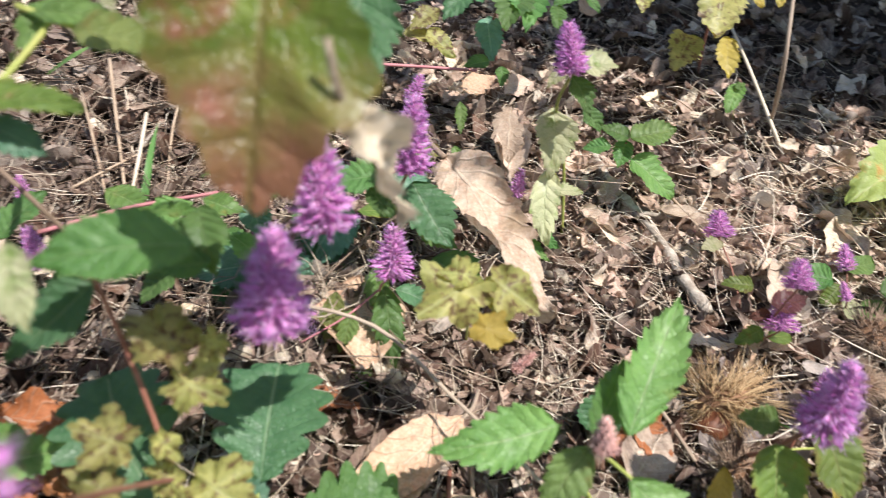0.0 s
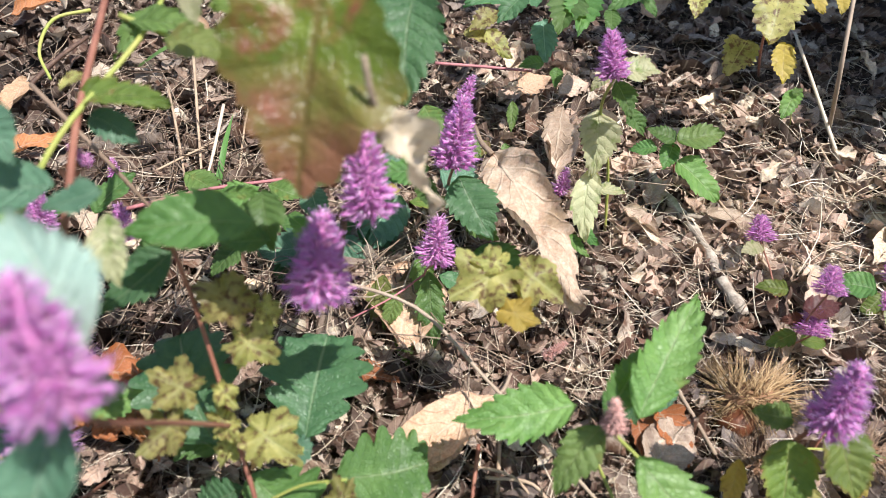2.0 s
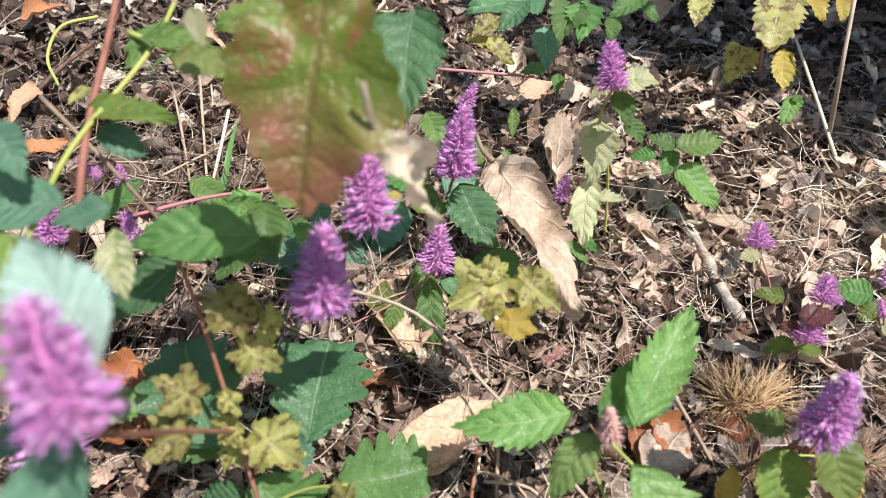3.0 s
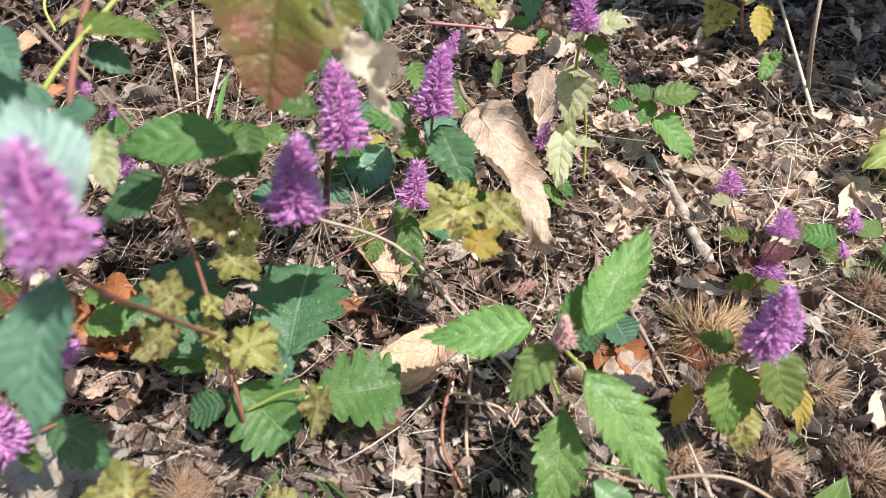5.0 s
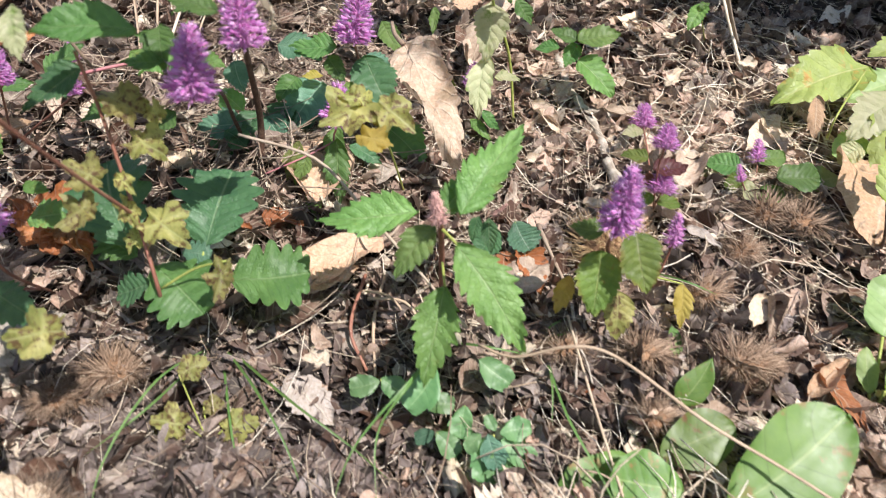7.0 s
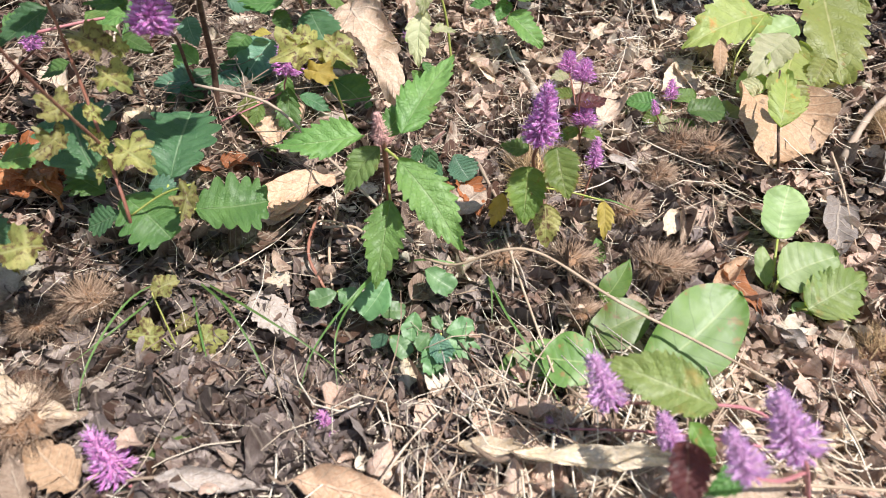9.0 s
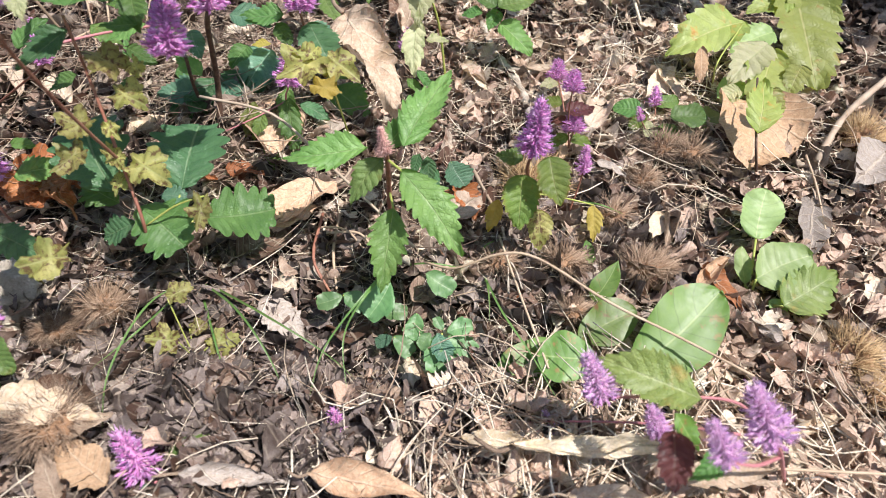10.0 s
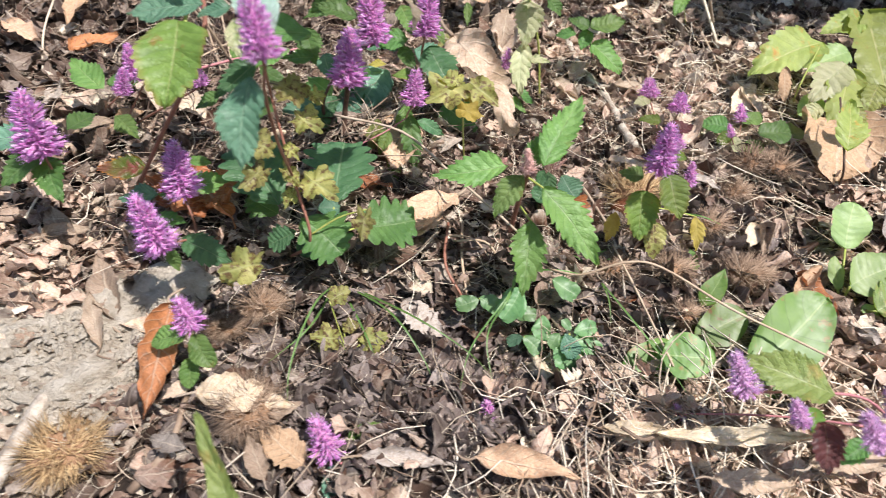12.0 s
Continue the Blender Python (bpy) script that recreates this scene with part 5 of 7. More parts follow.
for base, tip, paint, wide in (((-0.0980, 0.2200, 0.3050), (-0.0620, 0.2140, 0.3010), LIME, 0.42), ((-0.0500, 0.2500, 0.2780), (-0.0560, 0.2440, 0.2480), LIME, 0.50), ((-0.0330, 0.2560, 0.2700), (-0.0230, 0.2500, 0.2420), LIME, 0.36), ((-0.0480, 0.2450, 0.3120), (-0.0200, 0.2440, 0.3060), LIME, 0.50)):
    leaf_at(p, base, tip, paint, "lance", wide, 8, 0.10)
leaf_at(p, (-0.0429, 0.2336, 0.3264), (-0.0809, 0.2250, 0.3165), OLIVE, "heart", 0.6, 8, 0.1, 0.16, 0.1, 0.03, name="leaf_lobe")
leaf_at(p, (-0.0169, 0.2999, 0.3150), (-0.0122, 0.2575, 0.2759), DEEP, "lance", 0.55, 9, 0.1)
leaf_at(p, (-0.0396, 0.3063, 0.3066), (0.0006, 0.2992, 0.2936), DEEP, "lance", 0.4, 9, 0.1)
leaf_at(p, (-0.0808, 0.2087, 0.3272), (-0.0755, 0.2006, 0.3168), PALE, "lance", 0.6, 5)
leaf_at(p, (-0.1281, 0.2497, 0.3024), (-0.0917, 0.2499, 0.3013), SPRING, "lance", 0.3, 7)
leaf_at(p, (-0.1234, 0.2659, 0.3065), (-0.1329, 0.2419, 0.2875), SPRING, "lance", 0.3, 7)
leaf_at(p, (-0.1359, 0.2175, 0.2794), (-0.0967, 0.2164, 0.2819), OLIVE, "lance", 0.35, 8)
leaf_at(p, (-0.1350, 0.2225, 0.2706), (-0.1133, 0.2174, 0.2629), BLUISH, "lance", 0.6, 8)
leaf_at(p, (-0.1487, 0.2428, 0.2807), (-0.1549, 0.2345, 0.2753), YELLOW, "lance", 0.6, 6)
leaf_at(p, (-0.1394, 0.1726, 0.2932), (-0.1228, 0.1615, 0.2780), BLUISH, "lance", 0.6, 8)
leaf_at(p, (-0.1002, 0.1701, 0.2675), (-0.1178, 0.1620, 0.2623), BLUISH, "lance", 0.6, 9)
leaf_at(p, (-0.0979, 0.1657, 0.2614), (-0.0889, 0.1523, 0.2416), PALE, "lance", 0.5, 9)
leaf_at(p, (-0.0396, 0.2715, 0.2679), (-0.0433, 0.2642, 0.2563), SPRING, "lance", 0.45, 6)
dry_leaf_at((-0.0060, 0.1606, 0.3100), (0.0090, 0.2060, 0.2547), CREAM, "pale cream dry leaf hanging curled from a shoot", ratio=0.25, curl=0.9, wave=0.05, teeth=8, tooth=0.05, up=(0.9, -0.2, 0.25), group="hanging dry leaves")

# Purple spikes low at the far side of the shoot.
p = herb((-0.2921, 0.3508, 0.0840), "small flowering herb half hidden behind the shrub shoot")
spike_at(p, (-0.2151, 0.2729, 0.1732), (-0.2163, 0.2785, 0.1974), 0, 1.1)
spike_at(p, (-0.1788, 0.2941, 0.1635), (-0.1837, 0.2977, 0.1839), 2, 0.9)
spike_at(p, (-0.2209, 0.2446, 0.1712), (-0.2196, 0.2492, 0.1912), 0, 1.1)
spike_at(p, (-0.2348, 0.3777, 0.1544), (-0.2379, 0.3801, 0.1706), 3, 1.2)
stem_at(p, [(-0.2921, 0.3508, 0.0840), (-0.2151, 0.2729, 0.1732)], 0.001, 0.0008, RED_STEM)
stem_at(p, [(-0.2921, 0.3508, 0.0840), (-0.2141, 0.3136, 0.1384), (-0.1788, 0.2941, 0.1635)], 0.001, 0.0008, RED_STEM)
stem_at(p, [(-0.1968, 0.3228, 0.1657), (-0.1538, 0.3414, 0.1753), (-0.1050, 0.3537, 0.1834)], 0.0013, 0.001, PINK_STEM)
leaf_at(p, (-0.1090, 0.3250, 0.1913), (-0.1349, 0.3061, 0.1784), SPRING, "lance", 0.45, 8)

# Left-hand herbs seen towards the end.
p = herb((-0.3085, 0.2594, 0.0549), "flowering herb with purple spike over green leaves")
spike_at(p, (-0.2549, 0.1827, 0.1457), (-0.2653, 0.1918, 0.1908), 0, 1.15)
stem_at(p, [(-0.3027, 0.2469, 0.0513), (-0.2602, 0.1950, 0.1188), (-0.2542, 0.1828, 0.1457)], 0.0012, 0.0009, RED_STEM)
for base, tip, paint in (((-0.2611, 0.1922, 0.1430), (-0.2871, 0.1721, 0.1230), GREEN), ((-0.2623, 0.1968, 0.1392), (-0.2432, 0.1698, 0.1175), GREEN), ((-0.2826, 0.2166, 0.1441), (-0.3253, 0.2114, 0.1377), BLUISH), ((-0.3059, 0.2908, 0.1127), (-0.2943, 0.3237, 0.1159), GREEN), ((-0.2911, 0.3368, 0.1342), (-0.3269, 0.3591, 0.1523), SPRING), ((-0.2900, 0.3439, 0.1360), (-0.2670, 0.3642, 0.1361), GREEN), ((-0.2562, 0.2882, 0.1320), (-0.2328, 0.2744, 0.1193), SPRING)):
    leaf_at(p, base, tip, paint, "lance", 0.58, 9)
spike_at(p, (-0.2392, 0.3020, 0.1605), (-0.2445, 0.3096, 0.1889), 0, 1.0)
stem_at(p, [(-0.2762, 0.3121, 0.1280), (-0.2392, 0.3020, 0.1605)], 0.0008, 0.0007, RED_STEM)

p = herb((-0.1938, 0.2022, 0.0462), "flowering herb with two leaning purple spikes and a reddening leaf")
spike_at(p, (-0.1410, 0.1513, 0.1428), (-0.1459, 0.1580, 0.1799), 0, 1.1)
spike_at(p, (-0.1457, 0.1187, 0.1197), (-0.1601, 0.1216, 0.1582), 0, 1.0)
stem_at(p, [(-0.1698, 0.2151, 0.0484), (-0.1379, 0.1527, 0.1182), (-0.1410, 0.1513, 0.1428)], 0.001, 0.0008, RED_STEM)
stem_at(p, [(-0.1296, 0.1622, 0.1005), (-0.1420, 0.1446, 0.1111), (-0.1471, 0.1205, 0.1201)], 0.001, 0.0008, RED_STEM)
for base, tip, paint in (((-0.1916, 0.2048, 0.1312), (-0.2279, 0.1984, 0.1300), TURNING), ((-0.1439, 0.1443, 0.1111), (-0.1063, 0.1329, 0.1025), DEEP), ((-0.1582, 0.2043, 0.1411), (-0.1409, 0.2038, 0.1407), SPRING), ((-0.1740, 0.1788, 0.1247), (-0.2036, 0.1749, 0.1191), BLUISH), ((-0.1561, 0.1722, 0.1280), (-0.1710, 0.1732, 0.1283), GREEN), ((-0.1688, 0.1543, 0.1186), (-0.1446, 0.1546, 0.1186), GREEN), ((-0.1481, 0.1309, 0.1127), (-0.1418, 0.1262, 0.0975), SPRING)):
    leaf_at(p, base, tip, paint, "lance", 0.55, 8)
leaf_at(p, (-0.1073, 0.1190, 0.0947), (-0.1004, 0.1323, 0.1074), YELLOW, "palm", 0.9, 7, 0.12, torn=0.1, name="ragged_leaf")

p = herb((-0.1359, 0.0903, 0.0182), "short herb with one purple tuft above three lime leaves")
spike_at(p, (-0.1207, 0.0872, 0.0818), (-0.1267, 0.0880, 0.1055), 2, 1.05)
stem_at(p, [(-0.1337, 0.0903, 0.0186), (-0.1252, 0.0869, 0.0567), (-0.1207, 0.0872, 0.0818)], 0.0009, 0.0007, GREEN_STEM)
for base, tip in (((-0.1252, 0.0849, 0.0762), (-0.1477, 0.0825, 0.0706)), ((-0.1196, 0.0873, 0.0768), (-0.1046, 0.0726, 0.0631)), ((-0.1253, 0.0847, 0.0562), (-0.1197, 0.0663, 0.0466))):
    leaf_at(p, base, tip, SPRING, "round", 0.62, 7, 0.05)

p = herb((0.0065, 0.0379, 0.0082), "fallen flowering stem with one purple spike lying on the litter")
spike_at(p, (-0.0216, 0.0425, 0.0226), (-0.0316, 0.0443, 0.0557), 2, 0.8)
stem_at(p, [(-0.0192, 0.0412, 0.0223), (-0.0004, 0.0345, 0.0166), (0.0216, 0.0361, 0.0130)], 0.0011, 0.0009, PINK_STEM)
leaf_at(p, (-0.0202, 0.0387, 0.0197), (-0.0158, 0.0217, 0.0038), BLUISH, "round", 0.6, 8, 0.05)
leaf_at(p, (-0.0153, 0.0563, 0.0221), (0.0096, 0.0679, 0.0299), SPRING, "lance", 0.35, 6)

p = herb((0.0847, 0.0864, 0.0111), "tiny pink floret and maroon leaf on a thin stalk", "seedling", "seedlings", "seedling")
spike_at(p, (0.0819, 0.0852, 0.0213), (0.0775, 0.0875, 0.0397), 3, 1.2)
leaf_at(p, (0.0895, 0.0888, 0.0222), (0.1108, 0.0883, 0.0216), MAROON, "lance", 0.6, 6)
leaf_at(p, (0.0755, 0.0866, 0.0217), (0.0716, 0.0708, 0.0071), MAROON, "lance", 0.6, 6)
stem_at(p, [(0.0841, 0.0733, 0.0088), (0.0827, 0.0852, 0.0213)], 0.0007, 0.0006, GREEN_STEM)

p = herb(on_ground(-0.06, -0.06), "single yellow-green strap leaf rising at the path's edge", "grass", "grass tufts", "grass_tuft")
leaf_at(p, (-0.0492, -0.0442, 0.0939), (-0.0738, -0.0149, 0.1242), LIME, "strip", 0.26, 0, 0, 0.3, 0.2, up=(0.1, -0.95, 0.3), name="blade")

# Tall leaves at the right edge.
p = herb((0.4269, 0.3678, 0.0827), "upright herb with large spotted yellow-green leaves on a bare stem", "herb", name="spotted_herb")
stem_at(p, [(0.4258, 0.3677, 0.0826), (0.3936, 0.3273, 0.1318), (0.4135, 0.4093, 0.1623)], 0.0013, 0.001, DARK_STEM)
leaf_at(p, (0.3917, 0.3284, 0.1421), (0.4030, 0.3765, 0.1726), SPOTTED, "lance", 0.5, 8)
leaf_at(p, (0.4280, 0.5092, 0.1873), (0.3430, 0.4636, 0.1588), SPOTTED, "lance", 0.5, 9)
leaf_at(p, (0.5010, 0.5798, 0.2049), (0.5078, 0.4712, 0.1321), SPOTTED, "heart", 0.58, 9)
leaf_at(p, (0.4395, 0.4693, 0.1773), (0.3996, 0.4331, 0.1475), PALE, "heart", 0.6, 8)
leaf_at(p, (0.4207, 0.3932, 0.1583), (0.4310, 0.3780, 0.1417), SPOTTED, "heart", 0.7, 8)
leaf_at(p, (0.4077, 0.4241, 0.1460), (0.3905, 0.4157, 0.1339), PALE, "round", 0.8, 8)
leaf_at(p, (0.3709, 0.4536, 0.1734), (0.3718, 0.4302, 0.1450), TAN, "lance", 0.4, 6)
stem_at(p, [(0.3896, 0.4470, 0.1417), (0.3820, 0.4315, 0.1679), (0.4236, 0.5030, 0.1858)], 0.0009, 0.0007, GREEN_STEM)

for base, tip, paint, kind, wide in (((0.4625, 0.5141, 0.1785), (0.4157, 0.4935, 0.1624), SOFT, "heart", 0.62), ((0.4228, 0.4505, 0.1426), (0.3949, 0.4380, 0.1313), SOFT, "round", 0.8), ((0.4505, 0.4742, 0.1686), (0.4290, 0.4103, 0.1198), SPOTTED, "lance", 0.55), ((0.5272, 0.5906, 0.2076), (0.5014, 0.5159, 0.1537), SPOTTED, "heart", 0.6), ((0.4933, 0.5628, 0.2007), (0.4415, 0.5473, 0.1879), SPOTTED, "heart", 0.6), ((0.4431, 0.4603, 0.1501), (0.4180, 0.4642, 0.1494), SOFT, "heart", 0.7), ((0.4735, 0.4557, 0.1639), (0.4565, 0.4282, 0.1395), SPOTTED, "heart", 0.6), ((0.3928, 0.4129, 0.1232), (0.3671, 0.4062, 0.1157), SOFT, "round", 0.75)):
    leaf_at(p, base, tip, paint, kind, wide, 8, 0.07)

# Leaves along the shaded upper edge.
p = herb((0.0833, 0.7169, 0.1716), "leafy clump of toothed green leaves at the top of the bank", "herb", name="toothed_herb")
for base, tip, paint in (((0.0771, 0.5766, 0.2741), (0.0673, 0.5255, 0.2514), GREEN), ((0.0892, 0.5792, 0.2748), (0.0832, 0.5306, 0.2527), GREEN), ((0.1411, 0.6013, 0.2803), (0.1104, 0.5803, 0.2651), GREEN), ((0.0573, 0.5919, 0.2480), (0.0642, 0.5661, 0.2169), BLUISH), ((0.0522, 0.5530, 0.2782), (-0.0092, 0.5208, 0.2676), DEEP), ((0.0383, 0.5216, 0.2804), (0.0196, 0.4995, 0.2600), DEEP), ((0.0633, 0.5970, 0.2092), (0.0403, 0.5826, 0.2056), GREEN), ((0.0780, 0.6086, 0.2022), (0.0772, 0.5922, 0.1880), GREEN), ((0.0070, 0.6234, 0.2258), (0.0344, 0.6134, 0.2044), YELLOW), ((0.0152, 0.6433, 0.2408), (-0.0090, 0.6230, 0.2217), YELLOW), ((0.1126, 0.5756, 0.2639), (0.1127, 0.5553, 0.2488), GREEN), ((-0.0152, 0.6340, 0.2185), (0.0185, 0.6329, 0.2167), YELLOW), ((0.1475, 0.6558, 0.2639), (0.1646, 0.6414, 0.2504), GREEN)):
    leaf_at(p, base, tip, paint, "lance", 0.58, 9)
stem_at(p, [(0.0833, 0.7169, 0.1716), (0.0625, 0.5878, 0.2469), (0.0800, 0.5642, 0.2811)], 0.0013, 0.001, RED_STEM)

p = herb((0.3084, 0.7323, 0.1784), "shrub shoot with large yellow-green leaves in the shade", "shrub shoot", "shrub shoots", "shrub_shoot")
for base, tip, paint, ratio in (((0.2442, 0.5869, 0.2967), (0.2357, 0.5431, 0.2551), YELLOW, 0.7), ((0.2355, 0.5911, 0.2478), (0.2174, 0.5625, 0.2228), YELLOW, 0.7), ((0.2666, 0.5896, 0.2474), (0.2647, 0.5623, 0.2206), GOLD, 0.55), ((0.2852, 0.6385, 0.2896), (0.2982, 0.6096, 0.2724), GOLD, 0.6), ((0.1775, 0.5722, 0.2931), (0.1739, 0.5469, 0.2703), YELLOW, 0.6), ((0.2995, 0.6127, 0.2032), (0.2868, 0.5897, 0.1813), SPRING, 0.5), ((0.3151, 0.6394, 0.2898), (0.3151, 0.6132, 0.2733), GOLD, 0.5), ((0.2949, 0.6043, 0.2011), (0.3050, 0.6113, 0.2053), SPRING, 0.6)):
    leaf_at(p, base, tip, paint, "heart", ratio, 9, 0.09)
stem_at(p, [(0.3084, 0.7323, 0.1784), (0.2543, 0.6070, 0.2418), (0.2442, 0.5869, 0.2967)], 0.0014, 0.001, RED_STEM)
stem_at(p, [(0.3223, 0.6454, 0.1539), (0.2956, 0.6072, 0.2018)], 0.0007, 0.0005, GREEN_STEM)

# Grass tufts.
p = herb((-0.0468, 0.2039, 0.0374), "sparse tuft of thin arching green grass blades", "grass", "grass tufts", "grass_tuft")
for pts in (((-0.0486, 0.2032, 0.0377), (-0.0530, 0.1401, 0.0650), (-0.0586, 0.0906, 0.0526), (-0.0551, 0.0616, 0.0274)), ((-0.0468, 0.2039, 0.0374), (0.0009, 0.1508, 0.0577), (0.0297, 0.1236, 0.0409), (0.0477, 0.1026, 0.0136)), ((-0.0455, 0.2040, 0.0376), (0.0187, 0.1528, 0.0532), (0.0625, 0.1395, 0.0349), (0.0887, 0.1404, 0.0051)), ((-0.0501, 0.2017, 0.0377), (-0.0526, 0.1274, 0.0568), (-0.0807, 0.1030, 0.0377)), ((-0.0459, 0.2028, 0.0373), (-0.0105, 0.1365, 0.0341), (0.0009, 0.1197, 0.0049))):
    blade_at(p, pts, 0.0017, GRASS)
p = herb((0.1008, 0.2274, 0.0486), "pair of long arching grass blades", "grass", "grass tufts", "grass_tuft")
for pts in (((0.1008, 0.2274, 0.0486), (0.0916, 0.1595, 0.0799), (0.0658, 0.1271, 0.0518), (0.0587, 0.1006, 0.0251)), ((0.1017, 0.2275, 0.0486), (0.0905, 0.1548, 0.0787), (0.0768, 0.1367, 0.0542), (0.0840, 0.1050, 0.0312)), ((0.1052, 0.2271, 0.0493), (0.1316, 0.2040, 0.0710), (0.1653, 0.2154, 0.0589))):
    blade_at(p, pts, 0.0017, GRASS)
p = herb((0.1681, 0.2358, 0.0499), "tuft of fine dark green grass", "grass", "grass tufts", "grass_tuft")
for pts in (((0.1681, 0.2358, 0.0499), (0.1799, 0.1604, 0.0701), (0.2015, 0.1242, 0.0610), (0.2190, 0.0889, 0.0522)), ((0.1659, 0.2349, 0.0502), (0.1705, 0.2355, 0.0689), (0.1861, 0.2514, 0.0679)), ((0.1637, 0.2345, 0.0503), (0.1537, 0.2279, 0.0670), (0.1471, 0.2393, 0.0638)), ((0.1694, 0.2358, 0.0500), (0.1737, 0.1932, 0.0583), (0.1757, 0.1701, 0.0465)), ((0.1680, 0.2383, 0.0508), (0.1769, 0.2284, 0.0691), (0.1841, 0.2379, 0.0635)), ((0.2419, 0.3193, 0.0679), (0.2609, 0.2794, 0.0899), (0.2861, 0.2818, 0.0805)), ((0.1594, 0.1252, 0.0137), (0.1638, 0.0994, 0.0348), (0.1907, 0.0969, 0.0282))):
    blade_at(p, pts, 0.0016, GRASS)
p = herb((-0.3451, 0.6239, 0.1470), "few wide grass blades lying over straw", "grass", "grass tufts", "grass_tuft")
for pts in (((-0.3606, 0.6232, 0.1455), (-0.3097, 0.6012, 0.1803), (-0.2967, 0.6321, 0.1880)), ((-0.1944, 0.4324, 0.1011), (-0.1943, 0.4678, 0.1470), (-0.2045, 0.5147, 0.1587))):
    blade_at(p, pts, 0.006, GRASS)



# ---- stones, wood, burrs, sticks and fallen leaves that stand out ----
def stone_at(at, size, label, seed, squash=(1, 1, 0.6), turn=0.0, rough=0.25):
    bm = bmesh.new()
    bmesh.ops.create_icosphere(bm, subdivisions=5 if size > 0.04 else 4, radius=1.0)
    for v in bm.verts:
        d = v.co.normalized()
        k = 1 + 0.13 * noise.fractal(d * 7 + Vector((0, seed, 0)), 0.8, 2.0, 4) + rough * noise.fractal(d * 1.6 + Vector((seed, 0, 0)), 1.0, 2.0, 4) + 0.04 * noise.noise(d * 9 + Vector((seed, 3, 0)))
        v.co = Vector((d.x * squash[0], d.y * squash[1], d.z * squash[2])) * k * size
        step = round(v.co.z / (size * 0.22)) * size * 0.22
        v.co.z = v.co.z * 0.7 + step * 0.3
    data = bpy.data.meshes.new("rock")
    bm.to_mesh(data)
    bm.free()
    ob = part("rock", smooth(data), STONE)
    ob.location = Vector(at)
    ob.rotation_euler = (0, 0, radians(turn))
    return tagged(ob, label, "rock", "rocks at the edge")


stone_at((-0.2421, 0.1122, 0.0110), 0.080, "pale grey-brown rough rock slab in the soil", 2, (1.25, 0.9, 0.42), 10)
stone_at((-0.1690, 0.1660, 0.0400), 0.033, "rounded grey stone beside dry leaves", 5, (1.1, 0.8, 0.75), 30)
stone_at((-0.2070, 0.1480, 0.0320), 0.034, "small flat grey stone", 9, (0.9, 1.1, 0.6), 0)
stone_at((-0.2919, 0.1514, 0.0160), 0.05, "weathered grey-brown stone half sunk in soil", 14, (1.0, 1.0, 0.55), 60)
stone_at((-0.2615, 0.0754, -0.0061), 0.05, "weathered grey-brown stone half sunk in soil", 17, (1.0, 0.8, 0.5), 20)


def crumbled_rock(count, seed):
    """Clods and grit broken off the bank, past counting."""
    r = random.Random(seed)
    centre = Vector((-0.2292, 0.1049, 0.0200))
    verts, faces = [], []
    for _ in range(count):
        x, y = centre.x + r.gauss(0, 0.055), centre.y + r.gauss(0, 0.035)
        size = r.uniform(0.0012, 0.005) * (0.6 + r.random() ** 3)
        top = max(ground_z(x, y), centre.z + 0.022 - 0.028 * (((x - centre.x) / 0.10) ** 2 + ((y - centre.y) / 0.065) ** 2))
        at = Vector((x, y, top + r.uniform(-0.002, 0.006)))
        n = len(verts)
        for d in ((1, 0, 0), (-1, 0, 0), (0, 1, 0), (0, -1, 0), (0, 0, 1), (0, 0, -1), (0.7, 0.7, 0.2), (-0.7, 0.6, 0.3)):
            verts.append(at + Vector(d) * size * r.uniform(0.6, 1.3))
        for f in ((4, 0, 6), (4, 6, 2), (4, 2, 7), (4, 7, 1), (4, 1, 3), (4, 3, 0), (5, 6, 0), (5, 2, 6), (5, 7, 2), (5, 1, 7), (5, 3, 1), (5, 0, 3)):
            faces.append(tuple(n + i for i in f))
    data = mesh_of("rock_crumbs", verts, faces, None, STONE)
    data.polygons.foreach_set("use_smooth", [False] * len(data.polygons))
    tagged(part("rock_crumbs", data, STONE), "pale sandy crumbs and clods on the weathered bank", "gravel", "", "stuff")


crumbled_rock(1500, 12)


def rotten_log():
    """A short rotten piece of wood, split and fibrous, beside the seedling."""
    r = random.Random(4)
    base = Vector((0.1380, 0.1400, 0.0120))
    way = (Vector((0.1480, 0.1190, 0.0110)) - Vector((0.1290, 0.1620, 0.0160))).normalized()
    ob = thing("rotten_wood", base, "flaking block of rotten cream-coloured fibrous wood in the leaf litter", "rotten wood")
    across = way.cross(Vector((0, 0, 1))).normalized()
    for k in range(26):
        off = across * r.uniform(-0.017, 0.017) + Vector((0, 0, r.uniform(-0.006, 0.007)))
        start = off - way * r.uniform(0.012, 0.030)
        line = [start + way * 0.007 * q + Vector((r.uniform(-0.0012, 0.0012), 0, r.uniform(-0.0015, 0.0015))) for q in range(r.randint(5, 8))]
        v, f = tube_data(line, r.uniform(0.002, 0.006), r.uniform(0.001, 0.004), 6, 0.6, r)
        part("splinter", mesh_of("splinter", v, f, None, ROTTEN), ROTTEN, ob)


rotten_log()

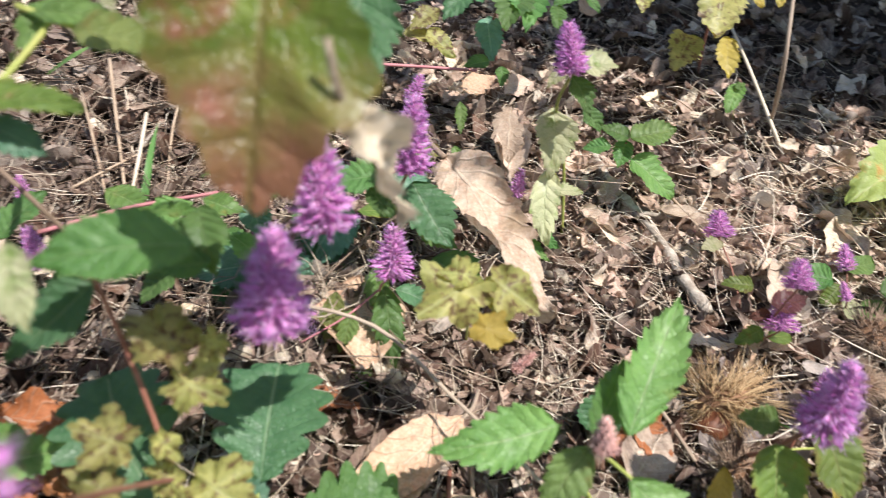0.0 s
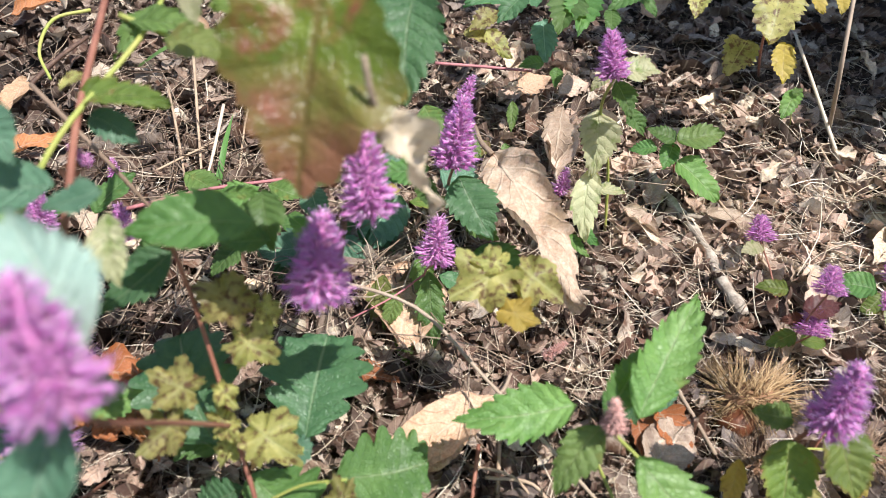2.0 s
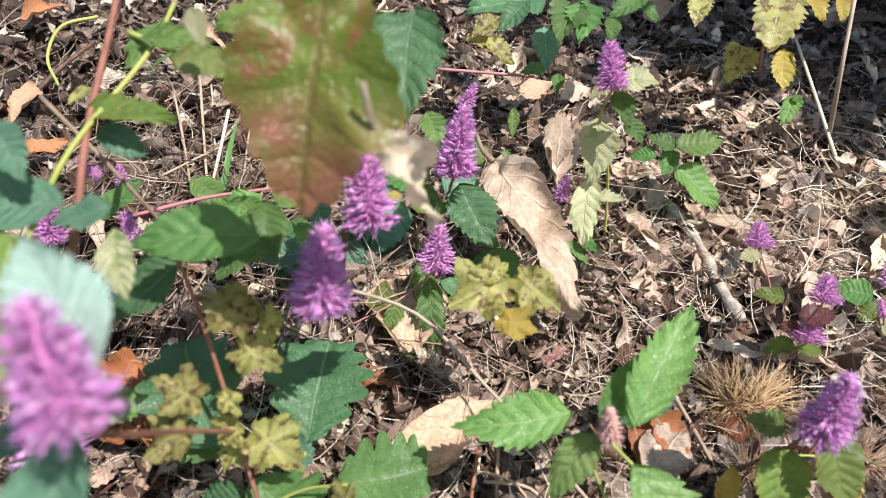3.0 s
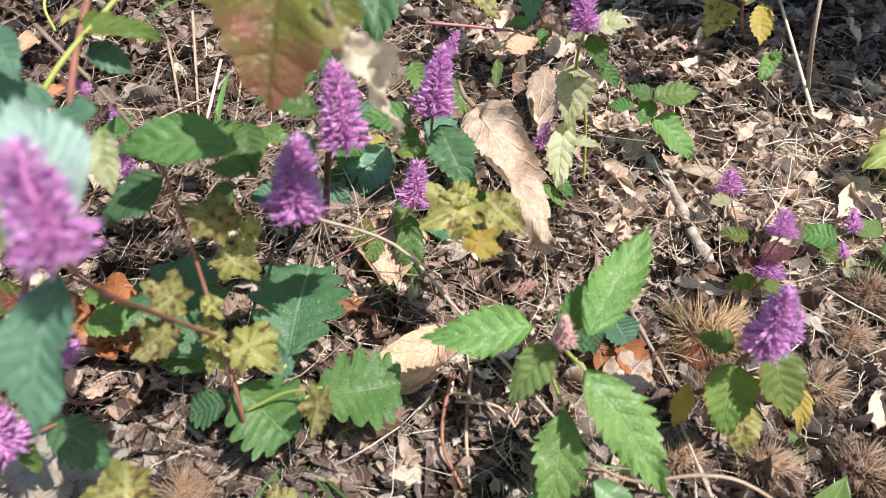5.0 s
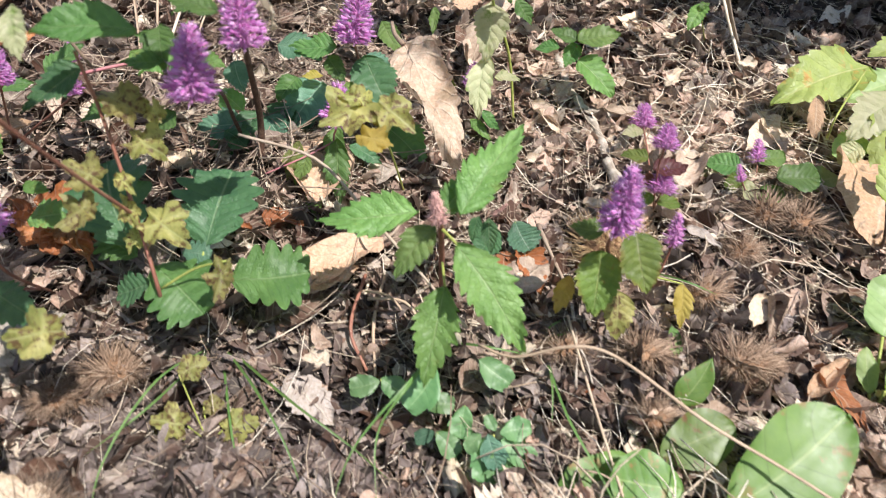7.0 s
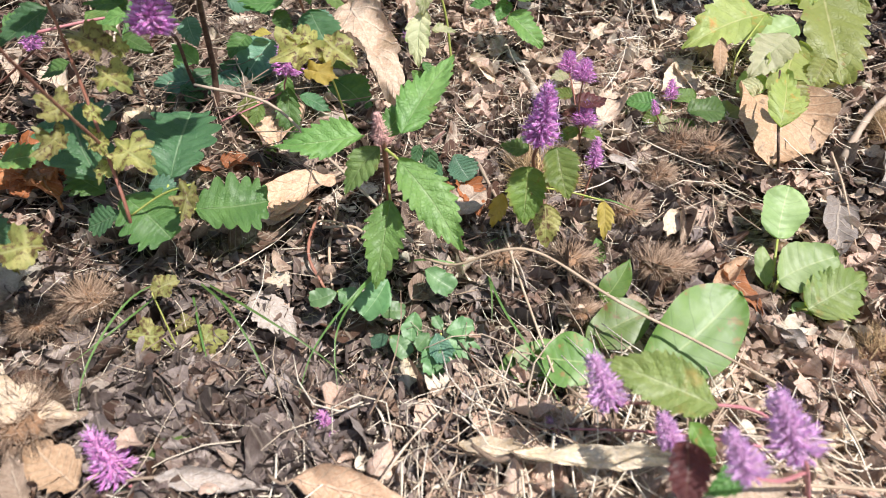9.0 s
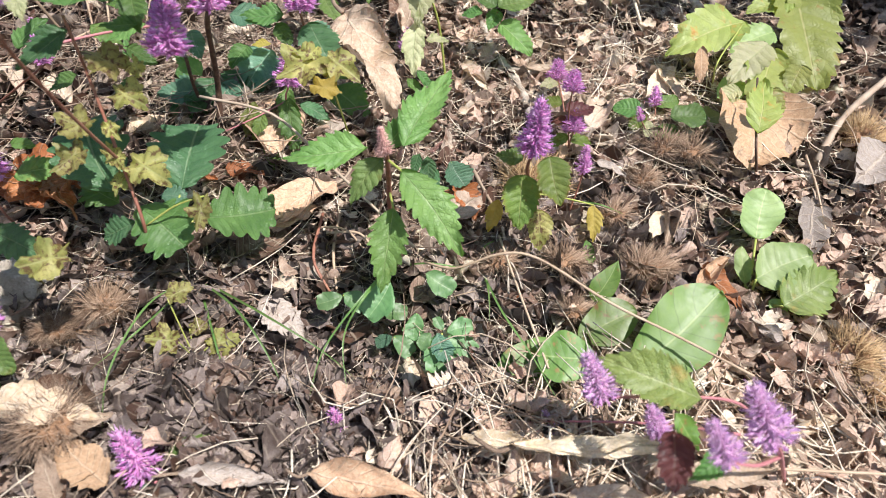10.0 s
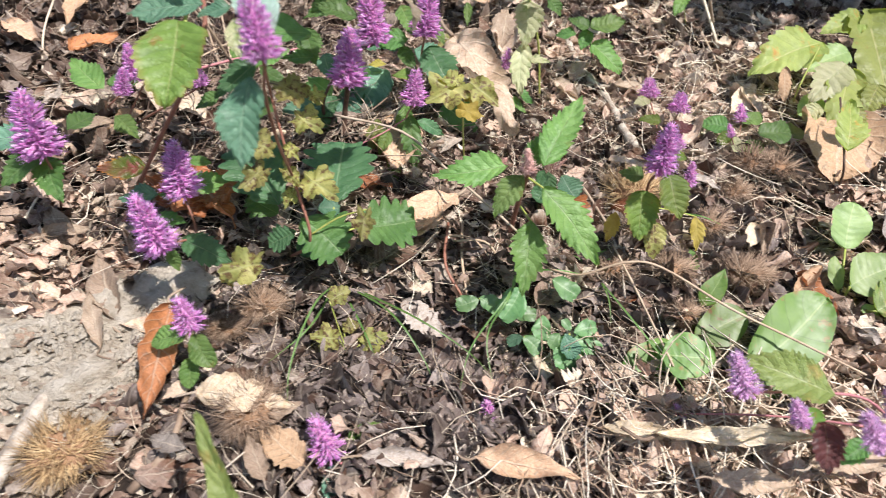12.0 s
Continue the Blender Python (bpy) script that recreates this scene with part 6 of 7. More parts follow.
burr_at((0.2087, 0.3167, 0.0709), 0.040, 0, 20, -35)
burr_at((-0.1964, 0.0353, 0.0021), 0.039, 1, 50, -10, label="golden spiny chestnut burr, gaping, beside the rock")
burr_at((0.4295, 0.1653, 0.0357), 0.032, 0, 120, -25)
burr_at((0.4386, 0.1404, 0.0299), 0.027, 2, 20, -25)
burr_at((0.5362, 0.4170, 0.0982), 0.034, 0, 200, -30)
for at, radius, which, turn in (((0.3569, 0.3647, 0.0889), 0.030, 2, 0), ((-0.0960, 0.1640, 0.0270), 0.022, 1, 40), ((-0.1174, 0.1468, 0.0175), 0.022, 2, 80), ((-0.0780, 0.0560, 0.0300), 0.031, 1, 150), ((0.3096, 0.2437, 0.0457), 0.022, 2, 0), ((0.2980, 0.2399, 0.0438), 0.022, 2, 70), ((-0.1210, 0.1370, 0.0270), 0.021, 1, 30), ((-0.1021, 0.1650, 0.0268), 0.026, 2, 95), ((0.2305, 0.2293, 0.0524), 0.026, 2, 10), ((0.2946, 0.2428, 0.0455), 0.026, 2, 60), ((0.3327, 0.3728, 0.0898), 0.028, 2, 130), ((0.2372, 0.1865, 0.0395), 0.02, 2, 15), ((0.2047, 0.2695, 0.0644), 0.022, 2, 15), ((0.2780, 0.2927, 0.0616), 0.024, 2, 75), ((0.1797, 0.2259, 0.0503), 0.022, 2, 40), ((0.3103, 0.3357, 0.0759), 0.022, 2, 115)):
    burr_at((at[0], at[1], at[2] + 0.006), radius, which, turn, -12, True, "old flattened brown chestnut burr rotting among leaves")


def nut_at(at, size, label, turn=0.0):
    bm = bmesh.new()
    bmesh.ops.create_uvsphere(bm, u_segments=14, v_segments=9, radius=size)
    for v in bm.verts:
        if v.co.z > 0:
            v.co.z *= 1.1
            v.co.x *= 1 - 0.25 * v.co.z / size
        v.co.y *= 0.75
    data = bpy.data.meshes.new("nut")
    bm.to_mesh(data)
    bm.free()
    ob = part("chestnut", smooth(data), NUT)
    ob.matrix_world = Matrix.Translation(Vector(at)) @ pose(0, 0, 0, 70, 20, turn)
    return tagged(ob, label, "chestnut", "chestnuts")


nut_at((0.1981, 0.2976, 0.0799), 0.013, "dark brown chestnut shell in the open burr", 100)
nut_at((0.1832, 0.1590, 0.0283), 0.008, "shiny red-brown chestnut half buried in leaves", 20)
nut_at((0.0953, 0.1549, -0.0079), 0.005, "small orange-brown chestnut shell", 60)
nut_at((0.2009, 0.2049, 0.0416), 0.008, "dull brown chestnut among leaves", 0)

# Leaves that stand out.
dry_leaf_at((0.0252, 0.4367, 0.1712), (0.0953, 0.3161, 0.1290), CREAM, "large curled pale beige dry leaf with wavy edges on litter", kind="heart", ratio=0.28, curl=0.9, twist=0.25, teeth=14, tooth=0.05, wave=0.08, torn=0.1, up=(0.2, -0.75, 0.6), fold=0.1, seed=11)
dry_leaf_at((0.0471, 0.2838, 0.0749), (-0.0201, 0.2212, 0.0593), TAN, "flat pale tan dry leaf", ratio=0.36, curl=0.6, twist=0.3)
dry_leaf_at((-0.0227, 0.3779, 0.1002), (-0.0171, 0.3088, 0.0844), TAN, "pale beige rounded dry leaf", kind="round", ratio=0.8, curl=0.5)
dry_leaf_at((0.4320, 0.4323, 0.1228), (0.4080, 0.3452, 0.0892), TAN, "large bright tan dry leaf lying flat", kind="heart", ratio=0.95, curl=0.5, torn=0.08, fold=0.05, wave=0.07)
dry_leaf_at((-0.1485, 0.1172, 0.0604), (-0.1455, 0.0503, 0.0213), RUST, "upright orange-brown dry leaf folded beside the rock", kind="lance", ratio=0.40, curl=0.9, up=(0.25, -0.85, 0.45), twist=0.3, torn=0.2, wave=0.08)
dry_leaf_at((-0.1130, 0.0600, 0.0400), (-0.0480, 0.0640, 0.0380), CREAM, "bleached pale cream dry leaf arched over a burr", ratio=0.42, curl=-1.0, torn=0.3, up=(0.0, -0.5, 0.85), droop=0.35)
dry_leaf_at((-0.0469, 0.0363, 0.0143), (-0.0806, 0.0413, 0.0259), DRY, "crumpled brown leaf scrap", ratio=0.6, curl=2.2, torn=0.75, wave=0.15)
dry_leaf_at((0.0718, 0.0457, 0.0204), (0.1383, 0.0375, 0.0222), TAN, "long golden tan dry leaf curled along its length", ratio=0.34, curl=0.9, seed=8, up=(0.0, -0.5, 0.85))
dry_leaf_at((0.3274, 0.2946, 0.0660), (0.3178, 0.2551, 0.0551), BLEACHED, "pale bleached curled leaf", ratio=0.6, curl=2.0)
dry_leaf_at((0.4597, 0.3284, 0.0732), (0.4380, 0.2602, 0.0531), ASH, "grey dry leaf lying flat", ratio=0.42, curl=0.5)
dry_leaf_at((0.3354, 0.2194, 0.0451), (0.3638, 0.2458, 0.0600), TAN, "tan dry leaf folded upright", ratio=0.5, curl=1.6)
dry_leaf_at((0.3451, 0.2454, 0.0483), (0.3655, 0.1999, 0.0428), RUST, "rust brown dry leaf", ratio=0.4, curl=1.4)
dry_leaf_at((0.5390, 0.3788, 0.1023), (0.4912, 0.3312, 0.0889), ASH, "pale grey leaf fragment", ratio=0.8, curl=0.9)
for a, b in (((-0.1551, 0.2487, 0.0630), (-0.2035, 0.2526, 0.0672)), ((-0.1640, 0.2710, 0.0720), (-0.1869, 0.2390, 0.0598)), ((-0.1528, 0.2572, 0.0638), (-0.1842, 0.2773, 0.0722)), ((-0.1614, 0.2613, 0.0657), (-0.2091, 0.2687, 0.0723)), ((-0.1623, 0.2755, 0.0733), (-0.1806, 0.2458, 0.0623)), ((-0.1922, 0.2375, 0.0659), (-0.2323, 0.2684, 0.0702)), ((-0.1846, 0.2789, 0.0745), (-0.1968, 0.2530, 0.0667)), ((-0.1604, 0.2551, 0.0642), (-0.2030, 0.2523, 0.0669)), ((-0.1877, 0.2636, 0.0676), (-0.2162, 0.2428, 0.0607)), ((-0.1719, 0.2731, 0.0677), (-0.1895, 0.2521, 0.0640)), ((-0.0448, 0.2862, 0.0758), (-0.0127, 0.2847, 0.0780)), ((-0.0676, 0.2816, 0.0701), (-0.0486, 0.2779, 0.0692))):
    dry_leaf_at(a, b, RUST, "crumpled rust-red dry leaf", ratio=0.6, curl=2.0, torn=0.5, wave=0.1, twist=1.0)
for a, b in (((0.1420, 0.4816, 0.1146), (0.1709, 0.4490, 0.1026)), ((0.2107, 0.4905, 0.1133), (0.2573, 0.4859, 0.1095)), ((0.0810, 0.4912, 0.1346), (0.0913, 0.5764, 0.1530)), ((0.3457, 0.4941, 0.1212), (0.3754, 0.4838, 0.1200)), ((0.2688, 0.5436, 0.1258), (0.2880, 0.5585, 0.1422)), ((0.2629, 0.3796, 0.1011), (0.2921, 0.4397, 0.1071)), ((0.4463, 0.4045, 0.1072), (0.4665, 0.4880, 0.1222)), ((-0.0723, 0.0434, 0.0331), (-0.0453, 0.0651, 0.0344)), ((0.1917, 0.1217, 0.0269), (0.1657, 0.1358, 0.0249)), ((0.2113, 0.0781, 0.0226), (0.1675, 0.0872, 0.0157)), ((0.3292, 0.0886, 0.0253), (0.2663, 0.0755, 0.0176)), ((-0.2878, 0.4111, 0.1053), (-0.2556, 0.3644, 0.0925)), ((-0.1989, 0.1262, 0.0323), (-0.2335, 0.1776, 0.0483)), ((-0.2633, 0.1890, 0.0450), (-0.3008, 0.2296, 0.0594)), ((-0.3253, 0.3231, 0.0814), (-0.2838, 0.3379, 0.0904)), ((-0.2078, 0.3562, 0.0893), (-0.2496, 0.4050, 0.0994))):
    dry_leaf_at(a, b, BLEACHED, "bleached curled dry leaf", ratio=0.46, curl=1.2, torn=0.25, twist=0.7)
dry_leaf_at((0.1871, 0.8200, 0.2049), (0.2221, 0.8468, 0.2194), TAN, "pale tan cupped leaf in the shade", kind="round", ratio=0.8, curl=1.6)
for a, b, w in (((-0.0130, 0.2359, 0.0518), (0.0306, 0.2894, 0.0670), 0.55), ((-0.0175, 0.2140, 0.0428), (0.0236, 0.2418, 0.0545), 0.7), ((0.0193, 0.1659, 0.0160), (0.0352, 0.1870, 0.0267), 0.6), ((-0.0012, 0.0905, 0.0210), (-0.0043, 0.1380, 0.0125), 0.5), ((0.1376, 0.2488, 0.0672), (0.1676, 0.2907, 0.0740), 0.6), ((0.1180, 0.1931, 0.0311), (0.1491, 0.2128, 0.0512), 0.6)):
    dry_leaf_at(a, b, DRY, "broad flat grey-brown dry leaf", ratio=w, curl=0.5, torn=0.2, seed=31)

for a, b, w in (((0.1672, 0.0787, 0.0211), (0.2265, 0.0742, 0.0297), 0.2), ((0.2218, 0.0658, 0.0323), (0.2763, 0.0770, 0.0330), 0.22), ((0.2405, 0.0563, 0.0298), (0.3178, 0.0583, 0.0303), 0.14), ((0.1746, 0.0516, 0.0165), (0.2217, 0.0573, 0.0283), 0.2), ((0.3011, 0.0596, 0.0338), (0.3585, 0.0618, 0.0285), 0.16), ((0.3623, 0.0888, 0.0295), (0.4203, 0.0948, 0.0353), 0.12)):
    dry_leaf_at(a, b, CREAM, "bleached strap-like dead grass leaf", kind="strip", ratio=w, curl=0.5, torn=0.2, twist=0.25, up=(0.2, -0.45, 0.87), group="dead grass leaves")

for a, b, paint, w, c in (((-0.0373, 0.0305, 0.0160), (-0.0703, 0.0454, 0.0332), TAN, 0.6, 1.4), ((-0.0025, 0.0406, 0.0168), (0.0586, 0.0466, 0.0093), ASH, 0.25, 1.0), ((0.0088, 0.1787, 0.0306), (0.0457, 0.1603, 0.0123), ASH, 0.6, 0.5), ((0.1626, 0.0762, 0.0156), (0.2394, 0.0795, 0.0273), CREAM, 0.18, 0.9), ((0.2474, 0.0636, 0.0403), (0.2734, 0.0705, 0.0449), BLEACHED, 0.36, 0.8), ((0.3042, 0.0528, 0.0378), (0.3384, 0.0507, 0.0365), BLEACHED, 0.22, 0.8), ((0.3520, 0.0635, 0.0261), (0.3558, 0.0811, 0.0386), BLEACHED, 0.5, 1.0), ((0.4157, 0.1635, 0.0385), (0.4043, 0.1899, 0.0451), BLEACHED, 0.5, 1.4), ((0.3684, 0.1801, 0.0443), (0.3838, 0.1559, 0.0422), ASH, 0.5, 1.4), ((0.3413, 0.4983, 0.1239), (0.3598, 0.4408, 0.1151), BLEACHED, 0.5, 0.9), ((0.0860, 0.5728, 0.1627), (0.0772, 0.4937, 0.1352), BLEACHED, 0.36, 0.9), ((0.0456, 0.6250, 0.1595), (0.0761, 0.6528, 0.1686), TAN, 0.7, 0.8), ((0.0859, 0.6263, 0.1577), (0.1168, 0.6492, 0.1683), DRY, 0.7, 0.8), ((0.1468, 0.2957, 0.0754), (0.1631, 0.2585, 0.0675), RUST, 0.62, 0.9), ((0.1336, 0.2890, 0.0747), (0.1359, 0.2569, 0.0687), RUST, 0.5, 1.2), ((0.1901, 0.3543, 0.0871), (0.2276, 0.3497, 0.0873), BLEACHED, 0.34, 1.0), ((0.2420, 0.3677, 0.0952), (0.2335, 0.3358, 0.0855), TAN, 0.34, 0.9), ((0.3537, 0.4736, 0.1218), (0.3274, 0.4398, 0.1127), BLEACHED, 0.6, 0.9), ((0.2102, 0.4852, 0.1165), (0.2555, 0.4813, 0.1112), BLEACHED, 0.32, 0.8), ((0.1406, 0.4786, 0.1161), (0.1701, 0.4555, 0.1063), BLEACHED, 0.42, 1.3), ((0.2675, 0.3380, 0.0870), (0.2927, 0.3254, 0.0815), ASH, 0.4, 1.2), ((0.3194, 0.2912, 0.0668), (0.3056, 0.2617, 0.0588), BLEACHED, 0.5, 1.0), ((0.0017, 0.2352, 0.0609), (0.0346, 0.2581, 0.0654), TAN, 0.5, 0.6), ((-0.1219, 0.0749, 0.0313), (-0.1388, 0.0618, 0.0268), BLEACHED, 0.5, 1.6), ((-0.1107, 0.0310, 0.0206), (-0.1377, 0.0372, 0.0171), ASH, 0.6, 1.6), ((-0.0584, 0.0182, 0.0144), (-0.0728, 0.0365, 0.0333), BLEACHED, 0.5, 1.6), ((-0.1948, 0.0965, 0.0328), (-0.2228, 0.1412, 0.0445), BLEACHED, 0.3, 1.2), ((-0.2876, 0.1944, 0.0527), (-0.2566, 0.2117, 0.0528), BLEACHED, 0.5, 1.2)):
    dry_leaf_at(a, b, paint, {BLEACHED: "bleached white dry leaf, crumpled", CREAM: "pale cream strap of dry leaf", TAN: "tan dry leaf, crumpled", ASH: "grey weathered dry leaf", RUST: "dark rust-brown dry leaf", DRY: "brown dry leaf"}[paint] + " on the litter", ratio=w, curl=c, torn=0.3, wave=0.06, twist=0.2, up=(0.15, -0.42, 0.89))

for a, b, w, up in (((-0.1975, 0.2526, 0.0852), (-0.1471, 0.2476, 0.0872), 0.62, (0.1, -0.5, 0.85)), ((-0.2010, 0.2360, 0.0800), (-0.1560, 0.2240, 0.0790), 0.70, (-0.2, -0.6, 0.8)), ((-0.1470, 0.2440, 0.0840), (-0.1680, 0.2120, 0.0760), 0.66, (0.2, -0.5, 0.8))):
    dry_leaf_at(a, b, RUST, "large crumpled rust-red oak leaf under the herb", kind="lobed", ratio=w, curl=0.9, torn=0.3, wave=0.12, up=up, twist=0.4)
dry_leaf_at((-0.1394, 0.2446, 0.0859), (-0.1807, 0.2140, 0.0831), RUST, "large crumpled rust-red dry leaf under the herb", ratio=0.75, curl=1.3, torn=0.5, wave=0.12, teeth=8, tooth=0.12)
dry_leaf_at((-0.1766, 0.2446, 0.0881), (-0.1316, 0.2088, 0.0754), RUST, "crumpled rust-red dry leaf", ratio=0.6, curl=1.6, torn=0.5, wave=0.12, teeth=8, tooth=0.12)

for a, b, paint, w in (((-0.5034, 0.6542, 0.1741), (-0.4619, 0.6803, 0.1876), RUST, 0.5), ((-0.4084, 0.5335, 0.1481), (-0.4003, 0.4798, 0.1304), TAN, 0.45), ((-0.2586, 0.3395, 0.1015), (-0.2832, 0.3162, 0.0919), TAN, 0.5), ((-0.3162, 0.6650, 0.1812), (-0.2624, 0.6385, 0.1695), TAN, 0.4), ((-0.3770, 0.4379, 0.1177), (-0.3353, 0.4658, 0.1309), RUST, 0.45), ((-0.4593, 0.4693, 0.1313), (-0.4100, 0.4442, 0.1219), TAN, 0.45), ((0.1858, 0.0611, 0.0393), (0.2894, 0.0608, 0.0491), CREAM, 0.13), ((0.2773, 0.0439, 0.0443), (0.3331, 0.0537, 0.0479), CREAM, 0.3), ((0.1574, 0.0762, 0.0250), (0.2064, 0.0646, 0.0350), CREAM, 0.25), ((0.2135, 0.0290, 0.0413), (0.2656, 0.0300, 0.0422), CREAM, 0.3)):
    dry_leaf_at(a, b, paint, {CREAM: "bleached strap of dead leaf", TAN: "tan dry leaf, curled", RUST: "rust-brown dry leaf, curled"}[paint] + " on the litter", ratio=w, curl=0.9, torn=0.3, wave=0.06, twist=0.2, up=(0.15, -0.42, 0.89))
straps = random.Random(77)
for _ in range(14):
    x, y, a = straps.uniform(0.19, 0.40), straps.uniform(0.03, 0.10), straps.gauss(0.0, 0.35)
    at, span = Vector(on_ground(x, y, straps.uniform(0.012, 0.028))), straps.uniform(0.03, 0.07)
    dry_leaf_at(at, at + Vector((math.cos(a), math.sin(a), 0.2 * math.sin(a))) * span, CREAM, "bleached strap of dead grass leaf on the straw", kind="strip", ratio=straps.uniform(0.07, 0.16), curl=0.6, torn=0.25, wave=0.08, twist=0.4, up=(0.15, -0.42, 0.89), group="dead grass leaves")


# Sticks and straws that stand out.
stick_at([(0.1615, 0.5683, 0.1476), (0.1744, 0.5219, 0.1340), (0.1916, 0.4883, 0.1240), (0.2041, 0.4522, 0.1169), (0.2107, 0.4160, 0.1091), (0.2216, 0.3851, 0.1015)], 0.0036, 0.0048, "bleached forked stick lying down the slope", WOOD, "stick", 0.7, "stick")
stick_at([(0.1934, 0.4829, 0.1269), (0.2207, 0.4831, 0.1252), (0.2563, 0.5088, 0.1232)], 0.0022, 0.0012, "bleached thin side twig on litter", WOOD)
stick_at([(0.3181, 0.7024, 0.2356), (0.3273, 0.6355, 0.1989), (0.3535, 0.5638, 0.1351)], 0.0014, 0.0018, "pale straight dead stem leaning in the litter", STRAW, "dead_stem", 0.1, "dead stem")
stick_at([(0.2945, 0.5637, 0.3009), (0.2982, 0.5416, 0.2354), (0.3554, 0.6355, 0.1556)], 0.0016, 0.002, "brown dead stem standing in the shade", TWIG, "dead_stem", 0.1, "dead stem")
stick_at([(-0.0709, 0.3152, 0.1388), (-0.0080, 0.3006, 0.1351), (0.0386, 0.2669, 0.1167), (0.0784, 0.2326, 0.1031), (0.1170, 0.2020, 0.0855)], 0.0013, 0.001, "long thin bent brown twig over the leaves", TWIG, "twig", 0.2)
stick_at([(0.1255, 0.2044, 0.0711), (0.1479, 0.1913, 0.0778), (0.1772, 0.1865, 0.0966), (0.2029, 0.1801, 0.1000), (0.2499, 0.1534, 0.0883), (0.2912, 0.1358, 0.0800), (0.3333, 0.1075, 0.0769)], 0.0010, 0.0009, "long arching straw-coloured dead stem", DEAD, "dead_stem", 0.1, "dead stem")
stick_at([(0.1801, 0.2368, 0.0792), (0.1939, 0.1807, 0.0702), (0.2131, 0.1255, 0.0514)], 0.0009, 0.0008, "thin pale dead stem", DEAD, "dead_stem", 0.1, "dead stem")
stick_at([(0.2964, 0.0597, 0.0493), (0.3419, 0.0593, 0.0527), (0.4051, 0.0616, 0.0530)], 0.0010, 0.0009, "straight pale straw lying across", DEAD, "dead_stem", 0.1, "dead stem")
stick_at([(0.4719, 0.3644, 0.1058), (0.5154, 0.4236, 0.1282), (0.5814, 0.4872, 0.1505)], 0.0035, 0.0028, "grey-brown woody twig at the edge", TWIG, "stick", 0.3, "stick")
stick_at([(-0.2243, 0.0017, 0.0126), (-0.2176, 0.0678, 0.0317), (-0.2104, 0.1161, 0.0345)], 0.006, 0.004, "bleached curved driftwood-like stick", WOOD, "stick", 0.3, "stick")
stick_at([(-0.1883, 0.0685, 0.0265), (-0.1770, 0.0979, 0.0337), (-0.1652, 0.1212, 0.0411)], 0.0022, 0.0018, "thin pale twig leaning on rock", WOOD)
stick_at([(-0.1443, 0.0144, 0.0065), (-0.1259, 0.0382, 0.0233), (-0.1280, 0.0751, 0.0302)], 0.003, 0.0022, "grey-brown twig lying beside burr", TWIG)
stick_at([(-0.1386, 0.1498, 0.0347), (-0.1117, 0.1620, 0.0310), (-0.1018, 0.1677, 0.0338)], 0.0018, 0.0015, "short pale broken twig", WOOD)
stick_at([(-0.0367, 0.5941, 0.1985), (0.0061, 0.5965, 0.1991), (0.0546, 0.6072, 0.1968)], 0.0016, 0.0013, "pinkish dead stem lying level", PINK_STEM, "dead_stem", 0.1, "dead stem")
stick_at([(0.1786, 0.6657, 0.1606), (0.2151, 0.6981, 0.1788), (0.2721, 0.7596, 0.1987)], 0.0024, 0.0018, "grey lichened twig in the shade", WOOD)
stick_at([(-0.4178, 0.5209, 0.1430), (-0.4021, 0.5663, 0.1690), (-0.3879, 0.6059, 0.1852)], 0.0025, 0.002, "dark twig among straw", DARK_STEM)
stick_at([(-0.3278, 0.5286, 0.2321), (-0.3483, 0.5071, 0.2268), (-0.3450, 0.4766, 0.2092), (-0.3260, 0.4563, 0.1941)], 0.0016, 0.0012, "pale green curved plant tendril", GREEN_STEM, "tendril", 0.0, "tendril")
for a, b in (((-0.3021, 0.5740, 0.1437), (-0.2197, 0.4606, 0.1155)), ((-0.2983, 0.6646, 0.1710), (-0.2208, 0.4938, 0.1219)), ((-0.2204, 0.5566, 0.1417), (-0.2261, 0.4522, 0.1134)), ((-0.2882, 0.4853, 0.1173), (-0.2114, 0.5032, 0.1245)), ((-0.4053, 0.4406, 0.1205), (-0.4758, 0.4943, 0.1476)), ((-0.4378, 0.5270, 0.1550), (-0.4049, 0.4230, 0.1081)), ((-0.3182, 0.1983, 0.0523), (-0.3205, 0.2823, 0.0761)), ((-0.2835, 0.1943, 0.0504), (-0.3315, 0.2157, 0.0592)), ((-0.1576, 0.4800, 0.1261), (-0.1667, 0.4102, 0.0997)), ((-0.0155, 0.2566, 0.0623), (-0.0094, 0.2875, 0.0768)), ((0.0877, 0.1720, 0.0017), (0.0829, 0.1891, 0.0195)), ((0.0709, 0.1500, -0.0013), (0.0856, 0.0945, 0.0173)), ((0.1098, 0.0741, 0.0137), (0.1196, 0.1087, 0.0133)), ((0.4763, 0.3215, 0.0732), (0.4607, 0.2603, 0.0555)), ((-0.1436, 0.1433, 0.0387), (-0.1132, 0.1614, 0.0310)), ((0.0432, 0.2328, 0.0520), (0.0436, 0.2771, 0.0667))):
    mid = (Vector(a) + Vector(b)) / 2 + Vector((rng.uniform(-0.004, 0.004), rng.uniform(-0.004, 0.004), 0.004))
    stick_at([a, mid, b], rng.uniform(0.0009, 0.0018), rng.uniform(0.0007, 0.0012), "thin dry twig lying on the litter", rng.choice((TWIG, WOOD, STRAW)))


stick_at([(0.2301, 0.1681, 0.0395), (0.2328, 0.1763, 0.0462), (0.2416, 0.1911, 0.0489)], 0.0016, 0.0012, "short red rootlet beside the rosette", RED_STEM, "rootlet", 0.3)


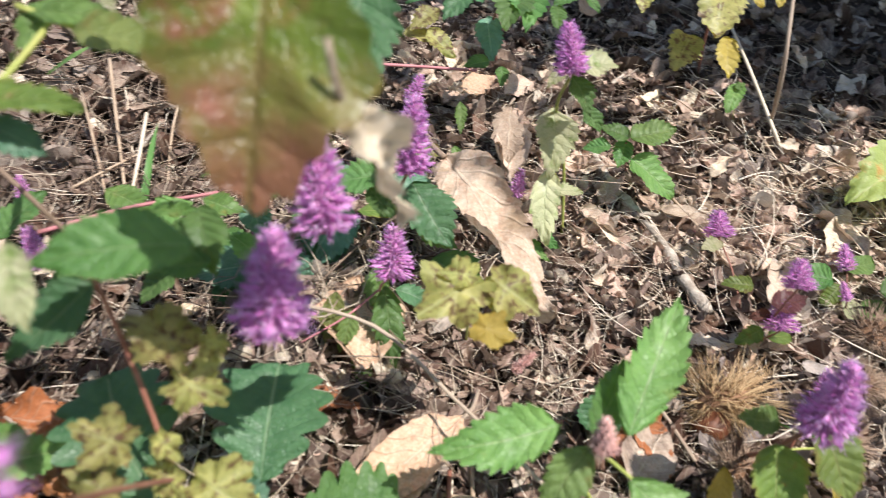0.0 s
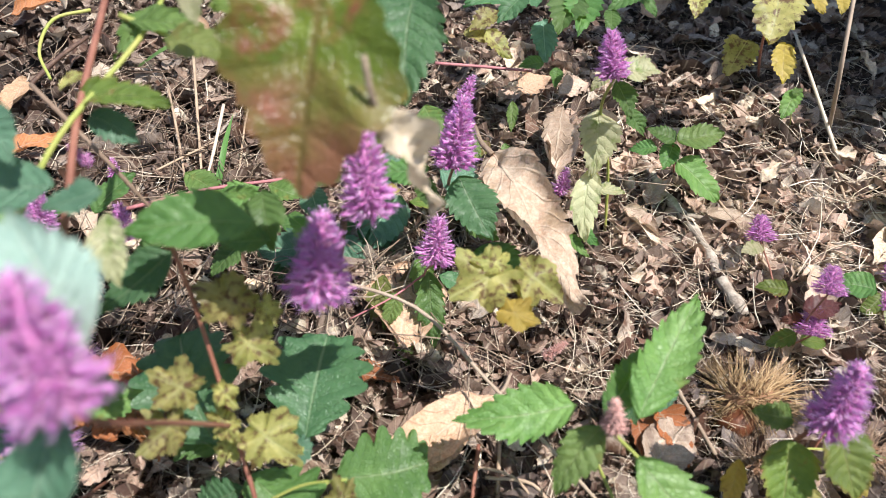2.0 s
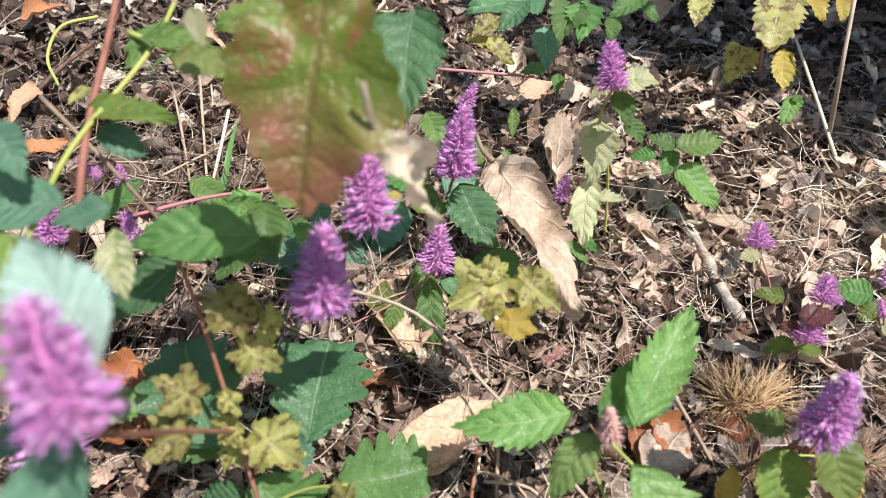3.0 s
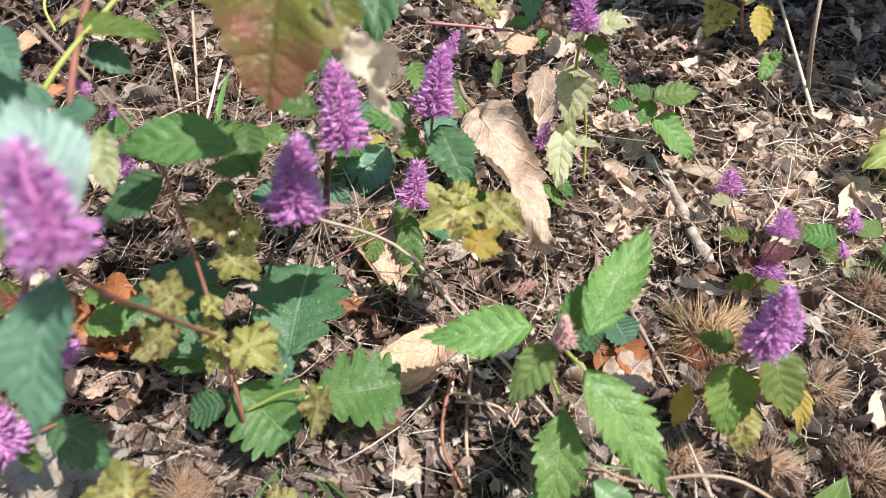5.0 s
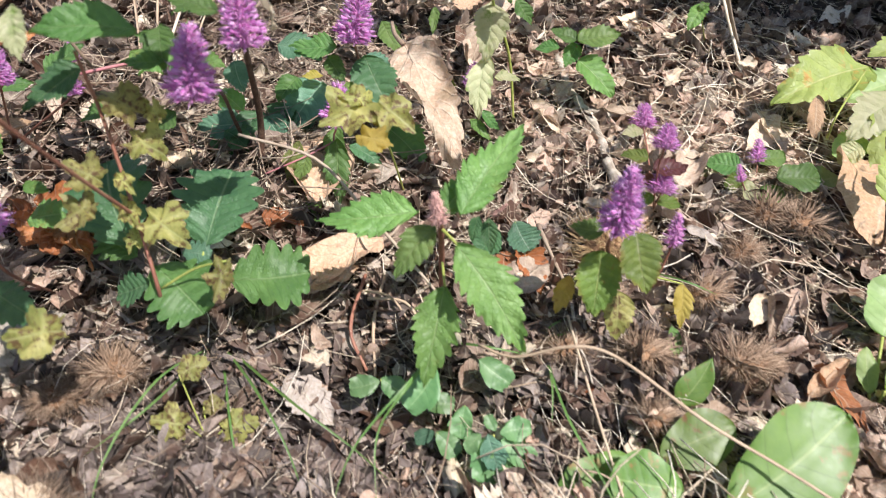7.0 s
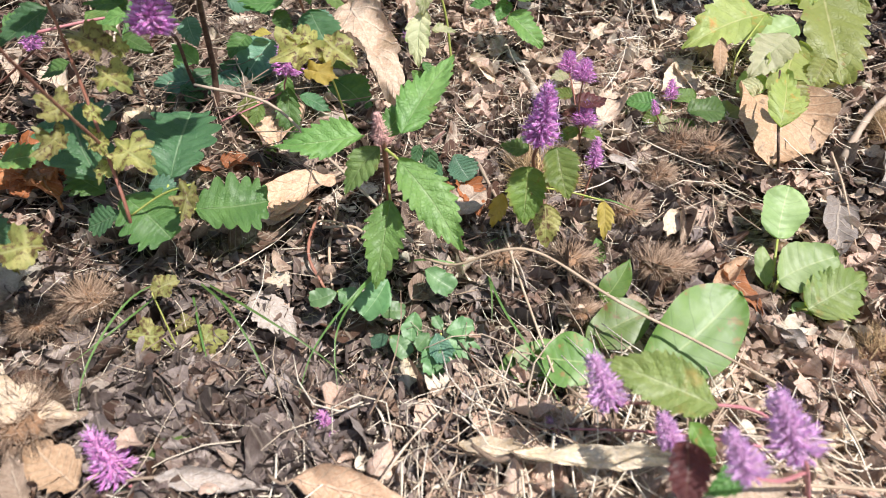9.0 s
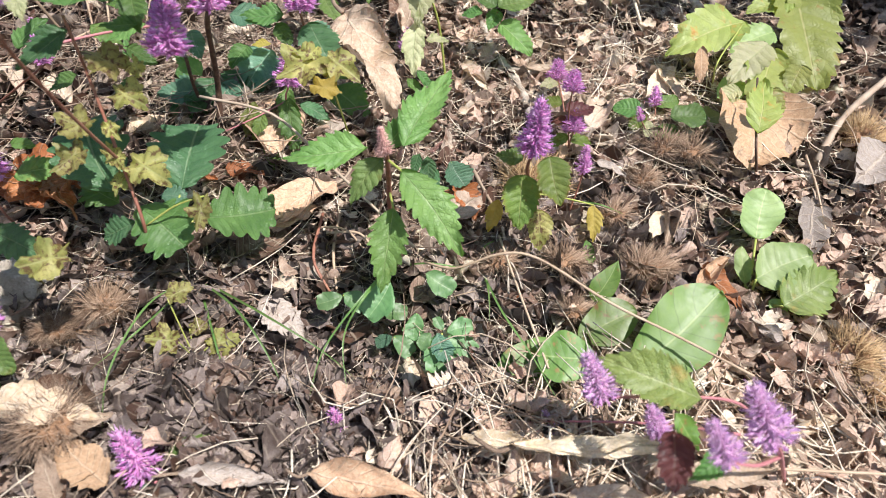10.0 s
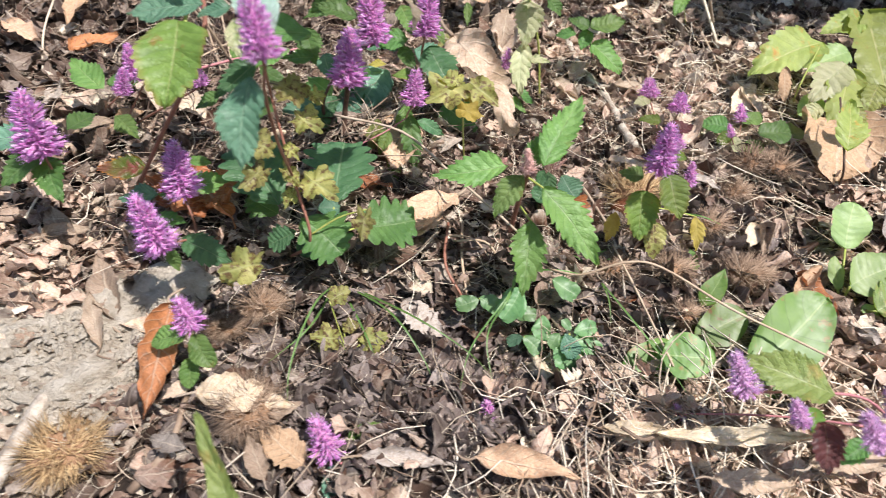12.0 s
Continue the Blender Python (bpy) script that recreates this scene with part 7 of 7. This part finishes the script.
for pts, thick, paint, label in (
        ([(0.1839, 0.2551, 0.0750), (0.1874, 0.2259, 0.0679), (0.1889, 0.1953, 0.0556)], 0.0012, WOOD, "thin grey forked twig on the litter"),
        ([(0.1874, 0.2259, 0.0679), (0.1941, 0.2140, 0.0639), (0.1991, 0.2006, 0.0572)], 0.0009, WOOD, "thin grey side twig on the litter"),
        ([(0.1566, 0.3250, 0.0917), (0.1667, 0.2938, 0.0888), (0.1798, 0.2688, 0.0790)], 0.0017, TWIG, "brown twig leaning against the burr"),
        ([(0.0397, 0.2566, 0.0730), (0.0406, 0.2132, 0.0607), (0.0562, 0.1948, 0.0433)], 0.0014, RED_STEM, "reddish dead stem among straw"),
        ([(0.0455, 0.2397, 0.0658), (0.0722, 0.2354, 0.0711), (0.0883, 0.2232, 0.0594)], 0.0012, DEAD, "bent straw-coloured dead stem on the litter"),
        ([(0.0360, 0.2459, 0.0666), (0.0607, 0.2385, 0.0713), (0.0794, 0.2263, 0.0599)], 0.0010, DEAD, "bent straw-coloured dead stem on the litter"),
        ([(0.0524, 0.2623, 0.0702), (0.0541, 0.2222, 0.0613), (0.0617, 0.1956, 0.0384)], 0.0013, DEAD, "straight pale dead stem on the litter"),
        ([(-0.2692, 0.5846, 0.1861), (-0.2375, 0.5139, 0.1551), (-0.2051, 0.4422, 0.1263)], 0.0014, DEAD, "pale dead stalk standing in the straw"),
        ([(-0.2140, 0.5178, 0.1643), (-0.2042, 0.4699, 0.1449), (-0.2015, 0.4386, 0.1233)], 0.0016, STRAW, "wide pale dead grass stalk"),
        ([(-0.2787, 0.5458, 0.1665), (-0.2431, 0.4850, 0.1444), (-0.2158, 0.4353, 0.1231)], 0.0012, DEAD, "pale dead stalk standing in the straw"),
        ([(-0.2418, 0.4404, 0.1327), (-0.2242, 0.4564, 0.1405), (-0.2087, 0.4871, 0.1435)], 0.0011, DEAD, "pale dead stalk lying across the straw"),
        ([(-0.2062, 0.6018, 0.1741), (-0.1984, 0.5313, 0.1534), (-0.1841, 0.4681, 0.1272)], 0.0011, DEAD, "pale dead stalk standing in the straw"),
        ([(0.2281, 0.5215, 0.1261), (0.2379, 0.4591, 0.1240), (0.2515, 0.3889, 0.1127)], 0.0014, DEAD, "pale bent dead stem on the litter"),
        ([(0.3324, 0.5961, 0.1571), (0.3350, 0.5475, 0.1458), (0.3332, 0.5085, 0.1334)], 0.0012, DEAD, "pale dead stem on the bank"),
        ([(0.4640, 0.3710, 0.1074), (0.4643, 0.3347, 0.0927), (0.4553, 0.2652, 0.0682)], 0.0011, DEAD, "thin pale dead stem on the litter"),
        ([(0.0902, 0.1558, 0.0064), (0.1174, 0.0936, 0.0276), (0.1075, 0.0668, 0.0229)], 0.0009, WOOD, "thin forked pale twig on the litter")):
    stick_at(pts, thick, thick * 0.75, label, paint, "twig", 0.25, "twig")

seed_head = herb((0.0795, 0.3325, 0.0764), "small dried brown seed head on a short stalk", "seed head", "seedlings", "dried_seed_head")
spike_at(seed_head, (0.0756, 0.3110, 0.0997), (0.0885, 0.3161, 0.1110), 1, 1.2, faded=True)
stem_at(seed_head, [(0.0763, 0.3290, 0.0764), (0.0756, 0.3110, 0.0997)], 0.0009, 0.0008, DARK_STEM)


# ---- scattered litter ----
DRY_SHAPES = []
for k in range(18):
    r = random.Random(100 + k)
    DRY_SHAPES.append(leaf_mesh("dry_leaf", r.choice(("lance", "lance", "oval", "lobed", "heart")), r.uniform(0.36, 0.60), r.choice((0, 9, 11)), 0.07, r.uniform(0.05, 0.3), r.uniform(-0.2, 0.3), r.uniform(0.03, 0.09), r.uniform(0.5, 2.4) * r.choice((1, 1, -1)), r.uniform(-1.0, 1.0), r.uniform(0.1, 0.5), 18, 4, k, DRY))
SCRAP_SHAPES = []
for k in range(40):
    r = random.Random(300 + k)
    low = r.choice((0.0, 0.0, r.uniform(0.1, 0.45)))
    high = 1.0 if low > 0.2 and r.random() < 0.5 else r.uniform(low + 0.35, min(1.0, low + 0.75))
    SCRAP_SHAPES.append(leaf_mesh("leaf_scrap", r.choice(("lance", "oval", "lobed", "heart", "round")), r.uniform(0.35, 0.75), 0, 0.0, r.uniform(0.0, 0.5), r.uniform(-0.3, 0.4), r.uniform(0.03, 0.10), r.uniform(0.4, 3.0) * r.choice((1, 1, -1)), r.uniform(-1.3, 1.3), r.uniform(0.1, 0.6), 10, 3, k, DRY, 0.0, (low, high)))


def scatter_leaves(count, seed):
    """Fallen leaves strewn over the slope, one by one."""
    r = random.Random(seed)
    made = 0
    while made < count:
        x, y = r.uniform(-0.42, 0.72), r.uniform(-0.12, 0.95)
        if y < 0.25 and (x > 0.55 or x < -0.32):
            continue
        size = r.uniform(0.022, 0.058)
        slope = Euler((radians(14) + r.gauss(0, 0.22), r.gauss(0, 0.25), r.uniform(0, 6.28))).to_matrix().to_4x4()
        lift = r.uniform(0.005, 0.018)
        ob = part("dry_leaf", DRY_SHAPES[r.randrange(len(DRY_SHAPES))], DRY)
        ob.matrix_world = Matrix.Translation(on_ground(x, y, lift)) @ slope @ Matrix.Translation((0, -size / 2, 0)) @ Matrix.Scale(size, 4)
        tagged(ob, "dry brown fallen leaf, curled and weathered, on the litter", "fallen leaf", "fallen leaves")
        made += 1


scatter_leaves(300, 21)


def scatter_chaff(count, seed, low, high, name, label, mat, lift=0.008, curl=1.0, zone=None):
    """Broken bits of dead leaves, past counting."""
    r = random.Random(seed)
    verts, faces, uvs = [], [], []
    rows, cols = (9, 5) if high > 0.03 else (7, 4) if high > 0.021 else (5, 3) if high > 0.015 else (3, 2)
    jag = 0.03 if high > 0.03 else 0.06
    for _ in range(count):
        x, y = (r.gauss(0.13, 0.27) if r.random() < 0.78 else r.uniform(-0.85, 1.05)), r.uniform(-0.14, 1.1)
        if zone:
            x, y = r.gauss(zone[0], zone[2]), r.gauss(zone[1], zone[3])
        size = r.uniform(low, high) * (0.7 + 0.6 * r.random() ** 2)
        tip = r.gauss(0, 0.28)
        m = Matrix.Translation(on_ground(x, y, r.uniform(0.0, lift))) @ Euler((radians(14) + tip, r.gauss(0, 0.28), r.uniform(0, 6.28))).to_matrix().to_4x4()
        roll, bow, skew, ratio, turn = r.gauss(0, 0.9 * curl), r.uniform(-0.35, 0.35), r.uniform(-0.3, 0.3), r.uniform(0.30, 0.72), r.gauss(0, 0.7)
        point, phase = r.uniform(0.6, 1.1), r.random() * 6
        lobes, deep = r.uniform(5, 12), r.choice((0, 0.12, 0.22, 0.34))
        n = len(verts)
        for i in range(rows + 1):
            for j in range(cols + 1):
                u, v = i / rows - 0.5, j / cols - 0.5
                w = ratio * max(0.10, (1 - point * abs(2 * u) ** 2.4) * (1 + deep * math.sin(lobes * u + phase))) + r.uniform(-jag, jag) * abs(v)
                a = roll * 2 * v + turn * u
                h = 0.12 * math.sin(6 * u + phase) * v + bow * u * u
                if abs(roll) > 0.2:
                    px, pz = w * 0.5 * math.sin(a) / roll, w * 0.5 * (1 - math.cos(a)) / roll
                else:
                    px, pz = w * v, 0.0
                bent = 0.16 * curl * noise.noise(Vector((2.6 * u + phase, 2.6 * v, phase * 3))) + 0.07 * noise.noise(Vector((7 * u, 7 * v + phase, 1.0)))
                verts.append(m @ Vector((size * (px + skew * u), size * (u + r.uniform(-0.03, 0.03)), size * (pz + h + bent))))
                uvs.append((0.5 + v * 0.9, u + 0.5))
        for i in range(rows):
            for j in range(cols):
                a = n + i * (cols + 1) + j
                faces.append((a, a + 1, a + cols + 2, a + cols + 1))
    ob = part(name, mesh_of(name, verts, faces, uvs, mat), mat)
    tagged(ob, label, "leaf litter", "", "stuff")


def scatter_whole(count, seed, mat, cx, cy, sx, sy, low, high, lift, name, label, shapes_of=DRY_SHAPES):
    """Dead leaves and torn pieces of them, rolled and flat, past counting."""
    r = random.Random(seed)
    shapes = []
    for me in shapes_of:
        co, uv, poly = np.empty(len(me.vertices) * 3), np.zeros((len(me.vertices), 2)), [tuple(p.vertices) for p in me.polygons]
        me.vertices.foreach_get("co", co)
        for loop, at in zip(me.loops, me.uv_layers[0].data):
            uv[loop.vertex_index] = at.uv
        shapes.append((co.reshape(-1, 3), uv, poly))
    verts, uvs, faces = [], [], []
    for _ in range(count):
        x, y = r.gauss(cx, sx), r.gauss(cy, sy)
        size = r.uniform(low, high)
        co, uv, poly = shapes[r.randrange(len(shapes))]
        turn = np.array(Euler((radians(14) + r.gauss(0, 0.25), r.gauss(0, 0.3), r.uniform(0, 6.28))).to_matrix())
        n = len(verts)
        placed = ((co - co.mean(axis=0)) * size) @ turn.T + np.array(on_ground(x, y, r.uniform(0.003, lift)))
        verts += placed.tolist()
        uvs += uv.tolist()
        faces += [tuple(i + n for i in f) for f in poly]
    tagged(part(name, mesh_of(name, verts, faces, uvs, mat), mat), label, "leaf litter", "", "stuff")


for centre, wide, deep, count, lift in (((0.10, 0.62, 0.15), 0.13, 0.09, 360, 0.02), ((0.20, 0.50, 0.12), 0.09, 0.07, 305, 0.02), ((0.40, 0.50, 0.12), 0.08, 0.06, 310, 0.02), ((0.33, 0.045, 0.0), 0.08, 0.03, 300, 0.03), ((0.3151, 0.0925, 0.0184), 0.12, 0.035, 340, 0.024), ((0.4668, 0.2812, 0.0526), 0.06, 0.06, 320, 0.02), ((-0.2824, 0.1855, 0.0367), 0.06, 0.06, 320, 0.024), ((0.2839, 0.0664, 0.0103), 0.10, 0.022, 380, 0.032), ((0.3923, 0.1333, 0.0263), 0.06, 0.045, 520, 0.022), ((0.3130, 0.4918, 0.1103), 0.07, 0.06, 320, 0.022)):
    scatter_whole(count, 50 + count, SCRAP, centre[0], centre[1], wide, deep, 0.010, 0.042, lift, "pale_leaf_scraps", "bleached pale scraps of crumpled dead leaves on the slope", SCRAP_SHAPES)
scatter_whole(1100, 33, CHAFF, -0.36, 0.66, 0.17, 0.22, 0.02, 0.06, 0.02, "leaf_litter", "weathered brown fallen leaves on the upper slope", SCRAP_SHAPES)
scatter_whole(500, 34, CHAFF, 0.75, 0.85, 0.2, 0.2, 0.03, 0.07, 0.02, "leaf_litter", "weathered brown fallen leaves on the far slope", SCRAP_SHAPES)
scatter_whole(3600, 36, CHAFF, 0.1, 0.6, 1.2, 1.2, 0.03, 0.08, 0.012, "leaf_litter", "fallen leaves strewn over the wider slope", SCRAP_SHAPES)
# Darker litter paints the hollow's shade; the second zone is just darker litter.
for centre, wide, deep, count in (((-0.0002, 0.1617, 0.0121), 0.09, 0.04, 420), ((0.2688, 0.2749, 0.0513), 0.07, 0.04, 340), ((-0.0551, 0.1363, 0.0080), 0.05, 0.03, 320), ((0.0862, 0.0906, 0.0114), 0.09, 0.025, 420), ((0.0689, 0.0762, 0.0091), 0.08, 0.025, 330), ((-0.01, 0.085, 0.01), 0.07, 0.03, 300)):
    scatter_whole(count, 70 + count, DECAY_SHADE, centre[0], centre[1], wide, deep, 0.020, 0.055, 0.016, "decayed_leaves", "dark grey-brown decayed leaves, mostly toned dark for the hollow's shade", SCRAP_SHAPES)
scatter_chaff(22000, 6, 0.003, 0.008, "leaf_crumbs", "small brown crumbs of dead leaves", MIXED, 0.014, 1.6)


scatter_whole(420, 61, MIXED, 0.13, 0.36, 0.26, 0.27, 0.022, 0.055, 0.016, "curled_leaves", "curled dead leaves in brown, grey and cream over the litter")
scatter_whole(2000, 63, CHAFF, 0.13, 0.40, 0.28, 0.32, 0.03, 0.07, 0.010, "leaf_litter", "layer of weathered brown and grey fallen leaves on the slope", SCRAP_SHAPES)
scatter_whole(2600, 64, MIXED, 0.13, 0.36, 0.27, 0.29, 0.018, 0.05, 0.016, "leaf_scraps", "crumpled pale and dark scraps of dead leaves", SCRAP_SHAPES)
scatter_whole(5200, 65, MIXED, 0.13, 0.36, 0.27, 0.29, 0.008, 0.026, 0.016, "leaf_fragments", "broken brown and grey pieces of dead leaves", SCRAP_SHAPES)
scatter_whole(260, 62, DECAY_SHADE, 0.03, 0.14, 0.11, 0.05, 0.025, 0.05, 0.014, "decayed_leaves", "dull grey decayed leaves toned for the shade in the hollow")


def scatter_straw(count, seed, cx, cy, sx, sy, low, high, thick, lift, name, label, mat=None):
    """Dead grass, roots and needles, past counting."""
    r = random.Random(seed)
    verts, faces = [], []
    for _ in range(count):
        x, y = r.gauss(cx, sx), r.gauss(cy, sy)
        length, a = r.uniform(low, high), r.uniform(0, 6.28)
        bend = r.gauss(0, 0.9) * (2.2 if r.random() < 0.25 else 1)
        p = Vector(on_ground(x, y, r.uniform(0.001, lift)))
        line = []
        tilt = r.gauss(0, 0.15)
        for k in range(5):
            line.append(p.copy())
            a += bend * 0.3 + r.gauss(0, 0.12)
            p = p + Vector((math.cos(a), math.sin(a), 0.25 * math.sin(a) + tilt - 0.08 * k * abs(tilt))) * length / 4
        for q in line:
            q.z = max(q.z, ground_z(q.x, q.y) + 0.001)
        v, f = tube_data(line, thick * r.uniform(0.6, 1.3), thick * 0.5, 3)
        n = len(verts)
        verts += v
        faces += [tuple(i + n for i in face) for face in f]
    ob = part(name, mesh_of(name, verts, faces, None, mat or STRAW), mat or STRAW)
    tagged(ob, label, "dead grass", "", "stuff")


scatter_straw(3600, 8, 0.12, 0.38, 0.28, 0.30, 0.012, 0.06, 0.00034, 0.017, "dead_grass", "thin pale dead grass stems and rootlets strewn over the litter")
scatter_straw(900, 41, 0.16, 0.42, 0.28, 0.22, 0.03, 0.09, 0.00045, 0.022, "dry_stalks", "pale dry stalks and fine twigs tangled over the leaves")
scatter_straw(420, 35, -0.3, 0.62, 0.13, 0.16, 0.03, 0.12, 0.0006, 0.03, "straw_heap", "dry brown straw on the upper slope", DEAD_STRAW)
scatter_straw(7000, 18, 0.14, 0.32, 0.26, 0.26, 0.008, 0.04, 0.00026, 0.022, "rootlets", "hair-thin dry rootlets and grass bits among the leaves")
scatter_straw(1000, 9, 0.36, 0.49, 0.08, 0.09, 0.02, 0.08, 0.0006, 0.026, "straw_heap", "pale bleached straw heaped on the bank")
scatter_straw(640, 10, -0.12, 0.45, 0.10, 0.11, 0.04, 0.12, 0.0006, 0.034, "straw_heap", "tangle of dry brown straw and stalks", DEAD_STRAW)
scatter_straw(560, 11, 0.24, 0.01, 0.11, 0.03, 0.03, 0.10, 0.0007, 0.034, "straw_heap", "pale straw lying along the path's edge")
scatter_straw(520, 12, 0.30, 0.085, 0.09, 0.022, 0.03, 0.09, 0.0008, 0.036, "straw_heap", "pale straw lying along the path's edge")


# ---- an unseen tree, added out of view to shade the upper bank ----
def shade_tree(foot, target, away, reach, count):
    """An added, unseen shade caster: trunk, limbs with their leaves, one limb between sun and upper bank."""
    foot = Vector(on_ground(*foot, -0.05))
    ob = thing("tree", foot, "unseen tall leafy tree with grey-brown bark, added to shade the upper bank", "tree")
    crotch = Vector((0.05, 0.1, 1.7))
    line = smooth_path([Vector((0, 0, 0)), Vector((0.04, 0.03, 0.8)), crotch, Vector((0.1, 0.0, 3.4))], 8)
    v, f = tube_data(line, 0.09, 0.03, 14, 0.12, random.Random(2))
    part("trunk", mesh_of("trunk", v, f, None, TWIG), TWIG, ob)
    boughs = [(crotch, Vector(target) + SUN_FROM * away - foot, reach, count)]
    for k in range(7):
        a = 0.9 * k - 1.9
        root = crotch.lerp(Vector((0.1, 0.0, 3.4)), 0.25 + 0.11 * k)
        boughs.append((root, root + Vector((1.0 * math.cos(a), 1.0 * math.sin(a) - 0.5, 0.55)), (0.32, 0.32), 260))
    for seed, (root, centre, spread_by, leaves) in enumerate(boughs):
        r = random.Random(seed + 3)
        line = smooth_path([root, root.lerp(centre, 0.5) + Vector((0, 0, 0.15)), centre], 8)
        v, f = tube_data(line, 0.025, 0.005, 8)
        limb = part("limb", mesh_of("limb", v, f, None, TWIG), TWIG, ob)
        verts, faces, uvs = [], [], []
        for _ in range(leaves):
            at = centre + Vector((r.gauss(0, spread_by[0]), r.gauss(0, spread_by[1]), r.gauss(0, 0.08 if seed == 0 else 0.25)))
            m = Matrix.Translation(at) @ Euler((r.gauss(0, 0.6), r.gauss(0, 0.6), r.uniform(0, 6.28))).to_matrix().to_4x4() @ Matrix.Scale(r.uniform(0.06, 0.11), 4)
            n = len(verts)
            for i in range(7):
                u = i / 6
                for q in (-1, 0, 1):
                    verts.append(m @ Vector((q * 0.26 * outline("lance", u), u, 0.06 * abs(q) - 0.15 * u * u)))
                    uvs.append((0.5 + q / 2, u))
            for i in range(6):
                for q in range(2):
                    a = n + i * 3 + q
                    faces.append((a, a + 1, a + 4, a + 3))
        part("foliage", mesh_of("foliage", verts, faces, uvs, GREEN), GREEN, limb)


shade_tree((2.6, 2.6), (0.46, 0.88, 0.21), 0.7, (0.14, 0.075), 1800)
